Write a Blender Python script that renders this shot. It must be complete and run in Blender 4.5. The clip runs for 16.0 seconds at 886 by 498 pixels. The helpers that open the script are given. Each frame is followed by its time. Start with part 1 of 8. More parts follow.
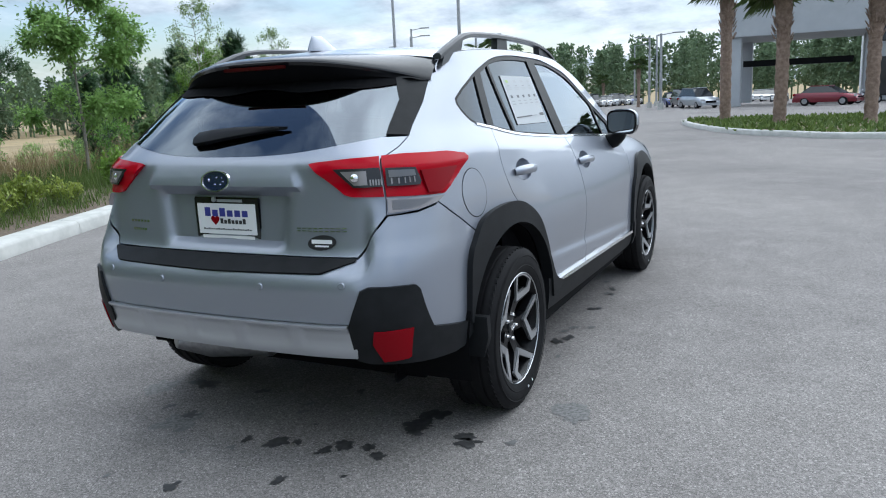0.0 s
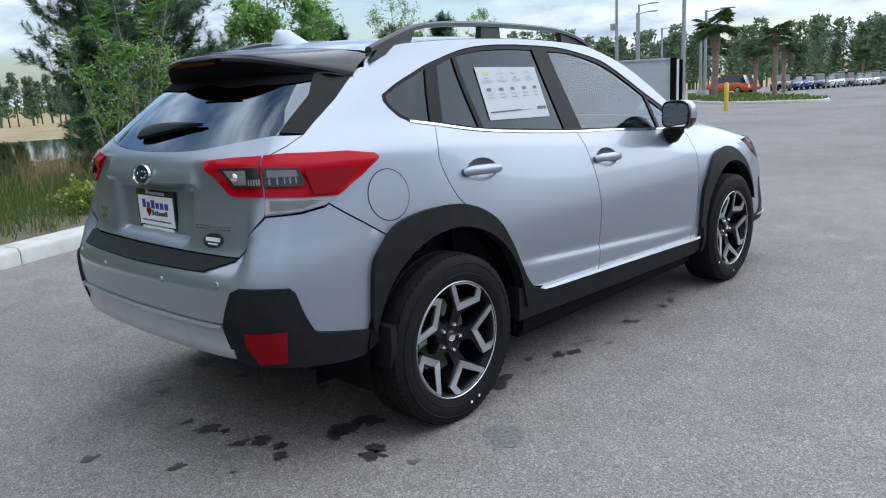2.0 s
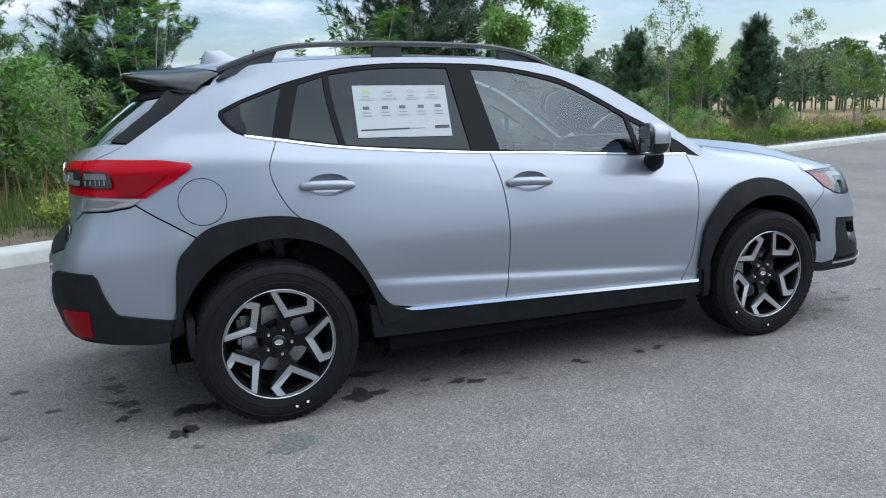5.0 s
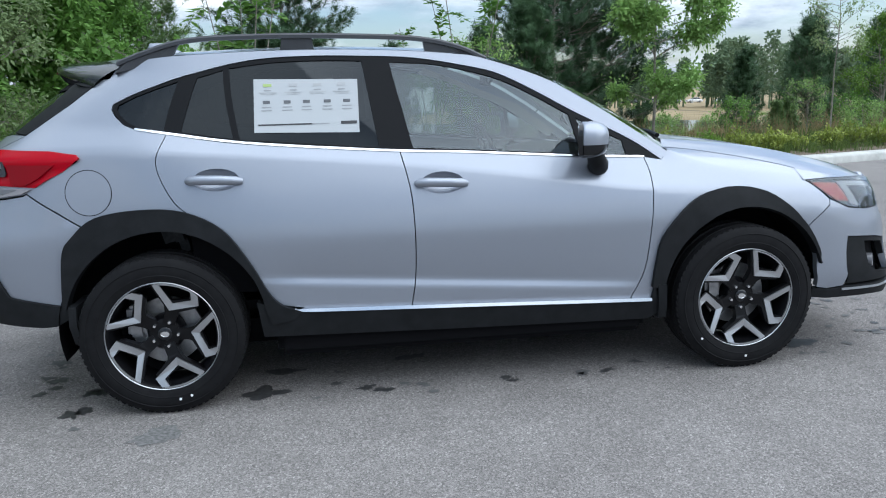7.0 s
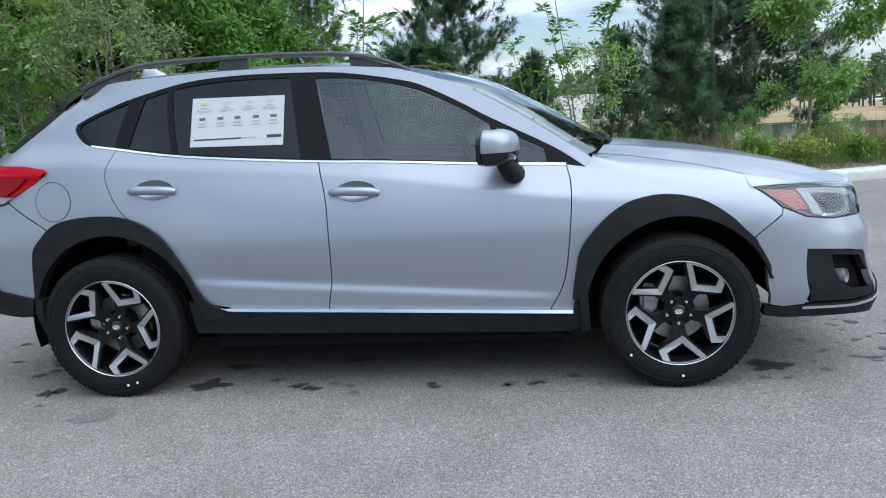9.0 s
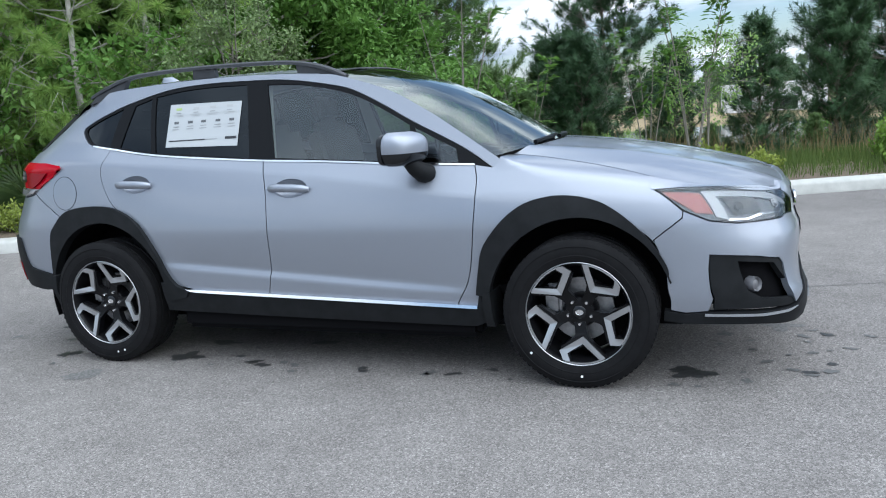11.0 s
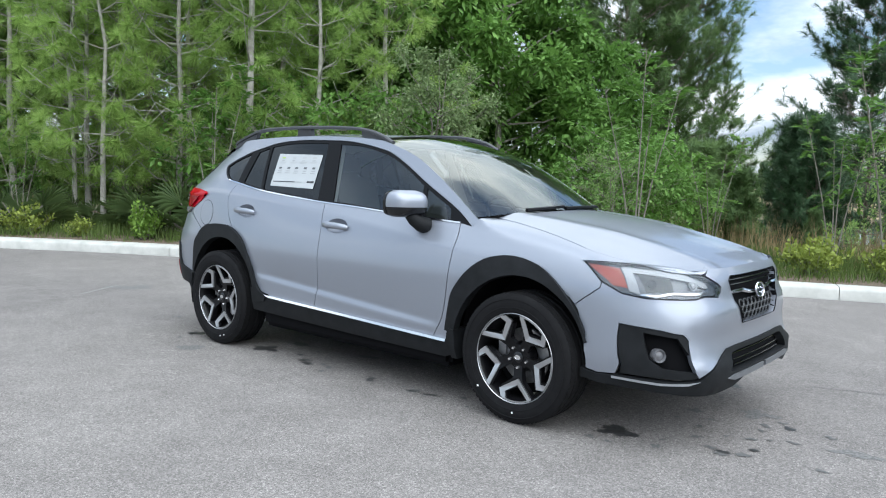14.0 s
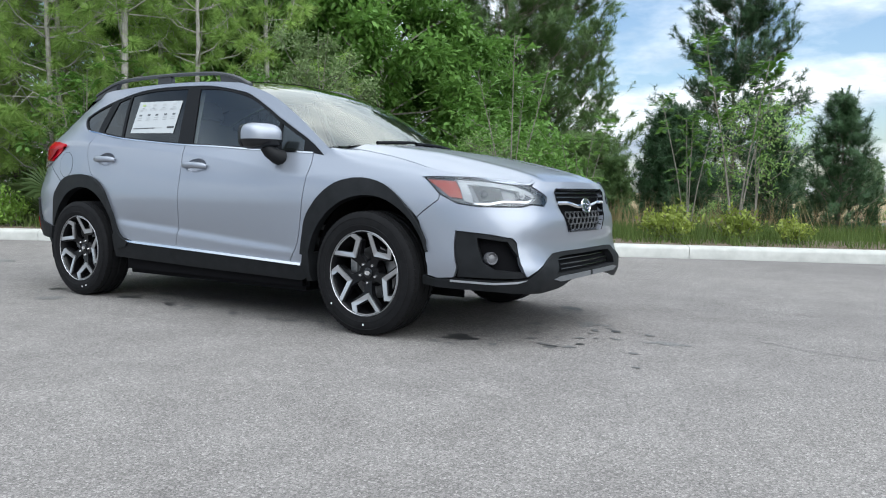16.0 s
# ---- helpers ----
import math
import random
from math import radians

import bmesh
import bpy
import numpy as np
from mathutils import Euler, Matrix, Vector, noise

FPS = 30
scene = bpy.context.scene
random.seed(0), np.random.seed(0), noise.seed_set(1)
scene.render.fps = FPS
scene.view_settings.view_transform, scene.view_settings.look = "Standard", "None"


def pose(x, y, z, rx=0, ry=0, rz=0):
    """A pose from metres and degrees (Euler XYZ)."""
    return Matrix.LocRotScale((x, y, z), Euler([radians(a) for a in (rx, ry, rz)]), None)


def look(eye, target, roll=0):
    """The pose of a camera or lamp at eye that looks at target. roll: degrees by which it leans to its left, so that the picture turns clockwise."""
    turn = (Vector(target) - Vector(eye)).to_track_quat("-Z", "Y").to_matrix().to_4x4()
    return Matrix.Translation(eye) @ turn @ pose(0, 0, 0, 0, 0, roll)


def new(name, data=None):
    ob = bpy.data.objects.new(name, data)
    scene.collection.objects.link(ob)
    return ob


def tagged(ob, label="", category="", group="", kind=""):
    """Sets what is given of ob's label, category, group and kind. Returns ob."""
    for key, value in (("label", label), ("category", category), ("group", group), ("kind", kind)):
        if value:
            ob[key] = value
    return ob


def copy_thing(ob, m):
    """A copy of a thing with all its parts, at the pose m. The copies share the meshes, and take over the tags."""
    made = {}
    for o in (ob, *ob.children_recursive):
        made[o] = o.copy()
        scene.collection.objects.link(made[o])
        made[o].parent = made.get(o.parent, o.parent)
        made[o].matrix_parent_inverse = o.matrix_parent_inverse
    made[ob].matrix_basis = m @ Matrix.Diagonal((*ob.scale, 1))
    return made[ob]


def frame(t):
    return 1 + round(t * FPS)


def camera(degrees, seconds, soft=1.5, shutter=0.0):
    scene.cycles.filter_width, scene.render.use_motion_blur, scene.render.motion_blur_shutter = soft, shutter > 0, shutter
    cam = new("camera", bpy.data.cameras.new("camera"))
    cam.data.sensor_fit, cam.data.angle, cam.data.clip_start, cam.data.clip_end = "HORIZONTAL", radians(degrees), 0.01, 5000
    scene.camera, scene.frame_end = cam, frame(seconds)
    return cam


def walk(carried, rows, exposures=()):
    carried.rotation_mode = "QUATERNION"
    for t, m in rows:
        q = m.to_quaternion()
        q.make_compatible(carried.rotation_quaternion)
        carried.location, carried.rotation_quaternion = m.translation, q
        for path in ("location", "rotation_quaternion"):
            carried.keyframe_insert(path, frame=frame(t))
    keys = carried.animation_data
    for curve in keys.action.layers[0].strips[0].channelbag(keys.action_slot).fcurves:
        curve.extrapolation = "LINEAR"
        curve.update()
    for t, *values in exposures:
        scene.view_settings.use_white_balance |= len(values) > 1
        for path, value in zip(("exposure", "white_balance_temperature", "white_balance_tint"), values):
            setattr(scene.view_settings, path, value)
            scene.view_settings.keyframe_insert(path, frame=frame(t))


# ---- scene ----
cam = camera(60.1, 16.0, soft=1.1, shutter=0.0)
PATH = [
    (0, (-2.957, -1.998, 1.349), (-1.203, -1.124, 0.95), -2.7),
    (0.5, (-2.764, -2.18, 1.363), (-1.055, -1.225, 0.953), -3.1),
    (1, (-2.588, -2.438, 1.358), (-0.985, -1.309, 0.964), -3.4),
    (1.5, (-2.413, -2.683, 1.354), (-0.923, -1.412, 0.951), -3.2),
    (2, (-2.149, -2.858, 1.357), (-0.732, -1.512, 0.933), -2.9),
    (2.5, (-1.913, -3.086, 1.341), (-0.651, -1.591, 0.927), -2.8),
    (3, (-1.682, -3.331, 1.34), (-0.562, -1.724, 0.936), -1.8),
    (3.5, (-1.357, -3.467, 1.336), (-0.266, -1.836, 0.946), -2.1),
    (4, (-1.076, -3.636, 1.333), (-0.061, -1.951, 0.972), -2.9),
    (4.2, (-0.949, -3.73, 1.337), (0.009, -2.01, 0.984), -2.7),
    (6.3, (0.241, -4.174, 1.342), (0.636, -2.257, 0.93), -1.5),
    (6.5, (0.384, -4.167, 1.295), (0.736, -2.238, 0.902), -1.5),
    (7, (0.732, -4.148, 1.341), (1.018, -2.209, 0.94), -1.4),
    (7.5, (1.086, -4.244, 1.298), (1.224, -2.289, 0.901), -1.9),
    (8, (1.373, -4.245, 1.33), (1.364, -2.293, 0.897), -2.7),
    (8.5, (1.688, -4.215, 1.322), (1.579, -2.258, 0.92), -3.5),
    (9, (1.997, -4.254, 1.302), (1.78, -2.299, 0.942), -3.3),
    (11.3, (3.429, -4.138, 1.279), (2.718, -2.304, 0.918), -3.6),
    (11.5, (3.534, -4.103, 1.297), (2.825, -2.27, 0.926), -2.9),
    (12, (3.846, -4.05, 1.29), (3.096, -2.227, 0.953), -1.8),
    (12.5, (4.149, -4.06, 1.309), (3.217, -2.31, 1.039), -0.8),
    (13, (4.388, -4.099, 1.337), (3.355, -2.403, 1.095), -0.4),
    (13.5, (4.651, -4.101, 1.308), (3.466, -2.505, 1.085), 0.9),
    (14, (4.882, -4.138, 1.283), (3.608, -2.608, 1.095), 1.5),
    (14.5, (5.126, -4.25, 1.221), (3.843, -2.726, 1.036), 1.6),
    (15, (5.253, -4.256, 1.165), (3.998, -2.718, 0.925), 0.9),
    (15.5, (5.277, -4.197, 0.939), (4.121, -2.576, 0.749), 1.2),
    (16, (5.293, -4.215, 0.826), (4.229, -2.529, 0.668), 0.8),
]
EXPOSURES = [(0.0, 0.65, 5900, 6), (4.0, 0.55, 5850, 6), (7.5, 0.70, 5850, 6), (12.0, 0.87, 5950, 6), (14.5, 1.00, 6150, 6), (16.0, 0.87, 6200, 6)]
walk(cam, [(t, look(eye, target, roll)) for t, eye, target, roll in PATH], EXPOSURES)

# ------------------------------------------------------------ sky and sun
SUN_EL, SUN_AZ = 54.0, 104.0     # degrees above the horizon, and from +y towards +x
world = bpy.data.worlds.new("sky")
scene.world = world
world.use_nodes = True
wt = world.node_tree
wn, wl = wt.nodes, wt.links
back = wn["Background"]
back.inputs["Strength"].default_value = 0.100
sky = wn.new("ShaderNodeTexSky")
sky.sky_type, sky.sun_disc, sky.sun_elevation, sky.sun_rotation = "NISHITA", False, radians(SUN_EL), radians(SUN_AZ)
sky.air_density, sky.dust_density, sky.ozone_density = 1.0, 1.5, 1.5
co_w = wn.new("ShaderNodeTexCoord")
sep = wn.new("ShaderNodeSeparateXYZ")
wl.new(co_w.outputs["Generated"], sep.inputs[0])
zp = wn.new("ShaderNodeMath")
zp.operation, zp.inputs[1].default_value = "ADD", 0.22
zc = wn.new("ShaderNodeMath")
zc.operation, zc.inputs[1].default_value = "MAXIMUM", 0.0
wl.new(sep.outputs["Z"], zc.inputs[0])
wl.new(zc.outputs[0], zp.inputs[0])
flat = []
for axis in ("X", "Y"):
    dv = wn.new("ShaderNodeMath")
    dv.operation = "DIVIDE"
    wl.new(sep.outputs[axis], dv.inputs[0])
    wl.new(zp.outputs[0], dv.inputs[1])
    flat.append(dv)
comb = wn.new("ShaderNodeCombineXYZ")
wl.new(flat[0].outputs[0], comb.inputs[0])
wl.new(flat[1].outputs[0], comb.inputs[1])
comb.inputs[2].default_value = 1.9


def cloud_noise(scale, detail, rough):
    n = wn.new("ShaderNodeTexNoise")
    n.inputs["Scale"].default_value, n.inputs["Detail"].default_value, n.inputs["Roughness"].default_value = scale, detail, rough
    wl.new(comb.outputs[0], n.inputs["Vector"])
    return n.outputs["Fac"]


def sky_ramp(fac, stops):
    r = wn.new("ShaderNodeValToRGB")
    while len(r.color_ramp.elements) < len(stops):
        r.color_ramp.elements.new(0.5)
    for el, (pos, c) in zip(r.color_ramp.elements, stops):
        el.position, el.color = pos, (*c, 1)
    wl.new(fac, r.inputs["Fac"])
    return r.outputs["Color"]


gap = wn.new("ShaderNodeMath")       # the cloud breaks up towards +y
gap.operation, gap.inputs[1].default_value = "POWER", 3.0
north = wn.new("ShaderNodeMath")
north.operation, north.inputs[1].default_value = "MAXIMUM", 0.0
wl.new(sep.outputs["Y"], north.inputs[0])
wl.new(north.outputs[0], gap.inputs[0])
thin = wn.new("ShaderNodeMath")
thin.operation, thin.inputs[1].default_value = "MULTIPLY_ADD", -0.075
wl.new(gap.outputs[0], thin.inputs[0])
wl.new(cloud_noise(1.1, 7, 0.55), thin.inputs[2])
cover = sky_ramp(thin.outputs[0], [(0.385, (0, 0, 0)), (0.52, (1, 1, 1))])
shade = sky_ramp(cloud_noise(2.3, 6, 0.6), [(0.34, (4.0, 4.6, 5.4)), (0.50, (7.0, 7.5, 8.2)), (0.64, (9.8, 10.0, 10.2))])
blend = wn.new("ShaderNodeMix")
blend.data_type = "RGBA"
lift = wn.new("ShaderNodeMath")      # an overcast sky is brighter towards the zenith
lift.operation, lift.inputs[1].default_value, lift.inputs[2].default_value = "MULTIPLY_ADD", 0.75, 0.68
wl.new(zc.outputs[0], lift.inputs[0])
lit = wn.new("ShaderNodeVectorMath")
lit.operation = "SCALE"
wl.new(shade, lit.inputs[0])
wl.new(lift.outputs[0], lit.inputs[3])
wl.new(cover, blend.inputs[0])
wl.new(sky.outputs[0], blend.inputs[6])
wl.new(lit.outputs[0], blend.inputs[7])
wl.new(blend.outputs[2], back.inputs["Color"])

sun = new("sun", bpy.data.lights.new("sun", "SUN"))
sun.data.energy, sun.data.angle, sun.data.color = 1.95, radians(95), (1.0, 0.97, 0.93)
s_el, s_az = radians(SUN_EL), radians(SUN_AZ)
sun.matrix_basis = look((0, 0, 30), (-30 * math.cos(s_el) * math.sin(s_az), -30 * math.cos(s_el) * math.cos(s_az), 30 - 30 * math.sin(s_el)))

# ------------------------------------------------------------ helpers of this scene
def mat(name, color=(0.5, 0.5, 0.5), rough=0.5, metal=0.0, coat=0.0, spec=0.5, coat_rough=0.03):
    m = bpy.data.materials.new(name)
    m.use_nodes = True
    b = m.node_tree.nodes["Principled BSDF"]
    b.inputs["Base Color"].default_value = (*color, 1)
    b.inputs["Roughness"].default_value = rough
    b.inputs["Metallic"].default_value = metal
    b.inputs["Coat Weight"].default_value = coat
    b.inputs["Coat Roughness"].default_value = coat_rough
    b.inputs["Specular IOR Level"].default_value = spec
    return m


def node(m, kind, **values):
    n = m.node_tree.nodes.new(kind)
    for key, v in values.items():
        if key in n.inputs:
            n.inputs[key].default_value = v
    return n


def wire(m, a, b):
    m.node_tree.links.new(a, b)


def bsdf(m):
    return m.node_tree.nodes["Principled BSDF"]


def ramp(m, fac, stops):
    r = m.node_tree.nodes.new("ShaderNodeValToRGB")
    e = r.color_ramp.elements
    while len(e) < len(stops):
        e.new(0.5)
    for el, (pos, c) in zip(e, stops):
        el.position, el.color = pos, (*c, 1)
    wire(m, fac, r.inputs["Fac"])
    return r.outputs["Color"]


def noise_tex(m, scale, detail=4.0, rough=0.55, vec=None, coords="Object"):
    n = node(m, "ShaderNodeTexNoise", Scale=scale, Detail=detail, Roughness=rough)
    if vec is None:
        vec = m.node_tree.nodes.new("ShaderNodeTexCoord").outputs[coords]
    wire(m, vec, n.inputs["Vector"])
    return n.outputs["Fac"]


def bump(m, height, strength=0.3, dist=0.01):
    b = node(m, "ShaderNodeBump", Strength=strength, Distance=dist)
    wire(m, height, b.inputs["Height"])
    wire(m, b.outputs["Normal"], bsdf(m).inputs["Normal"])


def varied(name, stops, scale, rough=0.6, bump_scale=None, bump_strength=0.3, bump_dist=0.01, detail=5, **kw):
    m = mat(name, stops[0][1], rough, **kw)
    wire(m, ramp(m, noise_tex(m, scale, detail), stops), bsdf(m).inputs["Base Color"])
    if bump_scale:
        bump(m, noise_tex(m, bump_scale, 4), bump_strength, bump_dist)
    return m


def leafy(name, dark, light, trans=0.25):
    """Foliage: colour varies from leaf to leaf and from plant to plant."""
    m = mat(name, dark, 0.55, spec=0.3)
    g = m.node_tree.nodes.new("ShaderNodeNewGeometry")
    o = m.node_tree.nodes.new("ShaderNodeObjectInfo")
    a = node(m, "ShaderNodeMath")
    a.operation = "MULTIPLY_ADD"
    wire(m, g.outputs["Random Per Island"], a.inputs[0])
    a.inputs[1].default_value = 0.6
    h = node(m, "ShaderNodeMath")
    h.operation = "MULTIPLY"
    wire(m, o.outputs["Random"], h.inputs[0])
    h.inputs[1].default_value = 0.4
    wire(m, h.outputs[0], a.inputs[2])
    col = ramp(m, a.outputs[0], [(0.0, dark), (0.55, tuple((p + q) / 2 for p, q in zip(dark, light))), (1.0, light)])
    wire(m, col, bsdf(m).inputs["Base Color"])
    t = node(m, "ShaderNodeBsdfTranslucent")
    wire(m, col, t.inputs["Color"])
    mix = node(m, "ShaderNodeMixShader", Fac=trans)
    out = m.node_tree.nodes["Material Output"]
    wire(m, bsdf(m).outputs[0], mix.inputs[1])
    wire(m, t.outputs[0], mix.inputs[2])
    wire(m, mix.outputs[0], out.inputs["Surface"])
    return m


def glass(name, tint, sheen=1.35, least=0.03, gleam=(0.84, 0.92, 1.0)):
    """A thin pane: tinted see-through with a mirror sheen that grows at grazing angles."""
    m = bpy.data.materials.new(name)
    m.use_nodes = True
    m.node_tree.nodes.remove(bsdf(m))
    tr = node(m, "ShaderNodeBsdfTransparent", Color=(*tint, 1))
    # gleam tints the mirror sheen; the blue default stands in for reflected sky
    gl = node(m, "ShaderNodeBsdfGlossy", Color=(*gleam, 1), Roughness=0.015)
    fr = node(m, "ShaderNodeFresnel", IOR=1.52)
    k = node(m, "ShaderNodeMath")
    k.operation, k.inputs[1].default_value, k.use_clamp = "MULTIPLY_ADD", sheen, True
    k.inputs[2].default_value = least
    wire(m, fr.outputs[0], k.inputs[0])
    mix = node(m, "ShaderNodeMixShader")
    wire(m, k.outputs[0], mix.inputs[0])
    wire(m, tr.outputs[0], mix.inputs[1])
    wire(m, gl.outputs[0], mix.inputs[2])
    wire(m, mix.outputs[0], m.node_tree.nodes["Material Output"].inputs["Surface"])
    return m


def mesh_of(name, bm, material=None, smooth=None):
    me = bpy.data.meshes.new(name)
    bm.normal_update()
    bm.to_mesh(me)
    bm.free()
    for mm in material if isinstance(material, (list, tuple)) else [material]:
        if mm:
            me.materials.append(mm)
    if smooth:
        me.shade_smooth()
        me.set_sharp_from_angle(angle=radians(smooth))
    return me


def part(name, bm, material, parent=None, label="", smooth=None):
    """One bmesh as one mesh object, under a thing or a part."""
    ob = new(name, bm if isinstance(bm, bpy.types.Mesh) else mesh_of(name, bm, material, smooth))
    if parent is not None:
        ob.parent = parent
    return tagged(ob, label)


def thing(name, label, category, group="", kind="", at=None):
    ob = new(name)
    ob.empty_display_size = 0.2
    if at is not None:
        ob.matrix_basis = at
    return tagged(ob, label, category, group, kind)


def box(bm, cx, cy, cz, sx, sy, sz, m=None, bevel=0.0):
    r = bmesh.ops.create_cube(bm, size=1.0, matrix=(m or Matrix()) @ Matrix.Translation((cx, cy, cz)) @ Matrix.Diagonal((sx, sy, sz, 1)))
    if bevel:
        es = list({e for v in r["verts"] for e in v.link_edges})
        bmesh.ops.bevel(bm, geom=es, offset=bevel, segments=2, affect="EDGES", clamp_overlap=True)
    return r["verts"]


def boxbm(*a, **k):
    bm = bmesh.new()
    box(bm, *a, **k)
    return bm


def lathe(bm, profile, segs=48, m=None, closed=False):
    """Turns a profile of (radius, along y) about the y axis."""
    m = m or Matrix()
    rings = []
    for i in range(segs):
        a = 2 * math.pi * i / segs
        rings.append([bm.verts.new(m @ Vector((r * math.cos(a), y, r * math.sin(a)))) for r, y in profile])
    n = len(profile)
    for i in range(segs):
        p, q = rings[i], rings[(i + 1) % segs]
        for j in range(n if closed else n - 1):
            k = (j + 1) % n
            try:
                bm.faces.new((p[j], p[k], q[k], q[j]))
            except ValueError:
                pass
    return rings


def tube(bm, pts, radii, segs=8, caps=True):
    """A tapered tube along points."""
    pts = [Vector(p) for p in pts]
    if not isinstance(radii, (list, tuple)):
        radii = [radii] * len(pts)
    radii = [float(q) for q in radii]
    rings, side = [], None
    for i, p in enumerate(pts):
        d = (pts[min(i + 1, len(pts) - 1)] - pts[max(i - 1, 0)]).normalized()
        if side is None:
            side = d.orthogonal().normalized()
        side = (side - d * side.dot(d)).normalized()
        up = d.cross(side)
        rings.append([bm.verts.new(p + radii[i] * (math.cos(2 * math.pi * k / segs) * side + math.sin(2 * math.pi * k / segs) * up)) for k in range(segs)])
    for a, b in zip(rings, rings[1:]):
        for k in range(segs):
            bm.faces.new((a[k], a[(k + 1) % segs], b[(k + 1) % segs], b[k]))
    if caps:
        bm.faces.new(rings[0][::-1]), bm.faces.new(rings[-1])
    return rings


def cr(pts, n=6):
    """A smooth line through points (Catmull-Rom)."""
    pts = [np.array(p, float) for p in pts]
    full = [2 * pts[0] - pts[1], *pts, 2 * pts[-1] - pts[-2]]
    out = []
    for i in range(1, len(full) - 2):
        a, b, c, d = full[i - 1:i + 3]
        for k in range(n):
            t = k / n
            out.append(tuple(0.5 * (2 * b + (c - a) * t + (2 * a - 5 * b + 4 * c - d) * t * t + (3 * b - a - 3 * c + d) * t ** 3)))
    out.append(tuple(pts[-1]))
    return out


def curve(xs, ys):
    """A smooth function through points, without overshoot."""
    xs, ys = np.array(xs, float), np.array(ys, float)
    h, d = np.diff(xs), np.diff(ys) / np.diff(xs)
    m = np.zeros(len(xs))
    m[0], m[-1] = d[0], d[-1]
    for i in range(1, len(xs) - 1):
        if d[i - 1] * d[i] > 0:
            m[i] = 2 * d[i - 1] * d[i] / (d[i - 1] + d[i])

    def f(x):
        x = min(max(x, xs[0]), xs[-1])
        i = min(int(np.searchsorted(xs, x, "right")) - 1, len(h) - 1)
        t = (x - xs[i]) / h[i]
        return float(ys[i] * (1 + 2 * t) * (1 - t) ** 2 + h[i] * m[i] * t * (1 - t) ** 2 + ys[i + 1] * t * t * (3 - 2 * t) + h[i] * m[i + 1] * t * t * (t - 1))
    return f


def inside(x, y, poly):
    c, j = False, len(poly) - 1
    for i in range(len(poly)):
        if (poly[i][1] > y) != (poly[j][1] > y) and x < (poly[j][0] - poly[i][0]) * (y - poly[i][1]) / (poly[j][1] - poly[i][1]) + poly[i][0]:
            c = not c
        j = i
    return c


def loft(rows, close=False):
    """A sheet through rows of points."""
    bm = bmesh.new()
    vs = [[bm.verts.new(Vector(q)) for q in r] for r in rows]
    for a, b in zip(vs, vs[1:]):
        n = len(a)
        for k in range(n if close else n - 1):
            bm.faces.new((a[k], a[(k + 1) % n], b[(k + 1) % n], b[k]))
    return bm


def faced(bm, way):
    """Turns a sheet's faces so that they look towards way on the whole."""
    bm.normal_update()
    if sum(f.normal.dot(Vector(way)) * f.calc_area() for f in bm.faces) < 0:
        bmesh.ops.reverse_faces(bm, faces=bm.faces[:])
    return bm

# ------------------------------------------------------------ materials
PAINT = mat("silver_paint", (0.285, 0.307, 0.357), 0.40, metal=0.64, coat=0.75, coat_rough=0.02)
flake = noise_tex(PAINT, 900, 2)
wire(PAINT, ramp(PAINT, flake, [(0.35, (0.258, 0.278, 0.325)), (0.65, (0.308, 0.331, 0.384))]), bsdf(PAINT).inputs["Base Color"])
CLAD = varied("black_plastic", [(0.3, (0.008, 0.009, 0.010)), (0.7, (0.014, 0.015, 0.017))], 14, 0.55, 400, 0.12, 0.001, spec=0.15)
CLAD_GREY = varied("grey_plastic", [(0.3, (0.10, 0.105, 0.115)), (0.7, (0.13, 0.135, 0.145))], 14, 0.45)
RAIL = varied("rail_coating", [(0.3, (0.022, 0.024, 0.028)), (0.7, (0.034, 0.036, 0.042))], 20, 0.42)
TRIM = mat("black_trim", (0.006, 0.0065, 0.008), 0.42, spec=0.12)
DARK = mat("dark_plastic", (0.004, 0.004, 0.005), 0.85, spec=0.1)
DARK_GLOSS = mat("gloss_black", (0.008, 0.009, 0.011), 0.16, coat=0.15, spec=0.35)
CHROME = mat("bright_metal", (0.82, 0.83, 0.85), 0.12, metal=1.0)
SATIN = mat("satin_metal", (0.50, 0.52, 0.56), 0.36, metal=0.75, coat=0.3)
STEEL = varied("steel", [(0.3, (0.25, 0.25, 0.26)), (0.7, (0.40, 0.40, 0.41))], 30, 0.4, metal=0.9)
MACHINED = mat("machined_alloy", (0.46, 0.47, 0.49), 0.32, metal=0.85, coat=0.2)
WHEEL_BLACK = mat("wheel_black", (0.005, 0.005, 0.006), 0.28, spec=0.2)
RUBBER = varied("rubber", [(0.3, (0.005, 0.005, 0.006)), (0.7, (0.009, 0.009, 0.010))], 25, 0.75, 300, 0.2, 0.001, spec=0.18)
RED = mat("red_lens", (0.36, 0.001, 0.010), 0.10, coat=0.07, coat_rough=0.02, spec=0.10)
RED_DARK = mat("red_reflector", (0.20, 0.001, 0.006), 0.25, spec=0.14)
BRAKE_RED = mat("brake_red", (0.05, 0.002, 0.004), 0.3, spec=0.3)
SMOKE = mat("smoked_lens", (0.020, 0.020, 0.024), 0.2, spec=0.5)
LAMP_GREY = mat("lamp_grey", (0.12, 0.12, 0.13), 0.3, coat=0.2)
LAMP_SILVER = mat("lamp_silver", (0.31, 0.325, 0.34), 0.28, metal=0.4)
REAR_GLASS = glass("rear_glass", (0.05, 0.055, 0.06), 1.5, 0.09)
LENS_LOW = mat("reversing_lens", (0.27, 0.25, 0.255), 0.2, metal=0.3, coat=0.4)
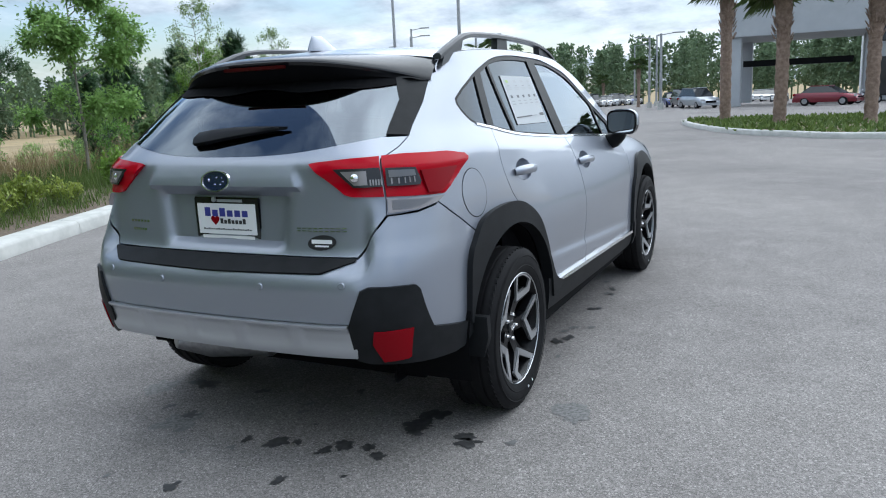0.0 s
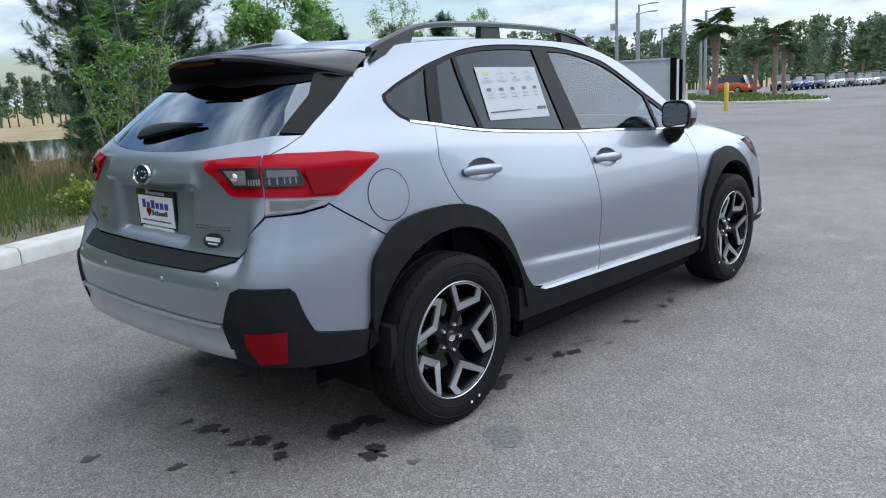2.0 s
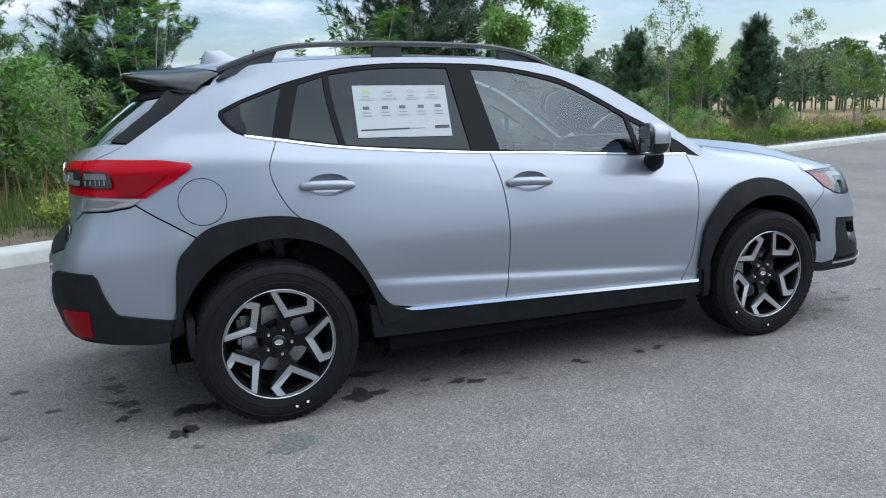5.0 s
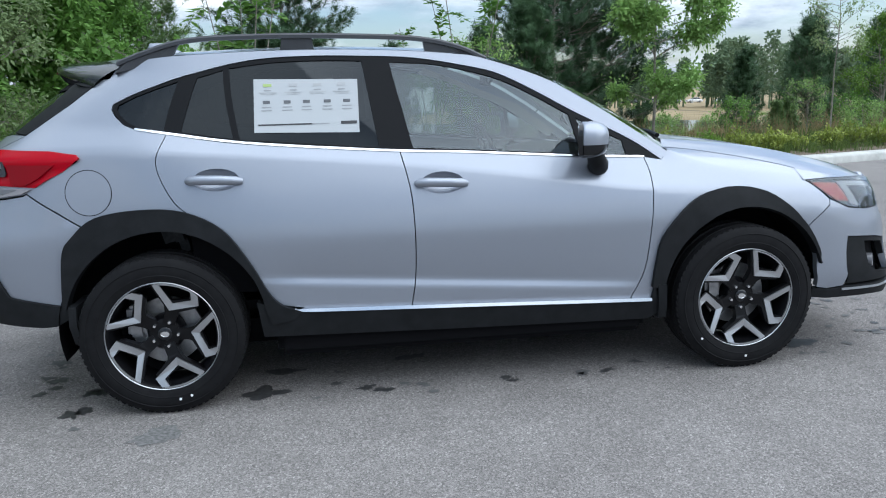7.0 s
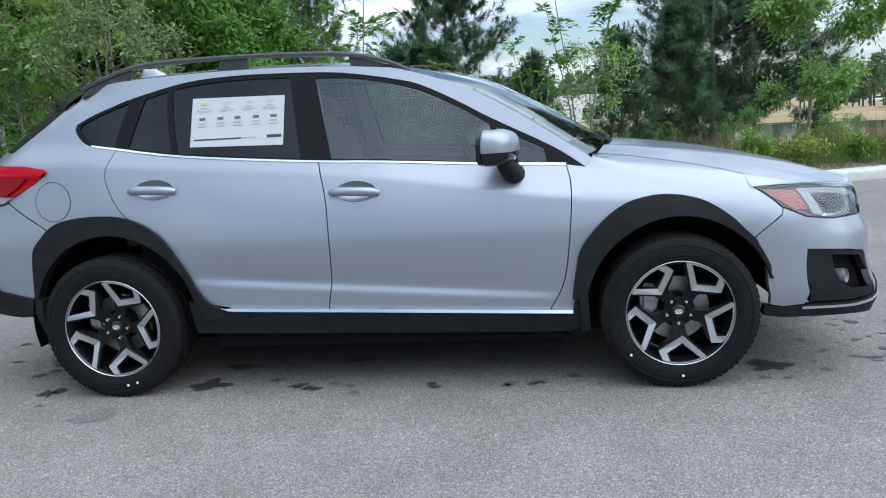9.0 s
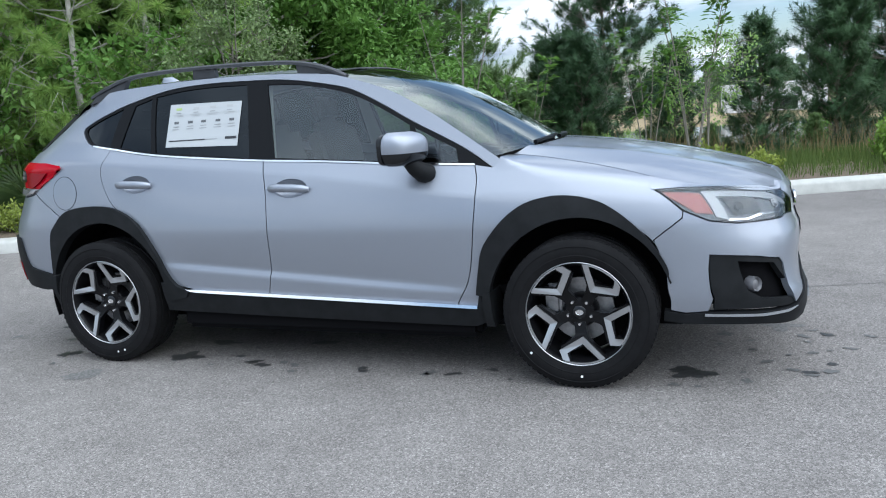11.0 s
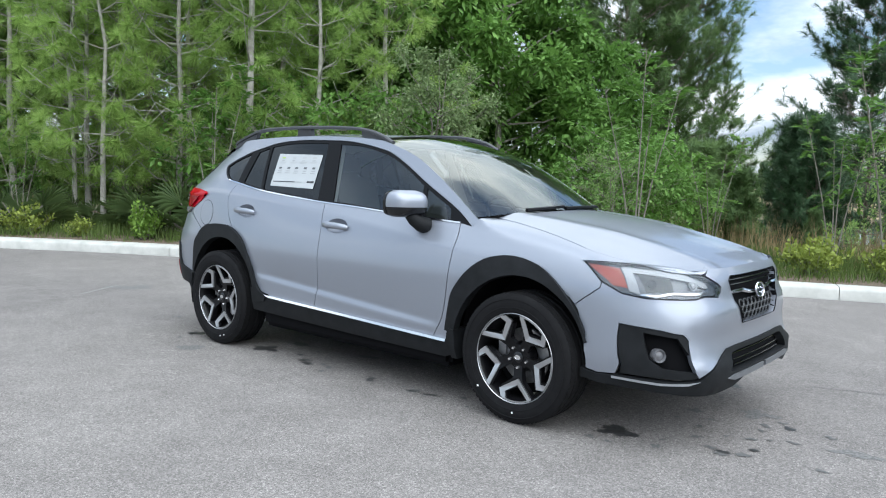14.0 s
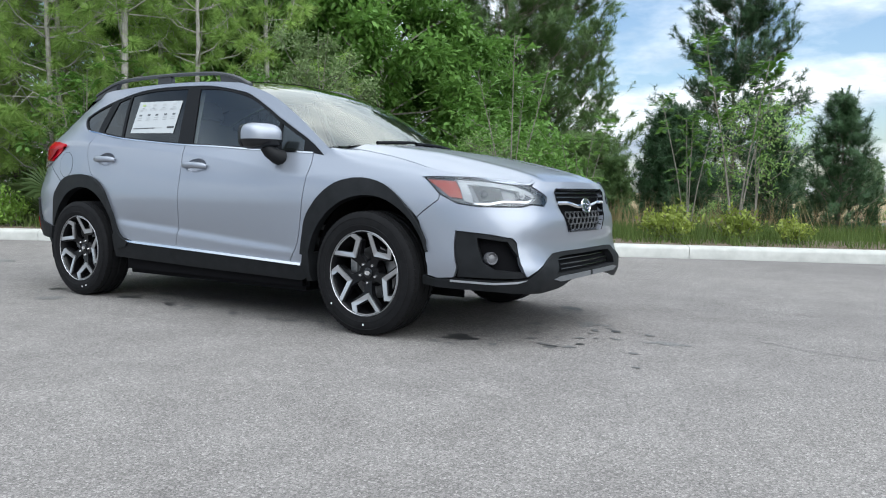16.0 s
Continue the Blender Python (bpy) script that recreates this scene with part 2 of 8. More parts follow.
LENS = mat("clear_lens", (0.55, 0.56, 0.58), 0.06, metal=0.5, coat=1.0)
HEAD_BACK = mat("lamp_back", (0.13, 0.138, 0.15), 0.25, metal=0.4)
GRILLE_EDGE = mat("grille_edge", (0.085, 0.088, 0.094), 0.3, metal=0.5)
AMBER = mat("amber_lens", (0.32, 0.05, 0.028), 0.25, coat=0.2)
BADGE_BLUE = mat("badge_face", (0.012, 0.020, 0.06), 0.12, coat=1.0)
MIRROR = mat("mirror", (0.85, 0.86, 0.87), 0.01, metal=1.0)
TINT = glass("tinted_glass", (0.020, 0.026, 0.040), 0.8, 0.0)
CLEAR = glass("clear_glass", (0.46, 0.54, 0.51), 0.85, 0.04)
SCREEN = glass("screen_glass", (0.66, 0.74, 0.70), 1.15, 0.12, (0.97, 0.98, 0.92))
LENS_COVER = glass("lens_cover", (0.93, 0.93, 0.94), 0.9, 0.02)
WHITE = mat("white_print", (0.80, 0.80, 0.81), 0.4)
# the tinted pane's dimming is put into this grey
DIM_PAPER = mat("paper", (0.42, 0.44, 0.455), 0.6)
INK = mat("black_ink", (0.02, 0.02, 0.024), 0.4)
PALE_INK = mat("pale_ink", (0.38, 0.39, 0.40), 0.5)
GREY_DEEP = mat("deep_grey_ink", (0.09, 0.095, 0.105), 0.5)
GREY = mat("grey_ink", (0.28, 0.29, 0.30), 0.5)
BLUE = mat("blue_ink", (0.03, 0.035, 0.25), 0.4)
LEAF_MARK = mat("lime_ink", (0.36, 0.48, 0.16), 0.5)
CLOTH = varied("seat_cloth", [(0.3, (0.035, 0.036, 0.038)), (0.7, (0.065, 0.066, 0.070))], 60, 0.9)
LINER = mat("headliner", (0.34, 0.34, 0.335), 0.9)

# ground covers
ASPHALT = mat("asphalt", (0.16, 0.16, 0.165), 0.92, spec=0.15)
co = ASPHALT.node_tree.nodes.new("ShaderNodeTexCoord").outputs["Object"]
grain = noise_tex(ASPHALT, 210, 3, 0.7, co)
mid = noise_tex(ASPHALT, 2.6, 6, 0.68, co)
wide = noise_tex(ASPHALT, 0.24, 5, 0.6, co)
stones = node(ASPHALT, "ShaderNodeTexVoronoi", Scale=150.0)
wire(ASPHALT, co, stones.inputs["Vector"])
chips = node(ASPHALT, "ShaderNodeTexVoronoi", Scale=24.0)
wire(ASPHALT, co, chips.inputs["Vector"])
g0 = ramp(ASPHALT, stones.outputs["Color"], [(0.15, (0.135, 0.128, 0.124)), (0.5, (0.198, 0.187, 0.182)), (0.75, (0.242, 0.229, 0.222)), (0.92, (0.33, 0.313, 0.303))])
g1 = ramp(ASPHALT, grain, [(0.36, (0.66, 0.66, 0.66)), (0.50, (1.0, 1.0, 1.0)), (0.64, (1.34, 1.34, 1.34))])
g2 = ramp(ASPHALT, mid, [(0.30, (0.84, 0.835, 0.835)), (0.70, (1.08, 1.08, 1.08))])
g3 = ramp(ASPHALT, wide, [(0.32, (0.80, 0.79, 0.79)), (0.5, (0.98, 0.97, 0.96)), (0.68, (1.10, 1.09, 1.07))])
spk = ramp(ASPHALT, chips.outputs["Distance"], [(0.0, (2.1, 2.08, 2.02)), (0.045, (1.5, 1.49, 1.47)), (0.065, (1.0, 1.0, 1.0))])
acc = g0
for layer in (g1, g2, g3, spk):
    mx = node(ASPHALT, "ShaderNodeMix")
    mx.data_type, mx.blend_type = "RGBA", "MULTIPLY"
    mx.inputs[0].default_value = 1.0
    wire(ASPHALT, acc, mx.inputs[6])
    wire(ASPHALT, layer, mx.inputs[7])
    acc = mx.outputs[2]
wire(ASPHALT, acc, bsdf(ASPHALT).inputs["Base Color"])
bump(ASPHALT, stones.outputs["Distance"], 0.14, 0.003)
CONCRETE = varied("kerb_concrete", [(0.22, (0.35, 0.35, 0.33)), (0.75, (0.54, 0.54, 0.51))], 5, 0.85, 120, 0.25, 0.003)
SOIL = varied("pine_straw_soil", [(0.25, (0.075, 0.058, 0.036)), (0.5, (0.15, 0.115, 0.07)), (0.8, (0.12, 0.14, 0.05))], 3.0, 0.95, 60, 0.7, 0.02)
MULCH = varied("mulch", [(0.3, (0.055, 0.040, 0.028)), (0.7, (0.17, 0.13, 0.09))], 40, 0.95)
FIELD = varied("dry_field", [(0.3, (0.20, 0.15, 0.075)), (0.7, (0.33, 0.25, 0.13))], 0.25, 0.95)
WATER = mat("pond_water", (0.03, 0.045, 0.055), 0.05, spec=0.6)
BARK = varied("pine_bark", [(0.3, (0.14, 0.115, 0.095)), (0.7, (0.27, 0.235, 0.20))], 9, 0.9, 25, 0.8, 0.02)
BARK_GREY = varied("grey_bark", [(0.3, (0.16, 0.145, 0.12)), (0.7, (0.28, 0.26, 0.225))], 12, 0.9, 40, 0.5, 0.01)
PALM_BARK = varied("palm_bark", [(0.3, (0.16, 0.11, 0.085)), (0.7, (0.31, 0.23, 0.18))], 9, 0.95, 18, 0.9, 0.03)
NEEDLE = leafy("pine_needles", (0.075, 0.135, 0.048), (0.215, 0.325, 0.115), 0.45)
NEEDLE_DARK = leafy("dark_needles", (0.030, 0.070, 0.032), (0.095, 0.175, 0.075), 0.3)
NEEDLE_LIGHT = leafy("light_needles", (0.20, 0.32, 0.075), (0.46, 0.62, 0.19), 0.55)
BARK_PALE = varied("pale_bark", [(0.3, (0.24, 0.225, 0.20)), (0.7, (0.42, 0.40, 0.36))], 9, 0.9, 25, 0.6, 0.02)
# distance haze is painted into these paler, greyer leaf tones
HAZY_GREEN = leafy("far_foliage", (0.10, 0.155, 0.085), (0.20, 0.27, 0.15), 0.3)
LEAF = leafy("broad_leaves", (0.075, 0.165, 0.030), (0.21, 0.38, 0.085), 0.4)
LEAF_GREY = leafy("grey_leaves", (0.14, 0.20, 0.085), (0.31, 0.41, 0.18), 0.4)
LEAF_LIGHT = leafy("light_leaves", (0.13, 0.24, 0.06), (0.32, 0.49, 0.15), 0.45)
LEAF_LIME = leafy("lime_leaves", (0.09, 0.18, 0.025), (0.24, 0.37, 0.07), 0.35)
LEAF_BUSH = leafy("shrub_leaves", (0.13, 0.18, 0.03), (0.36, 0.42, 0.09), 0.3)
PALM_LEAF = leafy("palm_leaves", (0.04, 0.075, 0.022), (0.12, 0.17, 0.06), 0.2)
STRAW = leafy("dry_grass", (0.20, 0.15, 0.075), (0.40, 0.32, 0.17), 0.3)
GRASS = leafy("green_grass", (0.05, 0.09, 0.02), (0.17, 0.23, 0.06), 0.3)
WET = varied("damp_asphalt", [(0.3, (0.026, 0.026, 0.027)), (0.7, (0.060, 0.060, 0.061))], 40, 0.5, spec=0.35)
FAINT = varied("drying_spot", [(0.3, (0.075, 0.075, 0.075)), (0.7, (0.135, 0.134, 0.132))], 50, 0.75)
DRY_MARK = varied("old_stain", [(0.35, (0.085, 0.083, 0.081)), (0.65, (0.19, 0.187, 0.183))], 60, 0.85)
CHALK = varied("pale_line", [(0.3, (0.25, 0.25, 0.25)), (0.7, (0.36, 0.36, 0.355))], 30, 0.9)
ROAD_PAINT = varied("road_paint", [(0.3, (0.60, 0.60, 0.58)), (0.7, (0.75, 0.75, 0.73))], 20, 0.8)
GREY_WALL = varied("grey_cladding", [(0.3, (0.34, 0.36, 0.38)), (0.7, (0.38, 0.40, 0.42))], 1.0, 0.5)
WHITE_WALL = varied("white_cladding", [(0.3, (0.62, 0.63, 0.64)), (0.7, (0.70, 0.71, 0.72))], 0.6, 0.5)
CONTAINER = varied("container_paint", [(0.3, (0.42, 0.45, 0.47)), (0.7, (0.47, 0.50, 0.52))], 1.5, 0.45)
DARK_PANE = mat("dark_pane", (0.015, 0.018, 0.022), 0.05, spec=0.6)
POLE = varied("galvanised_pole", [(0.3, (0.30, 0.31, 0.32)), (0.7, (0.38, 0.39, 0.40))], 6, 0.5, metal=0.4)
TIMBER = varied("pallet_timber", [(0.3, (0.22, 0.15, 0.09)), (0.7, (0.36, 0.26, 0.16))], 8, 0.85, 40, 0.3, 0.005)
TIMBER_GREY = varied("grey_timber", [(0.3, (0.12, 0.11, 0.10)), (0.7, (0.22, 0.20, 0.18))], 8, 0.85)
WRAP = mat("plastic_wrap", (0.55, 0.57, 0.58), 0.25, spec=0.6)
YELLOW = mat("yellow_paint", (0.62, 0.42, 0.03), 0.5)

# ------------------------------------------------------------ ground, kerb
KERB = cr([(-60, -26), (-32, -13.5), (-20, -7.0), (-12, -1.9), (-8, 0.55), (-5.5, 1.95), (0, 4.25), (4.7, 6.15), (9.5, 7.95), (21, 12.6), (27, 15.2), (40, 21), (70, 36), (120, 66)], 10)
kx, ky = np.array([q[0] for q in KERB]), np.array([q[1] for q in KERB])


def lot_z(x):
    return -0.016 * max(0.0, x - 8.0)


def kerb_y(x):
    return float(np.interp(x, kx, ky))


def behind(x, y):
    """Metres behind the kerb line (towards the trees)."""
    return (y - kerb_y(x)) * 0.925


def verge_z(x, y):
    d = max(behind(x, y), 0.0)
    fall = float(np.interp(d, [0, 1.5, 5, 14, 24, 60], [0.12, 0.16, 0.02, -0.75, -1.35, -1.5]))
    return lot_z(min(x, 70)) + fall + 0.10 * (noise.noise((x * 0.3, y * 0.3, 0)) if d > 0.6 else 0) * min(1, d / 4)


def strip(cols, zf):
    bm = bmesh.new()
    vs = [[bm.verts.new((x, y, zf(x, y))) for x, y in c] for c in cols]
    for a, b in zip(vs, vs[1:]):
        for k in range(len(a) - 1):
            bm.faces.new((a[k], a[k + 1], b[k + 1], b[k]))
    return faced_up(bm)


def faced_up(bm):
    bm.normal_update()
    if sum(f.normal.z for f in bm.faces) < 0:
        bmesh.ops.reverse_faces(bm, faces=bm.faces[:])
    return bm


lot_cols = [[(x, ky_ - 0.02 - d) for d in (0, 0.6, 2, 5, 10, 20, 40, 90, 200)] for x, ky_ in zip(kx, ky)]
tagged(part("parking_lot", strip(lot_cols, lambda x, y: lot_z(x)), ASPHALT), "worn grey asphalt parking lot", "asphalt", kind="structure")
verge_cols = [[(x, ky_ + 0.30 + d) for d in (0, 0.4, 0.9, 1.6, 2.6, 4, 6, 8.5, 11, 14, 18, 22, 27, 34, 45, 60, 90)] for x, ky_ in zip(kx, ky)]
tagged(part("verge", strip(verge_cols, verge_z), SOIL), "sloping planted bank of soil and pine straw", "ground", kind="structure")
mulch_cols = [[(x, ky_ + 0.30 + d) for d in (0, 0.35, 0.8, 1.15)] for x, ky_ in zip(kx, ky) if -22 < x < 26]
tagged(part("mulch_strip", strip(mulch_cols, lambda x, y: verge_z(x, y) + 0.012), MULCH), "strip of brown bark mulch behind the kerb", "mulch", kind="structure")
field_cols = [[(x, ky_ + 0.30 + d) for d in (24, 34, 50, 70, 100)] for x, ky_ in zip(kx, ky) if x > -12]
tagged(part("dry_field", strip(field_cols, lambda x, y: verge_z(x, y) + 0.05), FIELD), "flat field of dry brown grass", "field", kind="structure")
bm = bmesh.new()
ring = [bm.verts.new((1500 * math.cos(a), 1500 * math.sin(a), -3.2)) for a in np.linspace(0, 2 * math.pi, 49)[:-1]]
bm.faces.new(ring)
tagged(part("ground", faced_up(bm), FIELD), "flat dry grassland out to the horizon", "ground", kind="structure")
bm = bmesh.new()
bm.faces.new([bm.verts.new((7 + (26 + 4 * math.sin(3 * a)) * math.cos(a) * 0.8, 45 + (12.5 + 1.5 * math.sin(5 * a)) * math.sin(a), -1.18)) for a in np.linspace(0, 2 * math.pi, 49)[:-1]])
tagged(part("pond", faced_up(bm), WATER), "still grey pond behind the trees", "water", kind="structure")

kerb = thing("kerb", "pale concrete kerb along the lot", "kerb", kind="structure")
prof = [(0.0, -0.12), (0.0, 0.105), (0.022, 0.135), (0.05, 0.145), (0.27, 0.150), (0.30, 0.140), (0.30, -0.12)]
cum = np.concatenate([[0], np.cumsum(np.hypot(np.diff(kx), np.diff(ky)))])


def on_kerb(s):
    x, y = float(np.interp(s, cum, kx)), float(np.interp(s, cum, ky))
    x2, y2 = float(np.interp(s + 0.3, cum, kx)), float(np.interp(s + 0.3, cum, ky))
    d = Vector((x2 - x, y2 - y, 0)).normalized()
    return Vector((x, y, lot_z(x))), Vector((-d.y, d.x, 0))


k0 = float(np.interp(-26, kx, cum))
k1 = float(np.interp(45, kx, cum))
s = k0
while s < k1:
    L = 3.0
    rows = []
    for t in np.linspace(s + 0.004, s + L - 0.004, 5):
        o, n_k = on_kerb(t)
        rows.append([o + n_k * a + Vector((0, 0, b)) for a, b in prof])
    bm = loft(rows)
    bmesh.ops.recalc_face_normals(bm, faces=bm.faces[:])
    bm.normal_update()
    tp = max(bm.faces, key=lambda f: f.calc_center_median().z)
    if tp.normal.z < 0:
        bmesh.ops.reverse_faces(bm, faces=bm.faces[:])
    part("kerb_section", bm, CONCRETE, kerb, smooth=50)
    s += L

# ------------------------------------------------------------ the car: its body surface
# Rear axle at x = 0, front axle at x = 2.665, nose towards +x, the walked side at -y.
belt = curve([-0.9, -0.3, -0.06, 0.39, 0.97, 1.35, 1.82, 2.18, 2.6, 3.6], [1.24, 1.235, 1.22, 1.148, 1.098, 1.077, 1.045, 1.023, 1.0, 0.96])
upper_crease = curve([-0.9, -0.2, 0.2, 0.6, 1.0, 1.4, 1.8, 2.1, 2.5, 3.6], [1.13, 1.13, 1.105, 1.075, 1.04, 0.995, 0.94, 0.895, 0.87, 0.84])
lower_crease = curve([0.3, 0.6, 1.3, 2.1, 2.4], [0.592, 0.570, 0.520, 0.464, 0.445])
hollow = curve([0.35, 0.65, 1.6, 2.02, 2.2], [0.0, 1.0, 1.0, 0.7, 0.0])
taper = curve([-0.9, -0.3, 0.0, 0.6, 1.8, 2.6, 3.5], [0.93, 0.95, 0.975, 1.0, 1.0, 0.985, 0.955])
tail_x = curve([0.2, 0.40, 0.47, 0.52, 0.60, 0.70, 0.74, 0.80, 0.83, 1.03, 1.12, 1.165, 1.42, 1.46], [-0.72, -0.82, -0.855, -0.872, -0.89, -0.893, -0.884, -0.812, -0.797, -0.780, -0.770, -0.73, -0.43, -0.36])
corner_x = curve([0.2, 0.40, 0.52, 0.62, 0.72, 0.80, 0.88, 0.95, 1.0, 1.12, 1.165, 1.42, 1.46], [-0.72, -0.82, -0.868, -0.886, -0.882, -0.864, -0.832, -0.800, -0.784, -0.770, -0.73, -0.43, -0.36])
nose_x = curve([0.2, 0.27, 0.32, 0.40, 0.46, 0.54, 0.62, 0.67, 0.71, 0.75, 0.80, 0.86, 0.95, 1.05], [3.52, 3.61, 3.645, 3.645, 3.622, 3.612, 3.620, 3.617, 3.602, 3.594, 3.588, 3.565, 3.42, 3.12])
tail_n = curve([0.3, 0.6, 0.8, 0.85, 1.1, 1.2, 1.45], [6.5, 6.5, 6.3, 6.0, 6.0, 5.6, 4.2])
nose_n = curve([0.3, 0.45, 0.6, 0.75, 0.9], [6.6, 6.4, 5.6, 4.8, 4.4])
XR, XF, ARM, HALF = 0.4, 2.3, 1.25, 0.86
P_TAIL, P_NOSE = XR - ARM - HALF, XF + ARM + HALF


def half_width(x, z):
    """Half the car's width: a shoulder above the upper crease, full doors, a hollow that ends in the lower crease."""
    b = belt(x)
    if z >= b:
        return (0.756 - 0.378 * (z - b)) * taper(x)
    u, h = upper_crease(x), hollow(x)
    w_u = 0.756 + 0.60 * (b - u)
    m, full = 0.73, 0.866
    low = lower_crease(x)
    if z > u:
        w = w_u + (0.756 - w_u) * (z - u) / (b - u)
    elif z > m:
        w = full + (w_u - full) * ((z - m) / (u - m)) ** 1.5
    elif z > low:
        w = full - 0.014 * h * (1 - (z - low) / (m - low)) ** 1.8
    else:
        k = min((low - z) / 0.036, 1.0)
        d = max(0.0, 0.46 - z)
        w = full - 0.014 * h + 0.012 * h * k * k * (3 - 2 * k) - 0.8 * d * d
    return w * taper(x)


def skin(p, z):
    """The body surface: p runs along the car's side in metres and on round its tail and nose, z is the height."""
    s = -1.0
    if p < P_TAIL:
        p, s = 2 * P_TAIL - p, 1.0
    if p > P_NOSE:
        p, s = 2 * P_NOSE - p, 1.0
    if XR <= p <= XF:
        return Vector((p, s * half_width(p, z), z))
    d = XR - p if p < XR else p - XF
    q = d / ARM if d < ARM else 1 / max(1 - (d - ARM) / HALF, 1e-6)
    n, a = (tail_n(z), XR - tail_x(z)) if p < XR else (nose_n(z), nose_x(z) - XF)
    q = max(q, 1e-6)
    big = q > 1
    fx = (1 + q ** -n) ** (-1 / n) if big else q * (1 + q ** n) ** (-1 / n)
    fy = (1 + q ** n) ** (-1 / n) if not big else (1 / q) * (1 + q ** -n) ** (-1 / n)
    if p < XR:
        k = min(max((fy - 0.74) / 0.07, 0.0), 1.0)
        a += (tail_x(z) - corner_x(z)) * k * k * (3 - 2 * k)
    x = XR - a * fx if p < XR else XF + a * fx
    y = half_width(x, z) * fy
    x += 0.10 * y * y * max(0.0, 1 - (y / 0.85) ** 2) * fx ** 4 * (1 if p < XR else -1)
    return Vector((x, s * y, z))


def at_x(x, z):
    """p of the point of the walked side at x."""
    if XR <= x <= XF:
        return x
    lo, hi = (P_TAIL, XR) if x < XR else (XF, P_NOSE)
    for _ in range(40):
        m = (lo + hi) / 2
        lo, hi = (m, hi) if skin(m, z).x < x else (lo, m)
    return (lo + hi) / 2


def at_y(y, z, tail=True):
    """p of the point of the tail or nose at y."""
    s = 1 if y > 0 else -1
    lo, hi = (P_TAIL, XR) if tail else (XF, P_NOSE)
    for _ in range(40):
        m = (lo + hi) / 2
        wide = -skin(m, z).y > abs(y)
        if tail:
            lo, hi = (lo, m) if wide else (m, hi)
        else:
            lo, hi = (m, hi) if wide else (lo, m)
    p = (lo + hi) / 2
    if s > 0:
        p = 2 * P_TAIL - p if tail else 2 * P_NOSE - p
    return p


def SX(pts):
    return [(at_x(x, z), z) for x, z in pts]


def TY(pts):
    return [(at_y(y, z), z) for y, z in pts]


def NY(pts):
    return [(at_y(y, z, False), z) for y, z in pts]


def normal_at(surf, p, z, e=0.004):
    n = (surf(p + e, z) - surf(p - e, z)).cross(surf(p, z + e) - surf(p, z - e))
    return n.normalized() if n.length > 1e-12 else Vector((0, -1, 0))


def dense(poly, step):
    out = []
    for a, b in zip(poly, poly[1:] + poly[:1]):
        n = max(1, math.ceil(math.dist(a, b) / step))
        out += [(a[0] + (b[0] - a[0]) * k / n, a[1] + (b[1] - a[1]) * k / n) for k in range(n)]
    return [q for i, q in enumerate(out) if math.dist(q, out[i - 1]) > 1e-4]


def inset(poly, d):
    area = sum(a[0] * b[1] - b[0] * a[1] for a, b in zip(poly, poly[1:] + poly[:1]))
    s = 1 if area > 0 else -1
    out = []
    for i, q in enumerate(poly):
        a, b = poly[i - 1], poly[(i + 1) % len(poly)]
        n1 = Vector((-(q[1] - a[1]), q[0] - a[0])).normalized()
        n2 = Vector((-(b[1] - q[1]), b[0] - q[0])).normalized()
        n = n1 + n2
        n = n / max(n.dot(n1), 0.4) if n.length > 1e-6 else n1
        out.append((q[0] + s * d * n.x, q[1] + s * d * n.y))
    return out


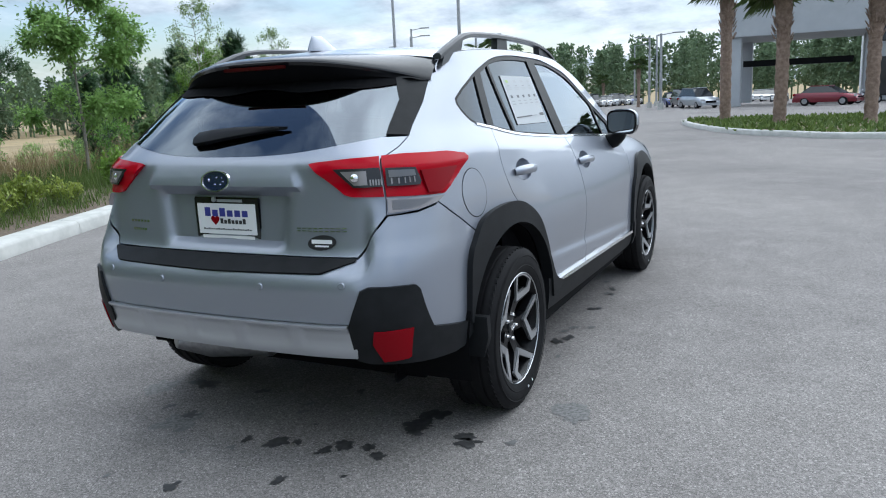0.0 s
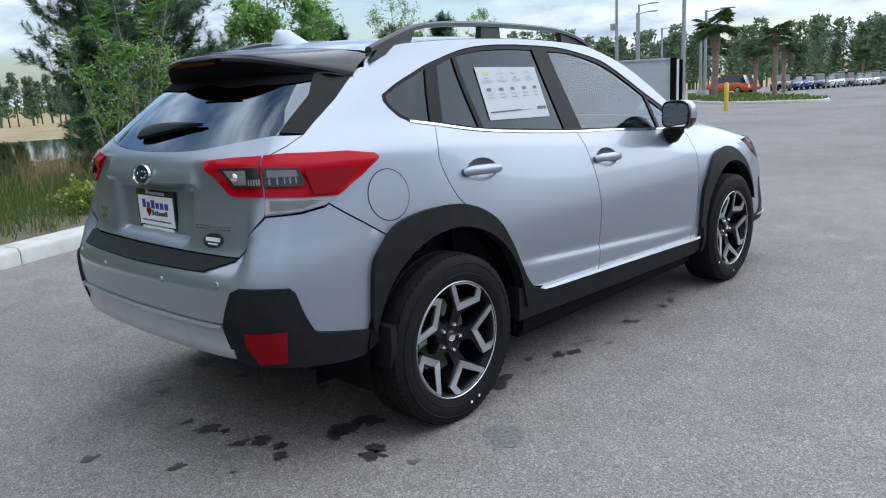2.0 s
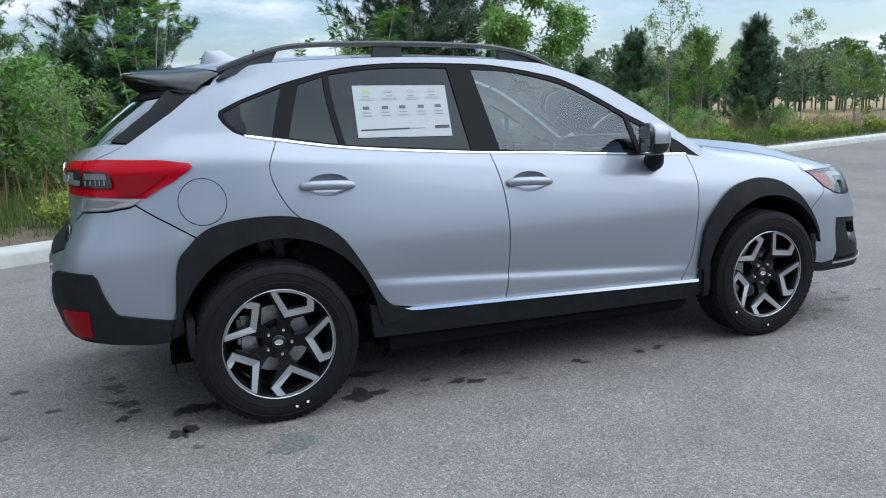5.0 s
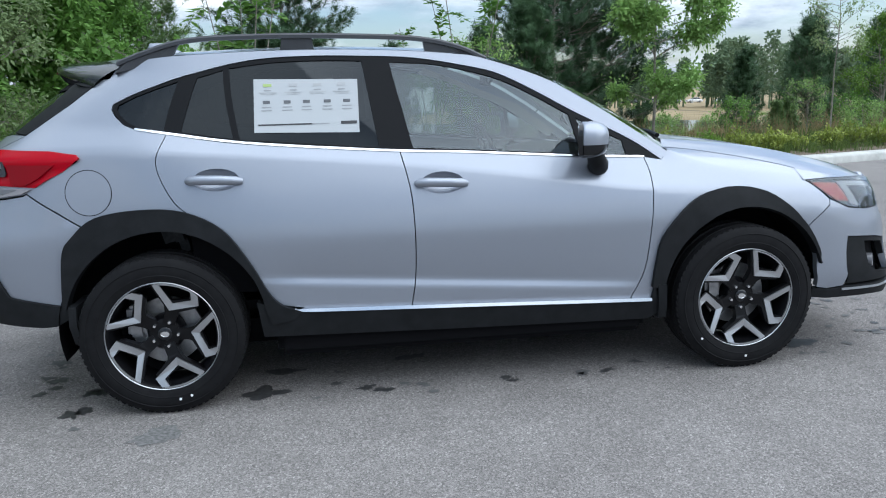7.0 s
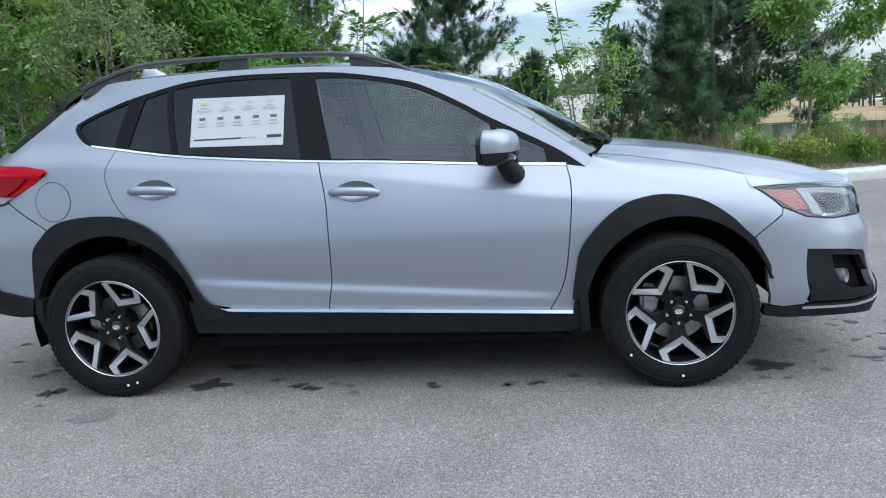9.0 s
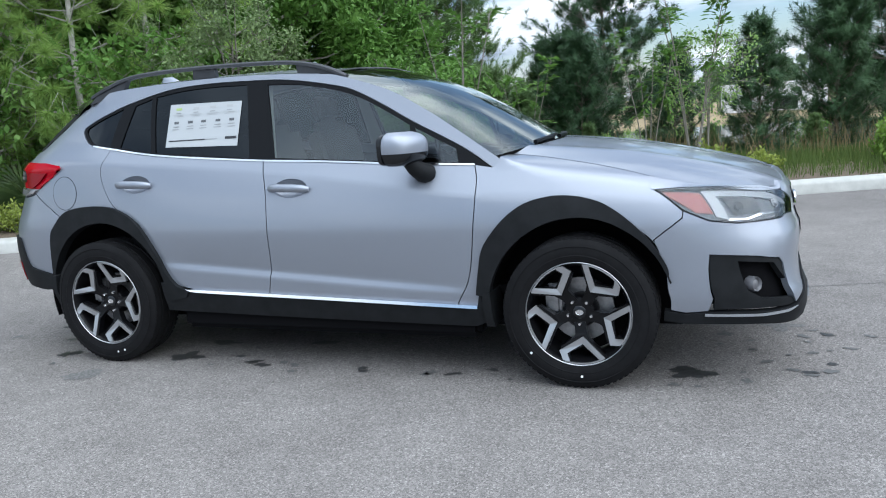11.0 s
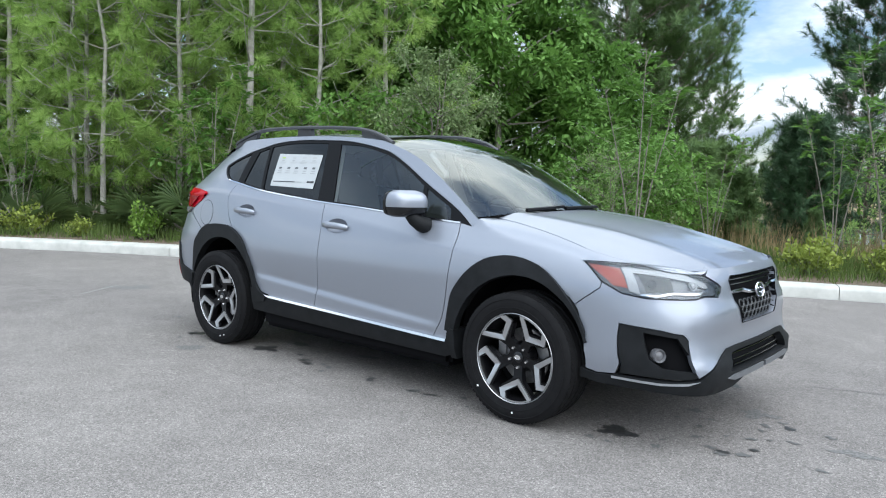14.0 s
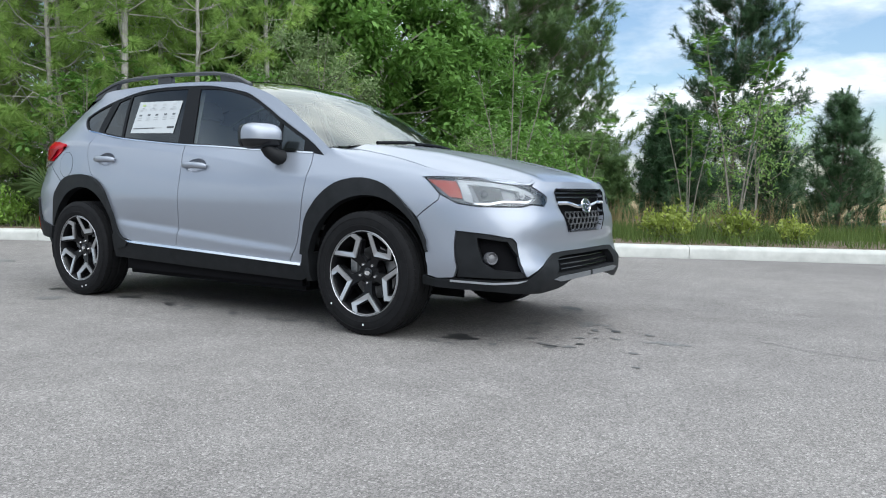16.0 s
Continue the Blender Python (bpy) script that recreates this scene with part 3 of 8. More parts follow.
def sheet(outline, surf=skin, off=0.0, thick=0.018, res=0.024, holes=(), gap=0.0024, lines=()):
    """A pressed panel: the part of a surface inside an outline, with turned-in edges all round."""
    from mathutils.geometry import delaunay_2d_cdt
    outer = dense([tuple(q) for q in outline], res * 0.6)
    outer = inset(outer, gap) if gap else outer
    rims = [dense([tuple(q) for q in h], res * 0.6) for h in holes]
    pts, edges = [], []
    for loop in [outer, *rims]:
        k = len(pts)
        pts += loop
        edges += [(k + i, k + (i + 1) % len(loop)) for i in range(len(loop))]
    edge = np.array(pts)
    for line in lines:
        last = None
        for q in line:
            if inside(*q, outer) and not any(inside(*q, h) for h in rims) and np.min(np.sum((edge - q) ** 2, 1)) > 0.006 ** 2:
                pts.append(q)
                if last is not None:
                    edges.append((last, len(pts) - 1))
                last = len(pts) - 1
            else:
                last = None
    arr = np.array(pts)
    x0, z0, x1, z1 = *arr.min(0), *arr.max(0)
    for i in range(int((x1 - x0) / res) + 1):
        for j in range(int((z1 - z0) / res) + 1):
            q = (x0 + (i + 0.5) * res + (0.5 * res if j % 2 else 0), z0 + (j + 0.5) * res)
            if inside(*q, outer) and not any(inside(*q, h) for h in rims) and np.min(np.sum((arr - q) ** 2, 1)) > (0.5 * res) ** 2:
                pts.append(q)
    vs, _, fs, *_ = delaunay_2d_cdt([Vector(q) for q in pts], edges, [], 0, 1e-6)
    bm, made, norm = bmesh.new(), [], {}
    for v in vs:
        n = normal_at(surf, v.x, v.y)
        o = off(v.x, v.y) if callable(off) else off
        b = bm.verts.new(surf(v.x, v.y) + n * o)
        made.append(b)
        norm[b] = n
    for f in fs:
        c = sum((vs[i] for i in f), Vector((0, 0))) / 3
        if inside(c.x, c.y, outer) and not any(inside(c.x, c.y, h) for h in rims):
            try:
                bm.faces.new([made[i] for i in f])
            except ValueError:
                pass
    for v in [v for v in bm.verts if not v.link_faces]:
        norm.pop(v, None)
        bm.verts.remove(v)
    bm.normal_update()
    f0 = sum((f.normal.dot(norm[f.verts[0]]) for f in bm.faces))
    if f0 < 0:
        bmesh.ops.reverse_faces(bm, faces=bm.faces[:])
    if thick:
        border = [e for e in bm.edges if e.is_boundary]
        r = bmesh.ops.extrude_edge_only(bm, edges=border)
        for v in [g for g in r["geom"] if isinstance(g, bmesh.types.BMVert)]:
            src = [e.other_vert(v) for e in v.link_edges if e.other_vert(v) in norm]
            if src:
                v.co = v.co - norm[src[0]] * thick
    return bm


def mirrored(bm):
    out = bm.copy()
    for v in out.verts:
        v.co.y = -v.co.y
    bmesh.ops.reverse_faces(out, faces=out.faces[:])
    return out


def both(name, bm, material, parent, label="", smooth=35):
    """A part of the walked side and its twin on the far side."""
    twin = mirrored(bm)
    a = part(name, bm, material, parent, label, smooth)
    b = part(name, twin, material, parent, label, smooth)
    return a, b


def solid(bm, depth, way):
    """Gives a sheet a back and edges, depth metres along way."""
    r = bmesh.ops.duplicate(bm, geom=bm.verts[:] + bm.edges[:] + bm.faces[:])
    m = r["vert_map"]
    front = [e for e in bm.edges if e.is_boundary and e.verts[0] in m and not isinstance(m[e.verts[0]], type(None))]
    orig = set(v for v in bm.verts) - set(g for g in r["geom"] if isinstance(g, bmesh.types.BMVert))
    back = [g for g in r["geom"] if isinstance(g, bmesh.types.BMFace)]
    bmesh.ops.reverse_faces(bm, faces=back)
    w = Vector(way) * depth
    for g in r["geom"]:
        if isinstance(g, bmesh.types.BMVert):
            g.co += w
    for e in [e for e in bm.edges if e.is_boundary and e.verts[0] in orig and e.verts[1] in orig]:
        a, b = e.verts
        try:
            bm.faces.new((b, a, m[a], m[b]))
        except ValueError:
            pass
    bmesh.ops.recalc_face_normals(bm, faces=bm.faces[:])
    return bm

# ------------------------------------------------------------ the car: its parts
car = thing("car", "metallic silver compact crossover with black cladding and roof rails", "car")

arc = lambda cx, cz, r, a0, a1, n=24: [(cx + r * math.cos(radians(a0 + (a1 - a0) * k / n)), cz + r * math.sin(radians(a0 + (a1 - a0) * k / n))) for k in range(n + 1)]

ROOF_EDGE = [(-0.17, 1.432), (-0.125, 1.490), (0.0, 1.512), (0.13, 1.524), (0.39, 1.536), (0.64, 1.541), (0.9, 1.539), (1.157, 1.528), (1.33, 1.514)]
PILLAR_EDGE = [(1.33, 1.514), (1.446, 1.496), (1.724, 1.405), (1.933, 1.293), (2.063, 1.212), (2.20, 1.12), (2.31, 1.045)]
DLO_TOP = [(-0.150, 1.324), (-0.07, 1.362), (0.025, 1.397), (0.147, 1.437), (0.396, 1.494), (0.64, 1.512), (0.911, 1.509), (1.15, 1.496), (1.415, 1.450), (1.544, 1.412), (1.717, 1.325), (1.861, 1.244), (2.126, 1.108), (2.272, 1.010)]
BELT_LINE = [(-0.062, 1.219), (0.066, 1.198), (0.39, 1.148), (0.97, 1.098), (1.35, 1.077), (1.82, 1.045), (2.187, 1.026)]
R_DOOR_BACK = [(0.066, 1.198), (0.021, 1.079), (0.067, 0.946), (0.139, 0.864), (0.316, 0.740), (0.365, 0.657), (0.430, 0.525), (0.490, 0.452)]
B_LINE = [(1.050, 1.094), (1.090, 0.888), (1.095, 0.581), (1.070, 0.406)]
F_DOOR_FRONT = [(2.187, 1.026), (2.204, 0.937), (2.194, 0.757), (2.163, 0.519), (2.099, 0.385)]

# body side frame: quarter, pillars and roof edge in one pressing
GATE_EDGE = [(-0.935, 0.945), (-0.942, 1.05), (-0.948, 1.135)] + SX([(-0.515, 1.205), (-0.34, 1.322), (-0.20, 1.428)])
frame_outline = SX(cr(R_DOOR_BACK[:5], 5) + arc(0, 0.348, 0.50, 52, 118)) + [(-0.250, 0.803), (-0.408, 0.886), (-0.593, 0.970), (-0.611, 0.963), (-0.736, 0.950)] + GATE_EDGE + SX(cr(ROOF_EDGE, 4)[:-1] + cr(PILLAR_EDGE, 5) + [(2.272, 1.010)] + cr(DLO_TOP, 4)[::-1][1:] + [(-0.156, 1.303), (-0.142, 1.276), (-0.105, 1.238), (-0.062, 1.219)])
both("body_side", sheet(frame_outline, thick=0.02, gap=0.0015), PAINT, car)
# a black ribbon behind the shut lines, standing in for the shade in them
core_out = [(P_TAIL, 0.50), (P_TAIL, 0.96), (-0.6, 1.08), (-0.05, 1.14), (0.4, 1.11), (1.0, 1.06), (2.2, 0.98), (2.9, 0.84), (3.4, 0.80), (P_NOSE, 0.72), (P_NOSE, 0.37)] + arc(2.665, 0.348, 0.47, 3, 186) + arc(0, 0.348, 0.47, -6, 162)
both("inner_body", sheet(core_out, off=-0.055, thick=0.0, res=0.09, gap=0), DARK, car, "black backing sheet for the shade in the shut lines")

HANDLES = ((0.258, 0.995), (1.225, 0.946))


def cup_ring(hx, hz, k=1.0, n=28):
    return [(hx + 0.004 + 0.096 * k * math.cos(a), hz + 0.006 + 0.047 * k * math.sin(a)) for a in map(float, np.linspace(0, 2 * math.pi, n + 1)[:-1])]


xs_line = [float(v) for v in np.arange(0.02, 2.3, 0.02)]
CREASES = [[(x, lower_crease(x) + d) for x in xs_line] for d in (0.018, 0.0, -0.012, -0.024, -0.036, -0.050)] + [[(x, upper_crease(x) + d) for x in xs_line] for d in (0.015, 0.0, -0.015)]
both("rear_door", sheet(SX(cr(R_DOOR_BACK, 5) + [(0.62, 0.428), (1.070, 0.404)] + cr(B_LINE, 5)[::-1] + cr([(1.050, 1.094), (0.39, 1.145), (0.066, 1.195)], 6)[1:-1]), holes=[SX(cup_ring(*HANDLES[0]))], lines=CREASES), PAINT, car)
both("front_door", sheet(SX(cr(B_LINE, 5) + [(2.097, 0.376)] + cr(F_DOOR_FRONT, 5)[::-1] + cr([(2.187, 1.023), (1.82, 1.042), (1.35, 1.074), (1.050, 1.094)], 6)[1:-1]), holes=[SX(cup_ring(*HANDLES[1]))], lines=CREASES), PAINT, car)

# glasshouse: black frames with panes in them
ROUND = [(-0.105, 1.238), (-0.142, 1.276), (-0.156, 1.303)]
dlo = cr(DLO_TOP, 4) + [(2.187, 1.026)] + cr(BELT_LINE, 4)[::-1][1:] + ROUND
quarter = [(-0.130, 1.322), (-0.06, 1.355), (0.02, 1.384), (0.118, 1.416), (0.052, 1.208), (-0.052, 1.229), (-0.090, 1.247), (-0.124, 1.282), (-0.136, 1.304)]
small_pane = [(0.195, 1.428), (0.305, 1.460), (0.338, 1.168), (0.122, 1.204)]
rear_pane = cr([(0.330, 1.466), (0.5, 1.487), (0.7, 1.494), (0.905, 1.490)], 4) + [(0.962, 1.112), (0.366, 1.164)]
front_pane = cr([(1.028, 1.482), (1.22, 1.470), (1.415, 1.430), (1.56, 1.383), (1.717, 1.303), (1.846, 1.228)], 4) + [(1.885, 1.052), (1.35, 1.089), (1.110, 1.105)]
sail_pane = [(1.876, 1.214), (1.97, 1.164), (2.09, 1.105), (2.105, 1.040), (1.915, 1.050)]
both("window_frame", sheet(SX(dlo), off=-0.004, thick=0.012, res=0.05, holes=[SX(h) for h in (quarter, small_pane, rear_pane, front_pane, sail_pane)], gap=0.0015), TRIM, car, "black window surround")
for poly, m, tag in ((quarter, TINT, "dark tinted glass"), (small_pane, TINT, "dark tinted glass"), (rear_pane, TINT, "dark tinted glass"), (front_pane, CLEAR, "clear glass"), (sail_pane, CLEAR, "clear glass")):
    for ob in both("side_window", sheet(SX(poly), off=-0.010, thick=0, gap=-0.004, res=0.08), m, car, tag):
        ob.visible_shadow = False
both("belt_moulding", sheet(SX(cr([(x, z + 0.0045) for x, z in BELT_LINE], 4) + cr([(x, z - 0.0045) for x, z in BELT_LINE], 4)[::-1]), off=0.004, thick=0.012, gap=0, res=0.05), CHROME, car, "bright metal belt moulding")

# wheel arch flares, sills, chrome strip
r_out = cr([(-0.40, 0.49), (-0.392, 0.60), (-0.376, 0.724), (-0.333, 0.786), (-0.235, 0.862), (-0.056, 0.890), (0.121, 0.875), (0.277, 0.795), (0.379, 0.655), (0.450, 0.519), (0.505, 0.456), (0.585, 0.426)], 4) + [(0.56, 0.392), (0.46, 0.372)]
r_in = arc(0.022, 0.378, 0.420, 8, 166)
f_out = cr([(2.195, 0.43), (2.212, 0.55), (2.245, 0.669), (2.367, 0.804), (2.510, 0.866), (2.724, 0.857), (2.868, 0.782), (2.981, 0.672), (3.048, 0.561), (3.056, 0.515), (3.066, 0.492)], 4)
f_in = arc(2.665, 0.367, 0.413, 17, 172)
both("wheel_arch_flare", sheet(SX(r_out + r_in), off=0.024, thick=0.055, res=0.04, gap=0), CLAD, car, "matte black plastic cladding")
both("wheel_arch_flare", sheet(SX(f_out + f_in), off=0.022, thick=0.055, res=0.04, gap=0), CLAD, car, "matte black plastic cladding")
chrome_line = [(0.56, 0.433), (0.64, 0.426), (1.318, 0.404), (2.10, 0.376), (2.195, 0.373)]
both("sill_cladding", sheet([(0.40, 0.47)] + [(x, z - 0.006) for x, z in cr(chrome_line, 4)] + [(2.21, 0.45), (2.24, 0.30), (2.18, 0.275), (1.3, 0.292), (0.42, 0.315)], off=0.014, thick=0.07, gap=0, res=0.05), CLAD, car, "matte black plastic cladding")
strip_w = curve([0.55, 0.60, 0.66, 2.2], [0.003, 0.005, 0.0068, 0.0068])
strip_z = curve([q[0] for q in chrome_line], [q[1] for q in chrome_line])
both("sill_strip", sheet([(x, z + strip_w(x)) for x, z in cr(chrome_line, 4)] + [(x, z - strip_w(x)) for x, z in cr(chrome_line, 4)[::-1]], off=lambda p, z: 0.020 - 0.42 * (z - strip_z(p)), thick=0.020, gap=0, res=0.012), CHROME, car, "bright metal sill strip")

# fender and bonnet
fender_z = curve([2.2, 2.32, 2.42, 2.6, 2.9, 3.02], [1.065, 1.052, 1.018, 0.957, 0.905, 0.880])
hood_c = curve([2.2, 2.40, 2.63, 2.91, 3.2, 3.4, 3.5, 3.575], [1.112, 1.103, 1.079, 1.040, 0.978, 0.925, 0.888, 0.845])
hood_cut = curve([2.25, 2.45, 2.7, 2.9, 3.02, 3.2, 3.44, 3.53], [0.590, 0.618, 0.660, 0.700, 0.722, 0.705, 0.60, 0.46])


def hood_z(x, y):
    y = abs(y)
    ridge = 0.012 * math.exp(-((y - 0.40 - 0.08 * (3.5 - x)) / 0.05) ** 2)
    return hood_c(x) - 0.05 * (y / 0.7) ** 2 - 0.06 * (y / 0.78) ** 6 + ridge


def fender(p, z):
    zf = fender_z(p)
    if z <= zf:
        return skin(p, z)
    t = min((z - zf) / 0.15, 1.2)
    a = skin(p, zf)
    b = Vector((a.x, -hood_cut(a.x), hood_z(a.x, hood_cut(a.x)) - 0.002))
    lead = skin(p, zf) - skin(p, zf - 0.03)
    c = a + lead * max((b.z - a.z), 0.01) / 0.045
    return a * (1 - t) ** 2 + c * 2 * t * (1 - t) + b * t * t


cut = [(x, fender_z(x) + 0.15) for x in np.linspace(2.32, 2.985, 14)]
fen = cr(F_DOOR_FRONT, 5)[::-1] + [(2.272, 1.012), (2.305, 1.045)] + [tuple(q) for q in cut] + [(2.996, 0.886), (3.113, 0.795), (3.113, 0.768), (2.992, 0.674)] + arc(2.665, 0.36, 0.45, 38, 168) + [(2.205, 0.40), (2.205, 0.370), (2.104, 0.374)]
both("front_fender", sheet([(at_x(x, min(z, 0.95)), z) for x, z in fen], surf=fender, res=0.026), PAINT, car)


def hood_surf(x, y):
    return Vector((x, y, hood_z(x, y)))


h_back = [(2.335 + 0.135 * (1 - (y / 0.602) ** 2), y) for y in np.linspace(-0.600, 0.600, 17)]
h_side = [(x, hood_cut(x)) for x in np.linspace(2.345, 3.50, 20)]
h_front = [(3.572 - 0.24 * (abs(y) / 0.52) ** 2.2 * 0.28, y) for y in np.linspace(0.46, -0.46, 15)]
part("bonnet", sheet(h_back + h_side + h_front + [(x, -y) for x, y in h_side[::-1]], surf=hood_surf, thick=0.02, res=0.05, gap=0.003), PAINT, car, smooth=35)

# the bonnet's flanks, down to the headlights
def NX(pts):
    return [(at_x(x, z), z) for x, z in pts]


lamp_pz = cr(NX([(2.985, 0.887), (3.06, 0.8885), (3.12, 0.8885)]) + NY([(-0.70, 0.882), (-0.62, 0.870), (-0.545, 0.846), (-0.48, 0.874)]), 5)
lamp_line = [skin(*q) + normal_at(skin, *q) * 0.0045 for q in lamp_pz]
rows = []
for i, b in enumerate(lamp_line):
    x = 2.972 + (3.50 - 2.972) * i / (len(lamp_line) - 1)
    y = hood_cut(x) - 0.004
    a_ = Vector((x, -y, hood_z(x, y) - 0.0004))
    out = Vector((x, -y - 0.02, hood_z(x, y + 0.02))) - Vector((x, -y, hood_z(x, y)))
    c_ = a_ + out.normalized() * (b - a_).length * 0.55
    rows.append([a_ * (1 - t) ** 2 + c_ * 2 * t * (1 - t) + b * t * t for t in map(float, np.linspace(0, 1, 7))] + [b - Vector((*normal_at(skin, *lamp_pz[i]).xy, -0.1)) * 0.03])
both("bonnet_flank", faced(loft(rows), (0.4, -1, 1)), PAINT, car)

# roof, windscreen
def bow_of(x):
    return float(np.interp(x, [-0.17, 0.2, 0.9, 1.33, 2.31], [-0.20, -0.05, 0.0, 0.07, 0.165]))


def across(x, z, n=18, crown=0.036):
    e = skin(at_x(x, z), z)
    return [Vector((e.x + bow_of(x) * (1 - v * v), -e.y * v, e.z + crown * (1 - abs(v) ** 2.4))) for v in np.linspace(-1, 1, n + 1)]


part("roof", faced(loft([across(x, z) for x, z in cr(ROOF_EDGE[1:], 4)]), (0, 0, 1)), PAINT, car, smooth=40)
ws = cr(PILLAR_EDGE, 4)
screen = part("windscreen", faced(loft([across(x, z - 0.004, crown=0.036) for x, z in ws[1:-1]]), (1, 0, 1)), SCREEN, car, "sloping clear windscreen", smooth=40)
screen.visible_shadow = False
head = [across(x, z - 0.001) for x, z in ws[0:3]]
part("windscreen_band", faced(loft([[q + Vector((0.004, 0, 0.003)) for q in r] for r in head]), (1, 0, 1)), TRIM, car, "black upper screen band", smooth=40)
base = across(*ws[-2])
part("cowl", faced(loft([[Vector((q.x - 0.02, q.y * 0.86, q.z - 0.008)) for q in base], [Vector((q.x + 0.03, q.y * 0.85, q.z - 0.038)) for q in base], [Vector((q.x + 0.16, q.y * 0.84, q.z - 0.085)) for q in base]]), (1, 0, 1)), DARK, car, "black plastic cowl", smooth=40)

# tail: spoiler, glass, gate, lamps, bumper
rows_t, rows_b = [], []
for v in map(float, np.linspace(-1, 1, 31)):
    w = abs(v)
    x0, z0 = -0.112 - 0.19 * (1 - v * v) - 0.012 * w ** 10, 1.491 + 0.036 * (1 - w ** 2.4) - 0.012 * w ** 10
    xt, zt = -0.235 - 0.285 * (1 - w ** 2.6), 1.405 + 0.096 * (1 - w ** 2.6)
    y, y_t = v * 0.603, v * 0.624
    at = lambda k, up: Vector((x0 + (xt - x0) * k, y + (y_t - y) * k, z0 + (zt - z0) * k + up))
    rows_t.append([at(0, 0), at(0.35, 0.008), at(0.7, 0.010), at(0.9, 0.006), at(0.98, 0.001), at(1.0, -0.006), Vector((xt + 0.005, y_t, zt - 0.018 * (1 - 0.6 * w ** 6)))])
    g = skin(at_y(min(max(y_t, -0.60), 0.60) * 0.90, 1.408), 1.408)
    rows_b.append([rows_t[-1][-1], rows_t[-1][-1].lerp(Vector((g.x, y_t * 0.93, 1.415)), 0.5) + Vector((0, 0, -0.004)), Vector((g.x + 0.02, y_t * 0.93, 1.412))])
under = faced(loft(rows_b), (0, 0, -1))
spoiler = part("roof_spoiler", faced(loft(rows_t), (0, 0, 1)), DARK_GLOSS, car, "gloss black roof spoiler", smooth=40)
# near-black colour holds the shade below the spoiler
part("spoiler_underside", under, DARK, spoiler, "underside, black with its shade painted in", smooth=40)
part("brake_light", boxbm(-0.523, 0, 1.474, 0.012, 0.30, 0.014, bevel=0.003), BRAKE_RED, spoiler, "dark red high brake light")

gl_out = [(-0.608, 1.213), (-0.3, 1.168), (0.0, 1.158), (0.3, 1.168), (0.608, 1.213), (0.58, 1.336), (0.518, 1.425), (0.0, 1.432), (-0.518, 1.425), (-0.58, 1.336)]
rg = part("rear_window", sheet(TY(cr(gl_out[:5], 5) + gl_out[5:]), off=-0.003, thick=0.0, res=0.06, gap=-0.004), REAR_GLASS, car, "dark tinted rear glass", smooth=40)
rg.visible_shadow = False
# the printed band reaches lower to paint the spoiler's shade on the glass
wave = [(y, 1.372 + 0.010 * math.cos(y * 9) ** 2 + 0.012 * math.exp(-(y / 0.16) ** 2) + 0.014 * max(0, abs(y) - 0.42) / 0.1) for y in map(float, np.linspace(-0.545, 0.545, 25))]
part("glass_band", sheet(TY(wave + [(0.53, 1.42), (0.0, 1.428), (-0.53, 1.42)]), off=0.0005, thick=0.0, res=0.05, gap=0), DARK, rg, "black printed band with spoiler shade painted in", smooth=40)
both("pillar_trim", sheet(TY([(-0.608, 1.213), (-0.58, 1.336), (-0.518, 1.425)]) + GATE_EDGE[3:][::-1], off=0.002, thick=0.012, gap=0.0015), CLAD, car, "black tailgate pillar trim")


def plate_bay(p, z):
    y = abs(skin(p, z).y)
    edge = 0.335 if z > 1.0 else 0.305 + 0.03 * (z - 0.82) / 0.18
    a = min(max((edge - y) / 0.07, 0), 1)
    b = min(max((z - 0.825) / 0.02, 0), 1) * min(max((1.035 - z) / 0.014, 0), 1)
    lip = 0.020 * min(max((1.118 - z) / 0.06, 0), 1) * min(max((z - 1.030) / 0.010, 0), 1) * min(max((0.375 - 0.5 * max(0, z - 1.045) - y) / 0.025, 0), 1)
    s = lambda t: t * t * (3 - 2 * t)
    return -0.034 * s(a) * s(b) + lip


gate = TY([(-0.577, 0.803), (-0.614, 0.86)]) + GATE_EDGE[:4] + TY(cr([(-0.60, 1.208), (-0.3, 1.164), (0.0, 1.154), (0.3, 1.164), (0.60, 1.208)], 5))
gate += [(2 * P_TAIL - p, z) for p, z in GATE_EDGE[:4][::-1]] + TY([(0.614, 0.86), (0.577, 0.803)])
part("tailgate", sheet(gate, off=plate_bay, res=0.018, thick=0.02), PAINT, car, smooth=35)

lamp_gate = [(-1.271, 1.125), (-1.225, 1.090), (-1.121, 1.019), (-1.09, 1.010), (-0.947, 1.006), (-0.955, 1.143), (-1.10, 1.139), (-1.24, 1.130)]
lamp_body = [(-0.946, 1.144), (-0.938, 1.006), (-0.56, 0.992), (-0.544, 0.992), (-0.496, 1.017), (-0.414, 1.052), (-0.344, 1.095), (-0.331, 1.108), (-0.349, 1.124), (-0.488, 1.139), (-0.823, 1.147)]
lamp_clear = [(-0.937, 1.001), (-0.930, 0.949), (-0.736, 0.953), (-0.611, 0.966), (-0.560, 0.987)]
inner_a = [(-1.158, 1.106), (-1.076, 1.042), (-0.952, 1.042), (-0.954, 1.106)]
inner_b = [(-0.932, 1.104), (-0.932, 1.042), (-0.734, 1.037), (-0.722, 1.050), (-0.752, 1.098)]
def lamp_relief(p, z):
    return 0.006 + 0.014 * max(0.0, 1 - abs(z - 1.098) / 0.03) + 0.006 * max(0.0, 1 - abs(z - 1.015) / 0.02)


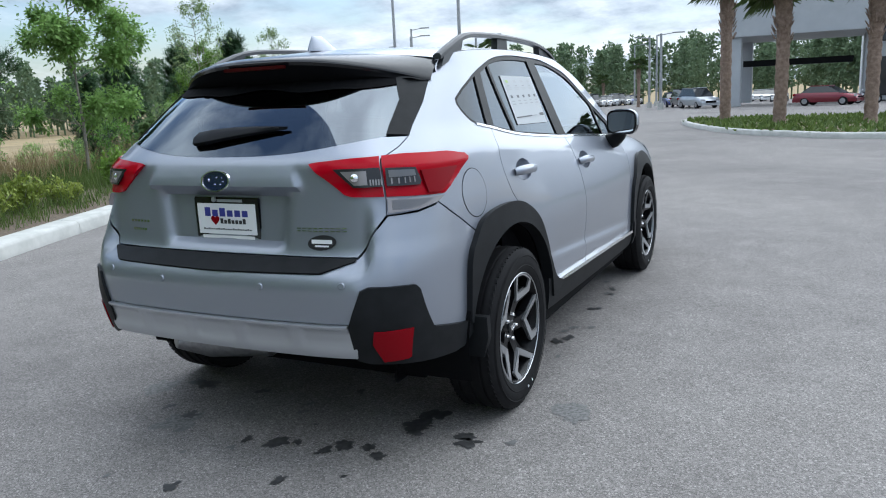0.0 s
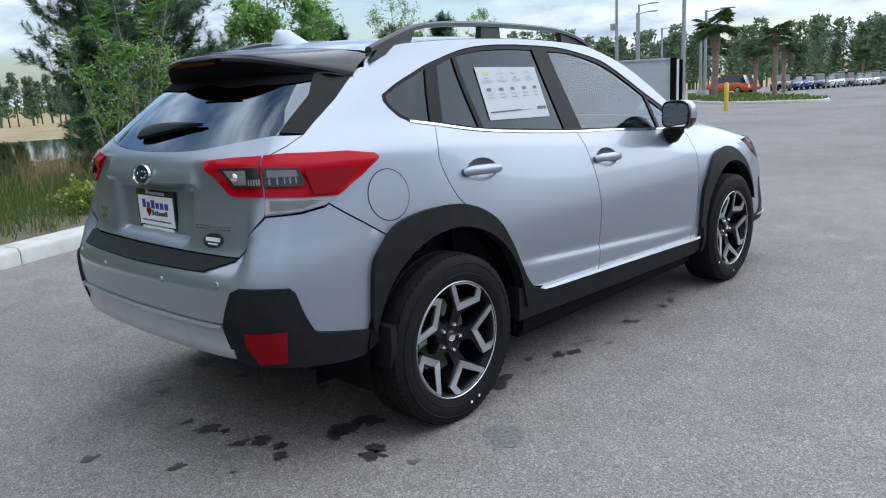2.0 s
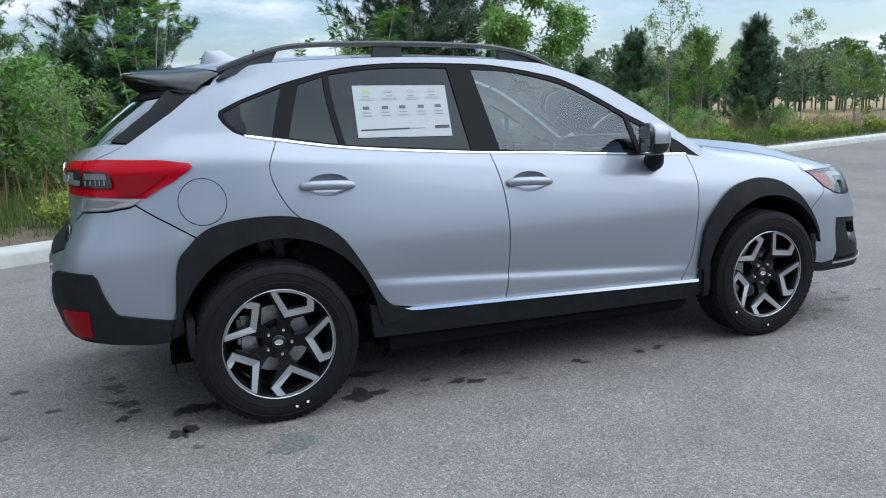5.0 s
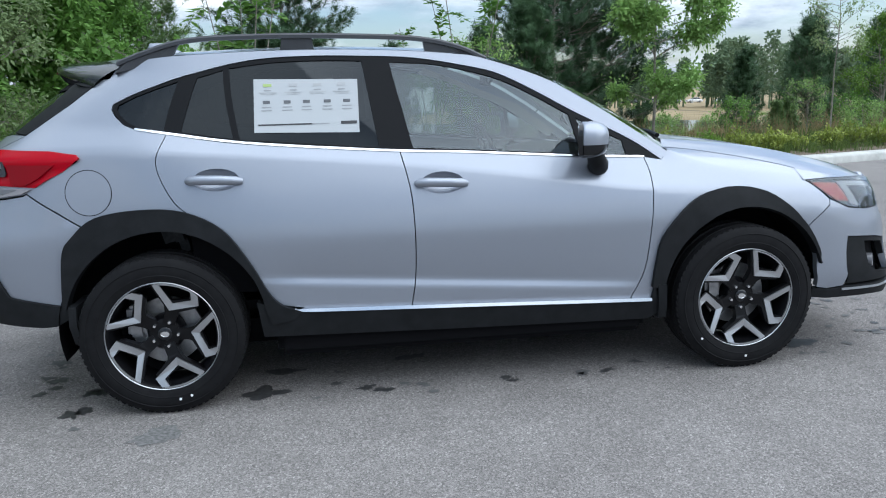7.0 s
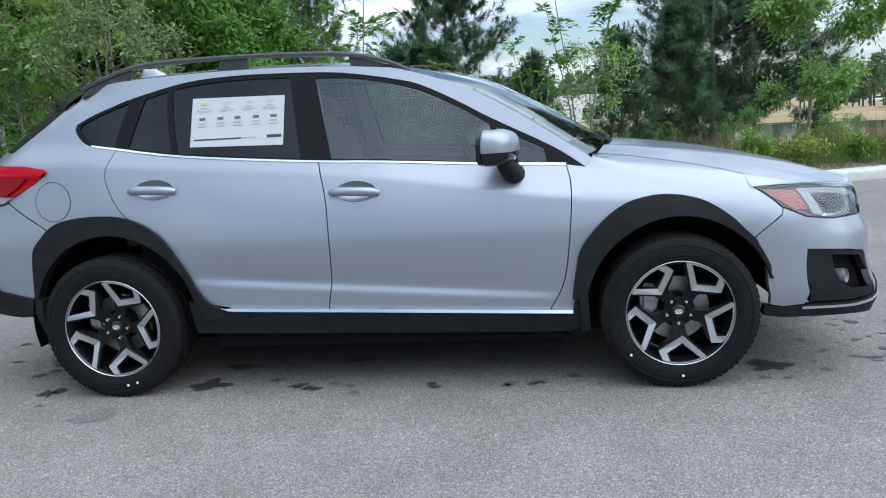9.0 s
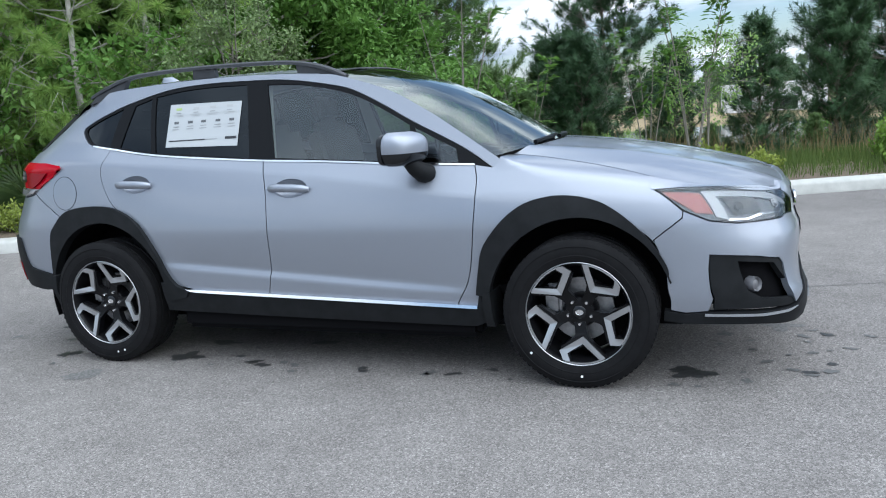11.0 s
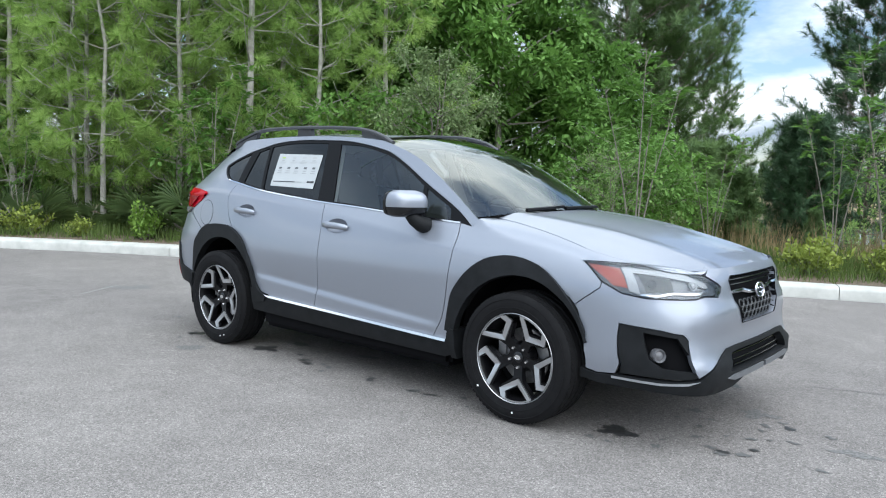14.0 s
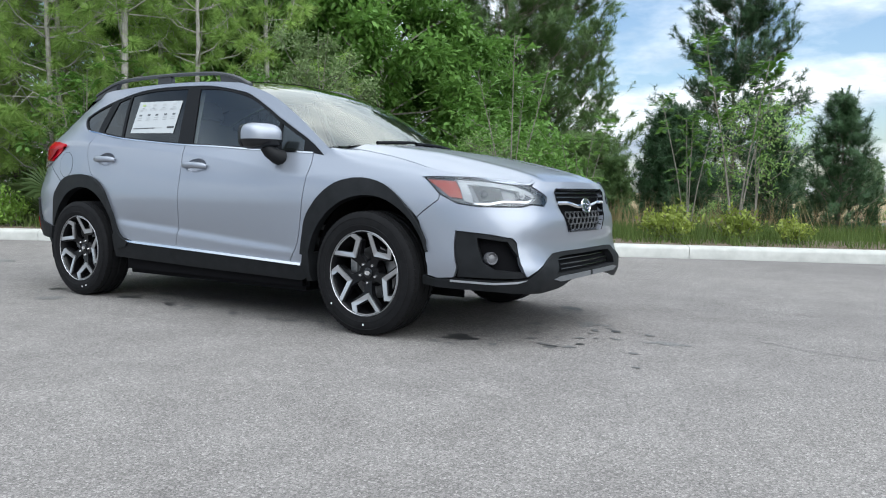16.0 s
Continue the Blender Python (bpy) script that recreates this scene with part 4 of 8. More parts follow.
for sgn_lamp, outl, mm, tag, inn in ((0, lamp_gate, RED, "red tail light lens", inner_a), (1, lamp_body, RED, "red tail light lens", inner_b), (2, lamp_clear, LENS_LOW, "clear reversing light lens", None)):
    for ob_side in (False, True):
        bm = sheet(outl, off=lamp_relief if mm is RED else 0.014, thick=0.03, res=0.018, gap=0.001)
        lamp = part("tail_light", mirrored(bm) if ob_side else bm, mm, car, tag, smooth=40)
        if inn:
            b2 = sheet(inn, off=0.0175, thick=0.006, res=0.02, gap=0.0)
            part("lamp_insert", mirrored(b2) if ob_side else b2, SMOKE, lamp, "smoked grey lamp insert", smooth=40)
            glim = [(-1.125, 1.097), (-1.072, 1.050), (-1.015, 1.050), (-1.015, 1.097)] if sgn_lamp == 0 else [(-0.918, 1.096), (-0.918, 1.072), (-0.758, 1.070), (-0.766, 1.091)]
            b3 = sheet(glim, off=0.0195, thick=0.004, res=0.015, gap=0.0)
            part("lamp_bulb", mirrored(b3) if ob_side else b3, LENS_LOW if sgn_lamp == 0 else LAMP_GREY, lamp, "ribbed lamp reflector", smooth=40)
            for k in range(5):
                p0 = -1.005 + 0.012 * k if sgn_lamp == 0 else -0.912 + 0.034 * k
                b6 = sheet([(p0, 1.068), (p0, 1.048), (p0 + 0.007, 1.048), (p0 + 0.007, 1.068)], off=0.0205, thick=0.003, res=0.03, gap=0.0)
                part("lamp_rib", mirrored(b6) if ob_side else b6, LENS_LOW, lamp, smooth=40)
            if sgn_lamp == 0:
                c3, n3 = skin(at_y(-0.565, 1.075), 1.075), normal_at(skin, at_y(-0.565, 1.075), 1.075)
                b4 = bmesh.new()
                lathe(b4, [(0.0, -0.006), (0.009, -0.004), (0.014, 0.0)], 14, Matrix.Translation(c3 + n3 * 0.022) @ Vector((0, -1, 0)).rotation_difference(n3).to_matrix().to_4x4())
                part("lamp_bulb", mirrored(b4) if ob_side else b4, CHROME, lamp, "round bright bulb", smooth=40)
        else:
            b2 = sheet([(-0.915, 0.993), (-0.910, 0.960), (-0.745, 0.963), (-0.645, 0.984)], off=0.0165, thick=0.004, res=0.02, gap=0.0)
            part("lamp_insert", mirrored(b2) if ob_side else b2, LAMP_GREY, lamp, "bright lamp reflector", smooth=40)

# deeper red overlay paints the shade of the lens's downward-facing lower half
for ob_side in (False, True):
    b5 = sheet(SX([(-0.575, 1.086), (-0.38, 1.082), (-0.445, 1.030), (-0.500, 1.002), (-0.56, 1.006)]), off=0.0195, thick=0.006, res=0.02, gap=0)
    part("lower_facet", mirrored(b5) if ob_side else b5, RED_DARK, [o for o in car.children if o.name.startswith("tail_light")][2 + ob_side], "lower facet with shade painted as deep red", smooth=40)

mirror_p = lambda pts: [(2 * P_TAIL - p, z) for p, z in pts[::-1]]
b_side = [(-0.250, 0.801), (-0.408, 0.884), (-0.593, 0.968), (-0.611, 0.959), (-0.736, 0.946), (-0.928, 0.943)] + TY([(-0.617, 0.86), (-0.580, 0.800)])
b_low = [(-0.38, 0.492), (-0.43, 0.495), (-0.64, 0.532), (-0.655, 0.541), (-0.725, 0.685), (-0.755, 0.703), (-1.0, 0.713), (-1.03, 0.702), (-1.086, 0.583)] + TY([(0.0, 0.578)])
bump_half = SX([(-0.30, 0.70), (-0.262, 0.745)]) + b_side
full = SX([(-0.34, 0.60)]) + bump_half + mirror_p(bump_half) + [(2 * P_TAIL - p, z) for p, z in SX([(-0.34, 0.60)])] + [(2 * P_TAIL - p, z) for p, z in b_low[:-1]] + b_low[:-1][::-1]
part("rear_bumper", sheet(full, res=0.028, thick=0.025), PAINT, car, smooth=35)
pad = TY([(-0.575, 0.798), (-0.575, 0.79), (-0.47, 0.756), (0.0, 0.750), (0.50, 0.756), (0.575, 0.79), (0.575, 0.798)])
part("bumper_step_pad", sheet(pad, off=0.008, thick=0.012, res=0.03, gap=0), CLAD, car, "black textured bumper step pad", smooth=35)


def skid_relief(p, z):
    y = skin(p, z).y
    ribs = sum(min(max((0.035 - abs(y - c)) / 0.012, 0), 1) for c in (-0.36, -0.12, 0.12, 0.36))
    roll = 0.02 * min(max((z - 0.49) / 0.02, 0), 1) * min(max((0.575 - z) / 0.015, 0), 1)
    return 0.016 - roll * (0.6 - 0.35 * ribs)


part("skid_plate", sheet(TY([(-0.570, 0.582), (-0.588, 0.490), (-0.582, 0.462), (0.0, 0.462), (0.582, 0.462), (0.588, 0.490), (0.570, 0.582)]), off=skid_relief, thick=0.03, res=0.015, gap=0), SATIN, car, "satin silver lower bumper trim", smooth=35)
corner = [(-1.088, 0.581), (-1.032, 0.703), (-1.002, 0.715), (-0.755, 0.706), (-0.725, 0.688), (-0.655, 0.543), (-0.64, 0.534), (-0.43, 0.497), (-0.372, 0.494), (-0.385, 0.44), (-0.47, 0.405), (-0.541, 0.401), (-0.869, 0.422), (-1.035, 0.435), (-1.085, 0.450)]
refl = [(-0.990, 0.560), (-0.795, 0.557), (-0.850, 0.452), (-0.865, 0.446), (-0.975, 0.444), (-1.004, 0.515)]
for flip_side in (False, True):
    bm = sheet(corner, off=0.012, thick=0.05, res=0.03, gap=0.001)
    cl = part("bumper_corner", mirrored(bm) if flip_side else bm, CLAD, car, "matte black bumper corner", smooth=35)
    bm = sheet(refl, off=0.017, thick=0.01, res=0.025, gap=0)
    part("reflector", mirrored(bm) if flip_side else bm, RED_DARK, cl, "dark red rear reflector", smooth=35)
# added black sheet, set back, for the open dark space below the bumper
bm = sheet(TY([(-0.55, 0.472), (0.0, 0.465), (0.55, 0.472), (0.5, 0.40), (-0.5, 0.40)]), off=-0.09, thick=0.02, res=0.06, gap=0)
part("rear_valance", bm, DARK, car, "black sheet for the dark space under the bumper", smooth=35)
for y, z in ((-0.557, 0.742), (-0.234, 0.727), (0.236, 0.727), (0.53, 0.745)):
    p = at_y(y, z - 0.02)
    n, c = normal_at(skin, p, z - 0.02), skin(p, z - 0.02)
    bm = bmesh.new()
    lathe(bm, [(0.0, -0.004), (0.010, -0.004), (0.0125, -0.001), (0.0125, 0.004)], 20, Matrix.Translation(c) @ Vector((0, -1, 0)).rotation_difference(n).to_matrix().to_4x4())
    part("parking_sensor", bm, PAINT, car, "round silver sensor", smooth=35)
both("mud_flap", solid(loft([[Vector((-0.335, -0.88, 0.50)), Vector((-0.335, -0.66, 0.50))], [Vector((-0.338, -0.885, 0.42)), Vector((-0.338, -0.66, 0.42))], [Vector((-0.330, -0.86, 0.335)), Vector((-0.332, -0.68, 0.335))]]), 0.03, (-1, 0, 0)), CLAD, car, "black rubber mud flap")
both("mud_flap", solid(loft([[Vector((2.262, -0.885, 0.44)), Vector((2.262, -0.68, 0.44))], [Vector((2.268, -0.88, 0.33)), Vector((2.268, -0.68, 0.33))], [Vector((2.275, -0.86, 0.275)), Vector((2.275, -0.70, 0.275))]]), 0.04, (-1, 0, 0)), CLAD, car, "black rubber mud flap")

# nose: bumper, lamps, grille
def nose_mirror(pts):
    return [(2 * P_NOSE - p, z) for p, z in pts[::-1]]


head_top = NX([(2.995, 0.888), (3.12, 0.890)]) + NY([(-0.70, 0.884), (-0.62, 0.872), (-0.53, 0.838), (-0.455, 0.795)])
head_low = NY([(-0.445, 0.757), (-0.47, 0.737), (-0.56, 0.745), (-0.62, 0.733)]) + NX([(3.33, 0.733), (3.22, 0.748), (3.115, 0.795)])
grille_half = NY([(-0.335, 0.832), (-0.360, 0.812), (-0.330, 0.735), (-0.25, 0.593)])
nb_top = NX([(2.994, 0.676), (3.112, 0.766)]) + head_low[::-1] + NY([(-0.435, 0.785), (-0.455, 0.80), (-0.525, 0.842), (-0.48, 0.872)])
fog_pts = NX([(3.222, 0.606)]) + NY([(-0.76, 0.590), (-0.700, 0.572), (-0.685, 0.548), (-0.685, 0.40), (-0.668, 0.372)])
low_half = NY([(-0.662, 0.368), (-0.53, 0.435), (-0.43, 0.484)])
nb = NX([(2.994, 0.676)]) + nb_top[1:]
bottom_half = NX([(3.045, 0.52), (3.06, 0.365), (3.12, 0.352), (3.215, 0.36), (3.235, 0.42), (3.222, 0.606)]) + fog_pts[1:] + low_half[1:] + NY([(-0.32, 0.489)])
front_shell = nb + NY([(-0.32, 0.872), (0.0, 0.876), (0.32, 0.872)]) + nose_mirror(nb) + [(2 * P_NOSE - p, z) for p, z in bottom_half] + bottom_half[::-1]
g_hole = grille_half + nose_mirror(grille_half)
part("front_bumper", sheet(front_shell, res=0.024, thick=0.03, holes=[g_hole]), PAINT, car, smooth=35)


grille = part("grille", sheet(g_hole, off=-0.030, thick=0.0, res=0.05, gap=-0.01), DARK, car, "black honeycomb grille", smooth=35)
bm = bmesh.new()
for row in range(3):
    z = 0.620 + 0.033 * row
    hw = 0.205 + (z - 0.593) / 0.219 * 0.108
    for i in range(-5, 6):
        y = (i + 0.5 * (row % 2)) * 0.056
        if abs(y) < hw:
            ring = [(y + 0.0285 * math.cos(radians(a)), z + 0.0195 * math.sin(radians(a))) for a in (0, 60, 120, 180, 240, 300, 360)]
            tube(bm, [Vector((skin(at_y(v, q, False), q).x - 0.012, v, q)) for v, q in ring], 0.0036, 5, caps=False)
part("grille_mesh", bm, GRILLE_EDGE, grille, "grey honeycomb mesh", smooth=35)
for z in (0.785, 0.808):
    bm = bmesh.new()
    tube(bm, [Vector((skin(at_y(float(v), z, False), z).x - 0.016, float(v), z)) for v in np.linspace(-0.325, 0.325, 15)], 0.0045, 6)
    part("grille_slat", bm, DARK_GLOSS, grille, "glossy black slat", smooth=35)
wing = [Vector((skin(at_y(y, 0.76, False), 0.76).x + 0.004, y, 0.734 + 0.020 * min(1, max(0, (abs(y) - 0.08) / 0.14)))) for y in np.linspace(-0.340, 0.340, 25)]
bm = loft([[q + Vector((0, 0, 0.009)) for q in wing], [q + Vector((0.008, 0, 0)) for q in wing], [q - Vector((0, 0, 0.010)) for q in wing]])
part("grille_bar", solid(faced(bm, (1, 0, 0)), 0.02, (-1, 0, 0)), CHROME, grille, "bright metal grille bar", smooth=35)
bm = loft([[skin(p, z) + normal_at(skin, p, z) * o for p, z in dense(g_hole, 0.04) + dense(g_hole, 0.04)[:1]] for o in (0.006, -0.03)])
part("grille_frame", bm, DARK_GLOSS, grille, "glossy black grille surround", smooth=35)


def badge(parent, c, n, a, b, name="emblem", face=None):
    """An oval emblem with a raised bright rim, plain inside but for six small studs."""
    m = Matrix.Translation(c) @ Vector((0, -1, 0)).rotation_difference(n).to_matrix().to_4x4()
    bm = bmesh.new()
    up = (m.to_3x3().inverted() @ Vector((0, 0, 1)))
    sc = Matrix.Diagonal((a, 1, b, 1))
    lathe(bm, [(0.0, -0.004), (0.86, -0.004)], 28, m @ sc)
    em = part(name, bm, face or BADGE_BLUE, parent, "oval emblem, plain dark blue", smooth=35)
    bm = bmesh.new()
    lathe(bm, [(0.86, -0.003), (0.89, -0.009), (0.97, -0.009), (1.0, -0.001)], 28, m @ sc)
    part("emblem_rim", bm, CHROME, em, "bright metal rim", smooth=35)
    for dx, dz, r in ((-0.45, 0.15, 0.16), (0.1, 0.3, 0.1), (0.45, 0.22, 0.1), (-0.05, -0.3, 0.1), (0.3, -0.35, 0.1), (0.5, -0.12, 0.1)):
        bm = bmesh.new()
        lathe(bm, [(0.0, -0.008), (r * 0.5, -0.007), (r, -0.003)], 8, m @ Matrix.Translation((dx * a, 0, dz * b)) @ Matrix.Diagonal((b, 1, b, 1)))
        part("emblem_stud", bm, CHROME, em, smooth=35)
    return em


badge(grille, Vector((skin(P_NOSE, 0.737).x + 0.012, 0, 0.737)), Vector((1, 0, 0.12)).normalized(), 0.065, 0.042)

head = head_top + head_low
for flip_side in (False, True):
    mk = (lambda b: mirrored(b)) if flip_side else (lambda b: b)
    hl = part("headlight", mk(sheet(head, off=-0.025, thick=0.0, res=0.04, gap=0)), HEAD_BACK, car, "clear headlight with amber marker", smooth=35)
    part("lamp_rim", mk(sheet(head, off=0.001, thick=0.03, res=0.03, gap=0.002, holes=[inset(dense(head, 0.02), 0.007)])), DARK_GLOSS, hl, "black lamp rim", smooth=35)
    amber = NX([(3.012, 0.880), (3.10, 0.875), (3.180, 0.868), (3.240, 0.778), (3.17, 0.786), (3.08, 0.845)])
    part("marker_lens", mk(sheet(amber, off=-0.010, thick=0.01, res=0.03, gap=0)), AMBER, hl, "amber side marker", smooth=35)
    part("reflector_bowl", mk(sheet(NX([(3.186, 0.872), (3.222, 0.876), (3.302, 0.752), (3.250, 0.764)]), off=-0.008, thick=0.012, res=0.03, gap=0)), LAMP_SILVER, hl, "bright reflector bowl", smooth=35)
    part("light_strip", mk(sheet(NX([(3.225, 0.874)]) + NY([(-0.695, 0.868), (-0.62, 0.852), (-0.545, 0.812), (-0.52, 0.785), (-0.545, 0.783), (-0.60, 0.815), (-0.68, 0.838)]) + NX([(3.285, 0.850), (3.240, 0.852)]), off=-0.010, thick=0.01, res=0.03, gap=0)), LAMP_SILVER, hl, "bright lamp strip", smooth=35)
    part("lamp_bezel", mk(sheet(NX([(3.270, 0.848), (3.335, 0.845)]) + NY([(-0.676, 0.834), (-0.686, 0.774)]) + NX([(3.325, 0.766)]), off=-0.013, thick=0.01, res=0.03, gap=0)), DARK_GLOSS, hl, "black projector bezel", smooth=35)
    part("lamp_line", mk(sheet(NX([(3.306, 0.756)]) + NY([(-0.739, 0.752), (-0.691, 0.768), (-0.585, 0.764), (-0.525, 0.785), (-0.520, 0.775), (-0.583, 0.755), (-0.691, 0.759), (-0.739, 0.744)]) + NX([(3.300, 0.747)]), off=-0.008, thick=0.01, res=0.02, gap=0)), CHROME, hl, "thin bright lamp strip", smooth=35)
    for yy in (-0.735, -0.60):
        p = at_y(yy, 0.802, False)
        bm = bmesh.new()
        lathe(bm, [(0.0, -0.012), (0.014, -0.008), (0.019, 0.0), (0.024, -0.002), (0.024, 0.006)], 20, Matrix.Translation(skin(p, 0.802) - normal_at(skin, p, 0.802) * 0.014) @ Vector((0, -1, 0)).rotation_difference(normal_at(skin, p, 0.802)).to_matrix().to_4x4())
        part("projector", mk(bm), SMOKE if yy < -0.7 else LAMP_SILVER, hl, "round projector lens", smooth=35)
    cv = part("headlight_cover", mk(sheet(head, off=0.003, thick=0.0, res=0.03, gap=0.003)), LENS_COVER, hl, "clear plastic cover", smooth=35)
    cv.visible_shadow = False
    bez = fog_pts + NY([(-0.70, 0.366)]) + NX([(3.235, 0.365), (3.24, 0.42)])
    fb = part("fog_bezel", mk(sheet(bez, off=-0.006, thick=0.03, res=0.03, gap=0.001, holes=[NY([(-0.790, 0.574), (-0.718, 0.556), (-0.664, 0.436), (-0.68, 0.398), (-0.775, 0.412), (-0.792, 0.45)])])), CLAD, car, "matte black fog lamp bezel", smooth=35)
    part("fog_bay", mk(sheet(NY([(-0.800, 0.588), (-0.705, 0.566), (-0.650, 0.43), (-0.675, 0.385), (-0.785, 0.40)]), off=-0.06, thick=0, res=0.04, gap=0)), DARK, fb, "black fog lamp recess", smooth=35)
    pf = at_y(-0.775, 0.470, False)
    c = skin(pf, 0.470) - normal_at(skin, pf, 0.470) * 0.03
    bm = bmesh.new()
    lathe(bm, [(0.0, -0.006), (0.013, -0.005), (0.022, 0.0), (0.030, -0.012), (0.034, 0.0), (0.034, 0.03)], 28, Matrix.Translation(c) @ Vector((0, -1, 0)).rotation_difference((normal_at(skin, pf, 0.470) + Vector((0.7, 0, 0))).normalized()).to_matrix().to_4x4())
    part("fog_lamp", mk(bm), LAMP_GREY, fb, "round clear fog lamp", smooth=35)

lip_half = NX([(3.035, 0.365), (3.12, 0.350), (3.215, 0.356)]) + NY([(-0.74, 0.354), (-0.70, 0.360), (-0.660, 0.366), (-0.53, 0.437), (-0.432, 0.486), (-0.32, 0.491)])
lip_low = NX([(3.03, 0.318), (3.12, 0.305)]) + NY([(-0.76, 0.30), (-0.56, 0.285), (-0.40, 0.30), (-0.25, 0.335)])
low_hole = NY([(-0.395, 0.448), (-0.37, 0.462), (-0.30, 0.467), (0.30, 0.467), (0.37, 0.462), (0.395, 0.448), (0.43, 0.376), (-0.43, 0.376)])
part("lower_bumper", sheet(lip_half + nose_mirror(lip_half) + [(2 * P_NOSE - p, z) for p, z in lip_low] + lip_low[::-1], off=0.008, thick=0.04, res=0.03, gap=0.001, holes=[low_hole]), CLAD, car, "matte black lower bumper", smooth=35)
lg = part("lower_grille", sheet(low_hole, off=-0.04, thick=0, res=0.05, gap=-0.01), DARK, car, "black lower grille", smooth=35)
for z in (0.395, 0.420, 0.446):
    bm = bmesh.new()
    tube(bm, [skin(at_y(y, z, False), z) + Vector((-0.02, 0, 0)) for y in np.linspace(-0.345, 0.345, 13)], 0.004, 6)
    part("grille_slat", bm, DARK_GLOSS, lg, smooth=35)
lip_strip = NX([(3.20, 0.352)]) + NY([(-0.77, 0.347), (-0.71, 0.354), (-0.668, 0.360), (-0.71, 0.344), (-0.77, 0.337)]) + NX([(3.20, 0.342)])
both("lip_strip", sheet(lip_strip, off=0.013, thick=0.008, res=0.03, gap=0), SATIN, car, "satin silver bumper strip")
both("lip_strip", sheet(NY([(-0.47, 0.350), (-0.40, 0.362), (-0.02, 0.364), (-0.02, 0.338), (-0.40, 0.334)]), off=0.016, thick=0.008, res=0.03, gap=0), CLAD_GREY, car, "dark grey bumper strip")

# fuel flap, handles, mirrors
for part_r in (1,):
    bm = sheet(SX(arc(-0.256, 0.966, 0.092, 0, 360, 40)[:-1]), off=0.0015, thick=0.006, gap=0.0, res=0.03)
    ff = part("fuel_flap", bm, PAINT, car, smooth=35)
    rim = arc(-0.256, 0.966, 0.0955, 0, 360, 40)[:-1]
    hole = arc(-0.256, 0.966, 0.0925, 0, 360, 40)[:-1]
    part("flap_joint", sheet(SX(rim), off=0.0006, thick=0, gap=0, res=0.05, holes=[SX(hole)]), DARK, car, "dark joint round the fuel flap")
for hx, hz in HANDLES:
    for flip_side in (False, True):
        mk = (lambda b: mirrored(b)) if flip_side else (lambda b: b)
        bm = bmesh.new()
        pts = [skin(at_x(hx + dx, hz), hz + dz) + normal_at(skin, hx, hz) * o for dx, dz, o in ((-0.112, 0.004, 0.003), (-0.104, 0.004, 0.013), (-0.06, 0.004, 0.020), (0.03, 0.001, 0.020), (0.085, -0.002, 0.016), (0.112, -0.003, 0.004))]
        rings = tube(bm, pts, [0.014, 0.018, 0.020, 0.020, 0.019, 0.013], 12)
        for v in bm.verts:
            v.co.z = hz + (v.co.z - hz) * 1.05
        part("door_handle", mk(bm), PAINT, car, smooth=50)
        rows = [[skin(at_x(x, z), z) - normal_at(skin, hx, hz) * 0.034 * (1 - k * k) ** 0.7 for x, z in cup_ring(hx, hz, k)] for k in (1.0, 0.93, 0.82, 0.65, 0.4, 0.08)]
        bm = faced(loft(rows, close=True), (0, -1, 0))
        part("handle_cup", mk(bm), PAINT, car, "hollow cup behind the handle", smooth=60)
